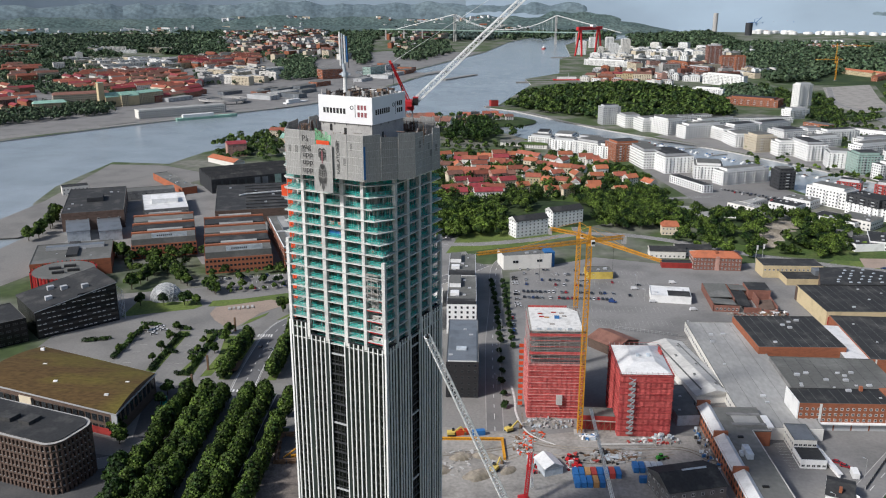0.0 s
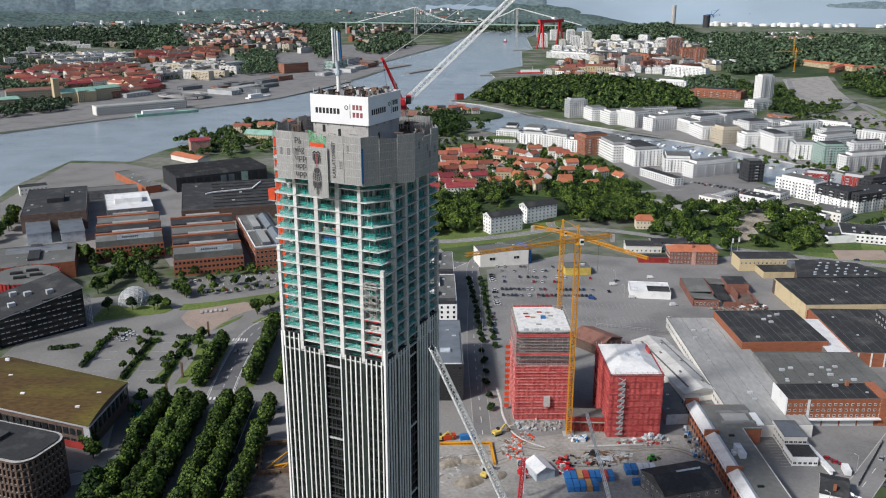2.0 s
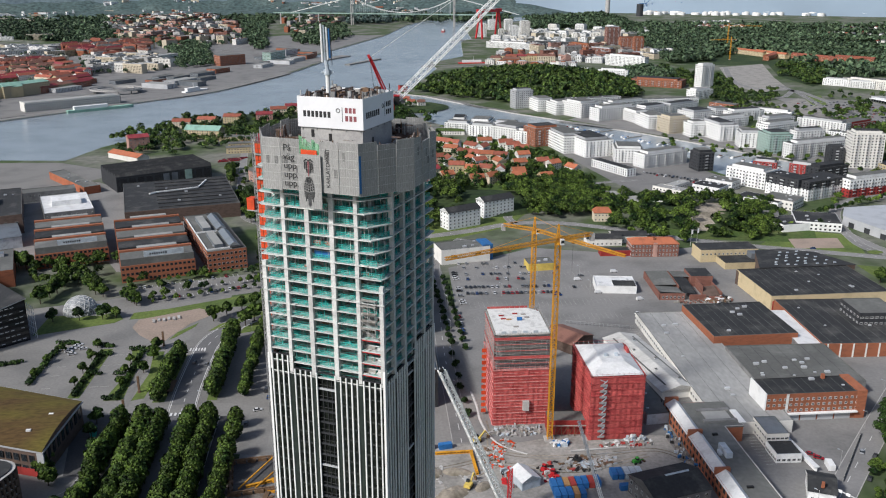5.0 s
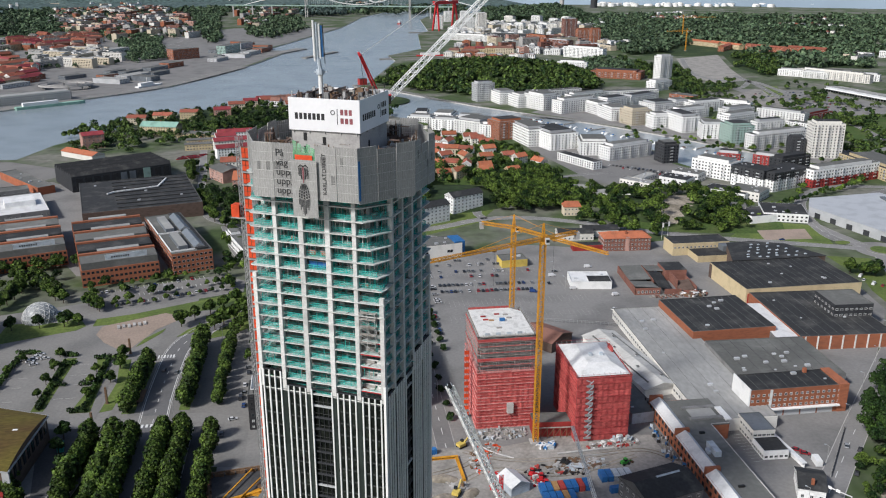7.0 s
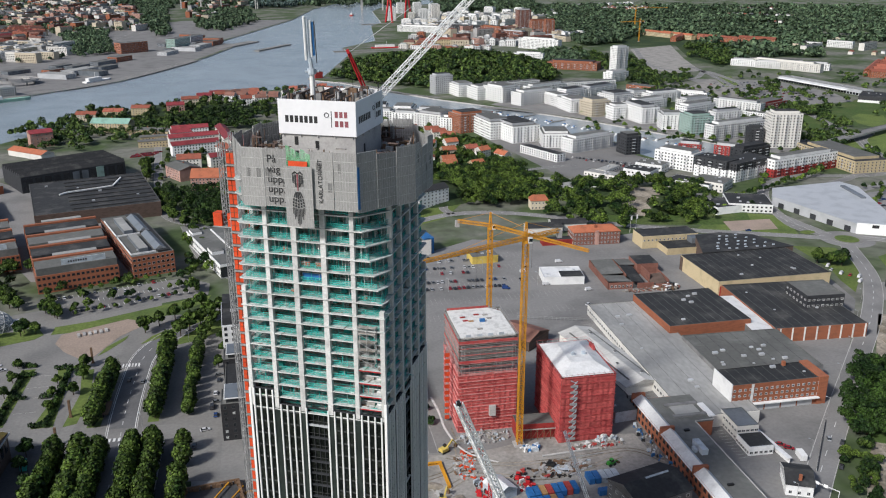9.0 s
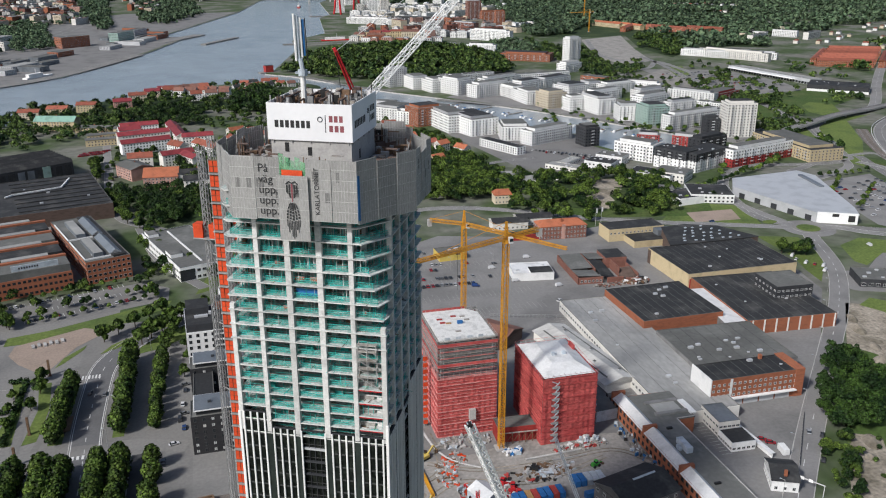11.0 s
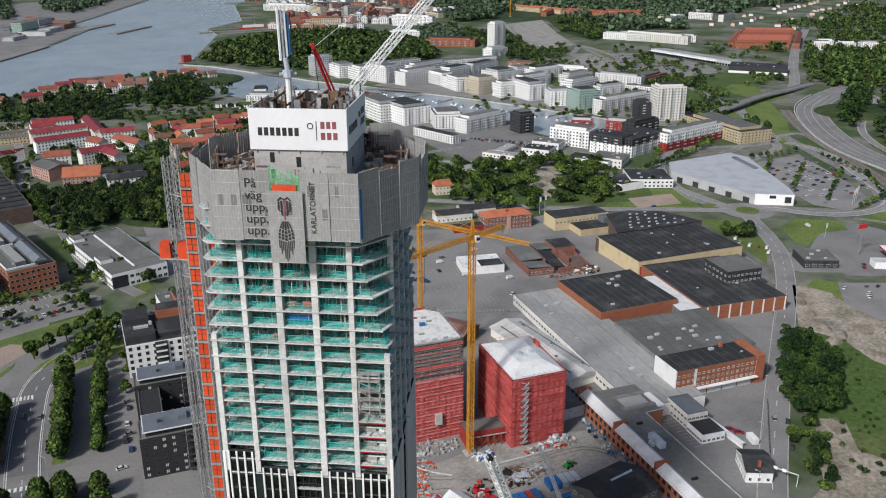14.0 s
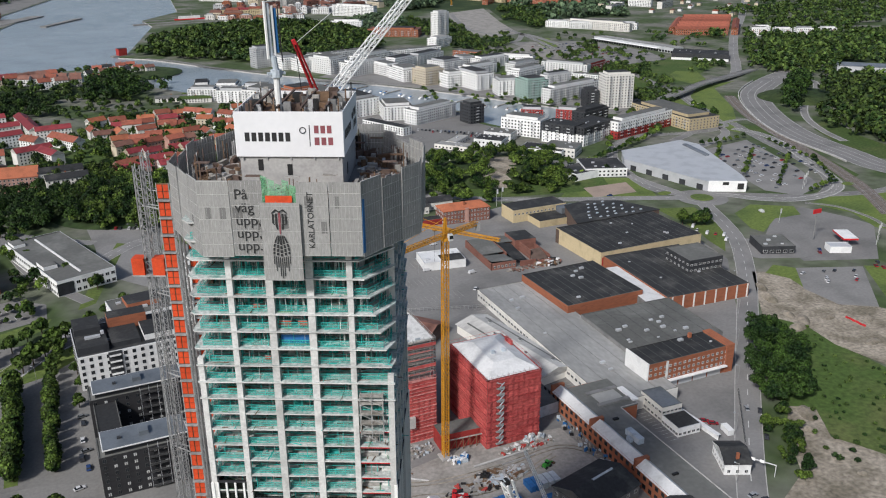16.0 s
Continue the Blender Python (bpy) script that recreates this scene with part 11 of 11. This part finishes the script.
# boats in the canal
for i in range(34):
    f = (i + far_rng.random() * 0.5) / 34
    x, y = 250 + 190 * f, 1215 - 290 * f
    o = thing("motor_boat", pose(x + far_rng.uniform(-9, 2), y + far_rng.uniform(-9, 2), -1.5, 0, 0, far_rng.choice([35, 40, 45])), "small white boat moored in the canal", "boat", "moored boats")
    L = far_rng.uniform(6, 11)
    part("hull", Mesh().prism([(-L / 2, -1.4), (L * 0.2, -1.5), (L / 2, 0), (L * 0.2, 1.5), (-L / 2, 1.4)], -0.3, 1.1, "white"), o)
    part("cabin", Mesh().box(-L * 0.2, -0.9, 1.1, L * 0.15, 0.9, 2.0, far_rng.choice(["white", "blue", "brown"])), o)
for i in range(6):
    f = i / 6
    setting("jetty", Mesh().box(-14, -1.2, -4, 14, 1.2, -0.7, "rubble"), "wooden boat jetty in the canal", "jetty", at=pose(268 + 165 * f, 1210 - 265 * f, 0, 0, 0, 30))


# ---- cars ----
def car_parts(i, van=False):
    """Body, glass cabin, wheels and lights of a car 4.5 m long (a van is 5.4)."""
    L, W, hb = (2.7, 0.98, 1.1) if van else (2.25, 0.9, 0.85)
    paint = "car%d" % i
    q = Mesh()
    prof = [(-L, 0.35), (L, 0.35), (L, hb * 0.75), (L * 0.5, hb), (-L * 0.92, hb), (-L, hb * 0.8)]
    k = len(q.v)
    for y in (-W, W):
        q.v += [(x, y, z) for x, z in prof]
    s = q.slot(paint)
    m = len(prof)
    q.f += [tuple(range(k + m - 1, k - 1, -1)), tuple(range(k + m, k + 2 * m))]
    q.m += [s, s]
    for a in range(m):
        b = (a + 1) % m
        q.f.append((k + a, k + b, k + m + b, k + m + a))
        q.m.append(s)
    body = q.data("body")
    q = Mesh()
    top = 2.15 if van else 1.45
    x0, x1, x2, x3 = (-L * 0.95, -L * 0.93, L * 0.35, L * 0.62) if van else (-L * 0.85, -L * 0.6, L * 0.1, L * 0.48)
    lo = [(x0, -W * 0.95, hb), (x3, -W * 0.95, hb), (x3, W * 0.95, hb), (x0, W * 0.95, hb)]
    hi = [(x1, -W * 0.8, top), (x2, -W * 0.8, top), (x2, W * 0.8, top), (x1, W * 0.8, top)]
    for a in range(4):
        b = (a + 1) % 4
        q.face([lo[a], lo[b], hi[b], hi[a]], "glass" if not van or a == 1 else paint)
    q.face(hi, paint)
    cabin = q.data("cabin")
    wheel = Mesh().bar((0, -0.11, 0), (0, 0.11, 0), 0.33, "black", 10).data("wheel")
    return body, cabin, wheel, L, W


def car_mass(spots, label, paint=None):
    """Far parked cars as one mass of small bodies with cabins."""
    q = Mesh()
    for x, y, rot in spots:
        t = pose(x, y, 0.06, 0, 0, rot)
        m = paint or "car%d" % car_rng.choices(range(6), [5, 5, 4, 2, 2, 4])[0]
        q.box(-2.2, -0.9, 0.25, 2.2, 0.9, 0.9, m, turn=t)
        q.box(-1.7, -0.8, 0.9, 1.0, 0.8, 1.45, "glass", m, turn=t)
    setting("parked_cars", q, label, "cars", "stuff")


CARS = {}
car_rng = random.Random(77)
COLOUR = ["white", "black", "grey", "red", "dark blue", "silver"]


def car(x, y, rot, van=False, i=None, z=0.06):
    i = car_rng.choices(range(6), [5, 5, 4, 2, 2, 4])[0] if i is None else i
    key = (i, van)
    if key not in CARS:
        body, cabin, wheel, L, W = car_parts(i, van)
        o = thing("van" if van else "car", pose(x, y, z, 0, 0, rot), COLOUR[i] + (" delivery van parked on asphalt" if van else " car parked on asphalt"), "van" if van else "car", "parked vehicles")
        part("body", body, o)
        part("cabin", cabin, o)
        for a in (-0.62, 0.62):
            for s in (-1, 1):
                part("wheel", wheel, o, "", Matrix.Translation((L * a, s * W * 0.92, 0.33)))
        CARS[key] = o
        return o
    return copy_thing(CARS[key], pose(x, y, z, 0, 0, rot))


for r, y0 in enumerate((628, 618, 604, 594, 578, 566)):
    for i in range(22):
        x = 38 + i * 3.0 + car_rng.uniform(-0.2, 0.2)
        if car_rng.random() < (0.45, 0.4, 0.5, 0.35, 0.7, 0.8)[r]:
            car(x, y0 + car_rng.uniform(-0.4, 0.4) - i * 0.12, 88 + car_rng.uniform(-2, 2))
for i in range(14):
    if car_rng.random() < 0.75:
        car(33 + car_rng.uniform(-0.2, 0.2), 548 + i * 4.6, 3)
        car(28 + car_rng.uniform(-0.2, 0.2), 500 + i * 5.2, 92) if i < 8 else None
for x, y, rot, v, i in ((118, 586, 5, True, 0), (150, 545, 10, True, 0), (141, 522, 40, False, 0), (126, 560, 0, True, 0), (98, 558, -20, True, 4), (112, 572, 90, False, 1), (122, 594, 20, False, 2), (155, 575, 60, False, 1),
                       (148, 600, 0, True, 0), (104, 600, 85, False, 3), (158, 390, 10, True, 0), (164, 388, 10, False, 5), (167.8, 351.9, -30, False, 3), (170, 348.6, -30, False, 3), (192, 352, 60, False, 5),
                       (213, 372, 50, False, 1), (183.5, 330.9, 50, False, 1), (196, 348, 48, False, 1), (150, 303, 5, False, 5), (152, 299, 5, False, 1), (330, 540, 40, True, 0), (334, 536, 40, False, 3), (338, 532, 40, True, 0),
                       (333, 524, 35, True, 0), (318, 640, 160, False, 4), (372, 480, 60, False, 3), (376, 484, 60, False, 4), 
                       (335, 458, 20, False, 0), (349, 455, 30, False, 2), (343, 447, 30, False, 0), (341, 445, 30, False, 0), (339, 442, 30, False, 0), (356, 453, 30, False, 1), (367, 448, 30, False, 1), (361, 441, 30, False, 0), (357, 437, 30, False, 3), (328, 548, 40, False, 0), (330, 555, 40, True, 0),
                       (386, 448, 60, False, 3), (392, 452, 60, False, 1), (388, 444, 60, False, 3), (398, 560, 80, True, 0), (-118, 470, 88, False, 2), (-199, 494, 10, False, 0), (-198, 497, 10, False, 0), (-197, 500, 10, False, 0), (-196, 503, 10, False, 0), (-125, 473, 88, False, 1), (-145, 602, 109, False, 0), (-107, 606, 109, False, 0)):
    car(x, y, rot, v, i)
car_mass([(452 + r * 13 + i * 0.43, 600 + i * 7 + r * 4, 5 + car_rng.uniform(-3, 3)) for r in range(7) for i in range(14) if car_rng.random() < 0.55], "cars parked in rows before the retail hall")
car_mass([(675 + (i % 12) * 9 + car_rng.uniform(-1, 1), 1200 + (i // 12) * 30 + (i % 3) * 4, 20) for i in range(84)], "cars parked before the shopping hall")
for i in range(22):
    if car_rng.random() < 0.55:
        car(-187 + i * 2.9, 595 + i * 0.98, 109)
    if car_rng.random() < 0.5:
        car(-172 + i * 2.9, 572 + i * 0.98, 109)
for i, (x, y) in enumerate(((-80, 470), (-80, 464), (-81, 450), (-80, 441), (-82, 436), (-80, 428), (-84, 415), (-88, 402))):
    car(x, y, 90 if i % 3 else 15, i == 4, None, 0.09)
for x, y in ((-203, 497), (-199, 494), (-196, 490), (-192, 497), (-207, 490)):
    car(x, y, 20, False, 0)
car_mass([(268 + i * 3.2, 910 - i * 2.6, 60) for i in range(16)] + [(275 + i * 3.2, 898 - i * 2.6, 60) for i in range(1, 16, 2)] + [(300 + i * 3.1, 868 - i * 2.4, 55) for i in range(12)], "cars parked along the canal quarter")
car_mass([(-50 + i * 2.9 + j * 3, 742 - i * 1.2 - j * 9, 75) for i in range(11) for j in range(3) if (i * 5 + j * 3) % 4], "cars parked among the trees beside the office")
car_mass([(-150 + i * 4 + car_rng.uniform(-1, 1), 905 + i * 1.2, 60) for i in range(9)], "cars parked below the crimson-roofed houses")

# earth heaps and a red barrier on the bare plot
def earth_heap(x, y, rx, ry, h, rot, label="heap of dug brown earth on the bare plot"):
    q, n = Mesh(), 14
    rings = [[(rx * f * math.cos(6.2832 * i / n) * (1 + 0.22 * noise.noise((i * 0.7, x, f))), ry * f * math.sin(6.2832 * i / n) * (1 + 0.22 * noise.noise((i * 0.7, y, f + 3))), h * (1 - f) ** 0.8 * (1 + 0.3 * noise.noise((i * 0.9, f * 4, x))) - 0.1 * f) for i in range(n)] for f in (1.0, 0.75, 0.5, 0.25, 0.06)]
    for ra, rb in zip(rings, rings[1:]):
        for i in range(n):
            q.face([ra[i], ra[(i + 1) % n], rb[(i + 1) % n], rb[i]], "soil")
    q.face(rings[-1], "soil")
    o = thing("earth_heap", pose(x, y, 0.1, 0, 0, rot), label, "heap", "earth heaps")
    part("mound", q, o)


for x, y, rx, ry, h, rot in ((276, 404, 7, 4, 2.4, 20), (285, 409, 8, 3.5, 2.0, 50), (290, 440, 4, 9, 2.2, -20), (297, 453, 3, 7, 1.8, -25), (300, 406, 5, 3, 1.5, 0), (283, 418, 6, 3, 1.6, 70), (214, 338, 4, 7, 1.8, -30), (205, 328, 3, 4, 1.2, 0), (200, 296, 2.5, 2, 0.9, 0), (318, 395, 5, 2.5, 1.2, 30), (298, 375, 6, 3, 1.3, 10)):
    earth_heap(x, y, rx, ry, h, rot)
for x, y, rx, ry, h, rot in ((-3, 351, 6, 4, 1.6, 20), (8, 352, 7, 3.5, 1.3, -10), (5, 336, 8, 5, 1.8, 30), (-14, 340, 7, 5, 1.5, 0), (18, 340, 5, 3, 1.2, 50)):
    earth_heap(x, y, rx, ry, h, rot, "heap of pale earth beside the excavation")
bar = thing("barrier", pose(309, 396, 0.1, 0, 0, 90), "row of red plastic barriers on the bare plot", "barrier")
for i in range(6):
    part("barrier_block", Mesh().prism([(-0.9, -0.35), (0.9, -0.35), (0.9, 0.35), (-0.9, 0.35)], 0, 0.95, "cranered"), bar, "", Matrix.Translation((i * 2.2 - 6, 0.3 * (i % 2), 0)))

car_mass([(-196 + i * 2.6 + j * 3, 1002 + j * 7 + i * 1.0, 20 + 3 * i) for i in range(10) for j in range(3) if (i * 3 + j) % 5], "red cars parked below the rock wall", "car3")

# light poles along the streets
lamp_q = Mesh().bar((0, 0, 0), (0, 0, 9), 0.09, "screenframe", 6).bar((0, 0, 9), (1.6, 0, 9.3), 0.06, "screenframe", 5)
lamp_mesh = lamp_q.data("pole")
head_mesh = Mesh().box(1.2, -0.15, 9.2, 2.0, 0.15, 9.4, "containergrey").data("lamp_head")
for x, y in ((150, 312), (175, 340), (205, 372), (232, 402), (258, 430), (285, 462), (310, 492), (-112, 420), (-111, 450), (-106, 480), (-98, 510), (-80, 540), (60, 560), (90, 560), (120, 560), (60, 590), (90, 590), (120, 590), (15, 420), (17, 460), (20, 500), (22, 540)):
    o = thing("street_lamp", pose(x, y, 0, 0, 0, 140), "slim grey street lamp", "lamp", "street lamps")
    part("pole", lamp_mesh, o)
    part("lamp_head", head_mesh, o)

# parking bay lines and yard fence
q = Mesh()
for y0 in (623, 599, 572, 545, 520):
    for i in range(32):
        q.box(37 + i * 3.0, y0 - 5, 0.0, 37.08 + i * 3.0, y0 + 5, 0.065, "kerb")
setting("bay_lines", q, "white parking bay lines", "road marking")
q = Mesh()
for i in range(34):
    q.box(127.5, 398 + i * 3.0, 0.0, 132.5, 398.14 + i * 3.0, 0.065, "kerb")
setting("bay_lines", q, "bay lines beside the long shed", "road marking")
fence = thing("yard_fence", pose(0, 0, 0), "grey wire fence along the parking yard", "fence")
q = Mesh()
for i in range(24):
    a = Vector((92 + i * 2.2, 510 - i * 0.7, 0))
    q.bar(a, a + Vector((0, 0, 2.2)), 0.06, "screenframe")
q.bar((92, 510, 2.1), (143, 494, 2.1), 0.06, "screenframe").bar((92, 510, 1.1), (143, 494, 1.1), 0.06, "screenframe")
part("frame", q, fence)
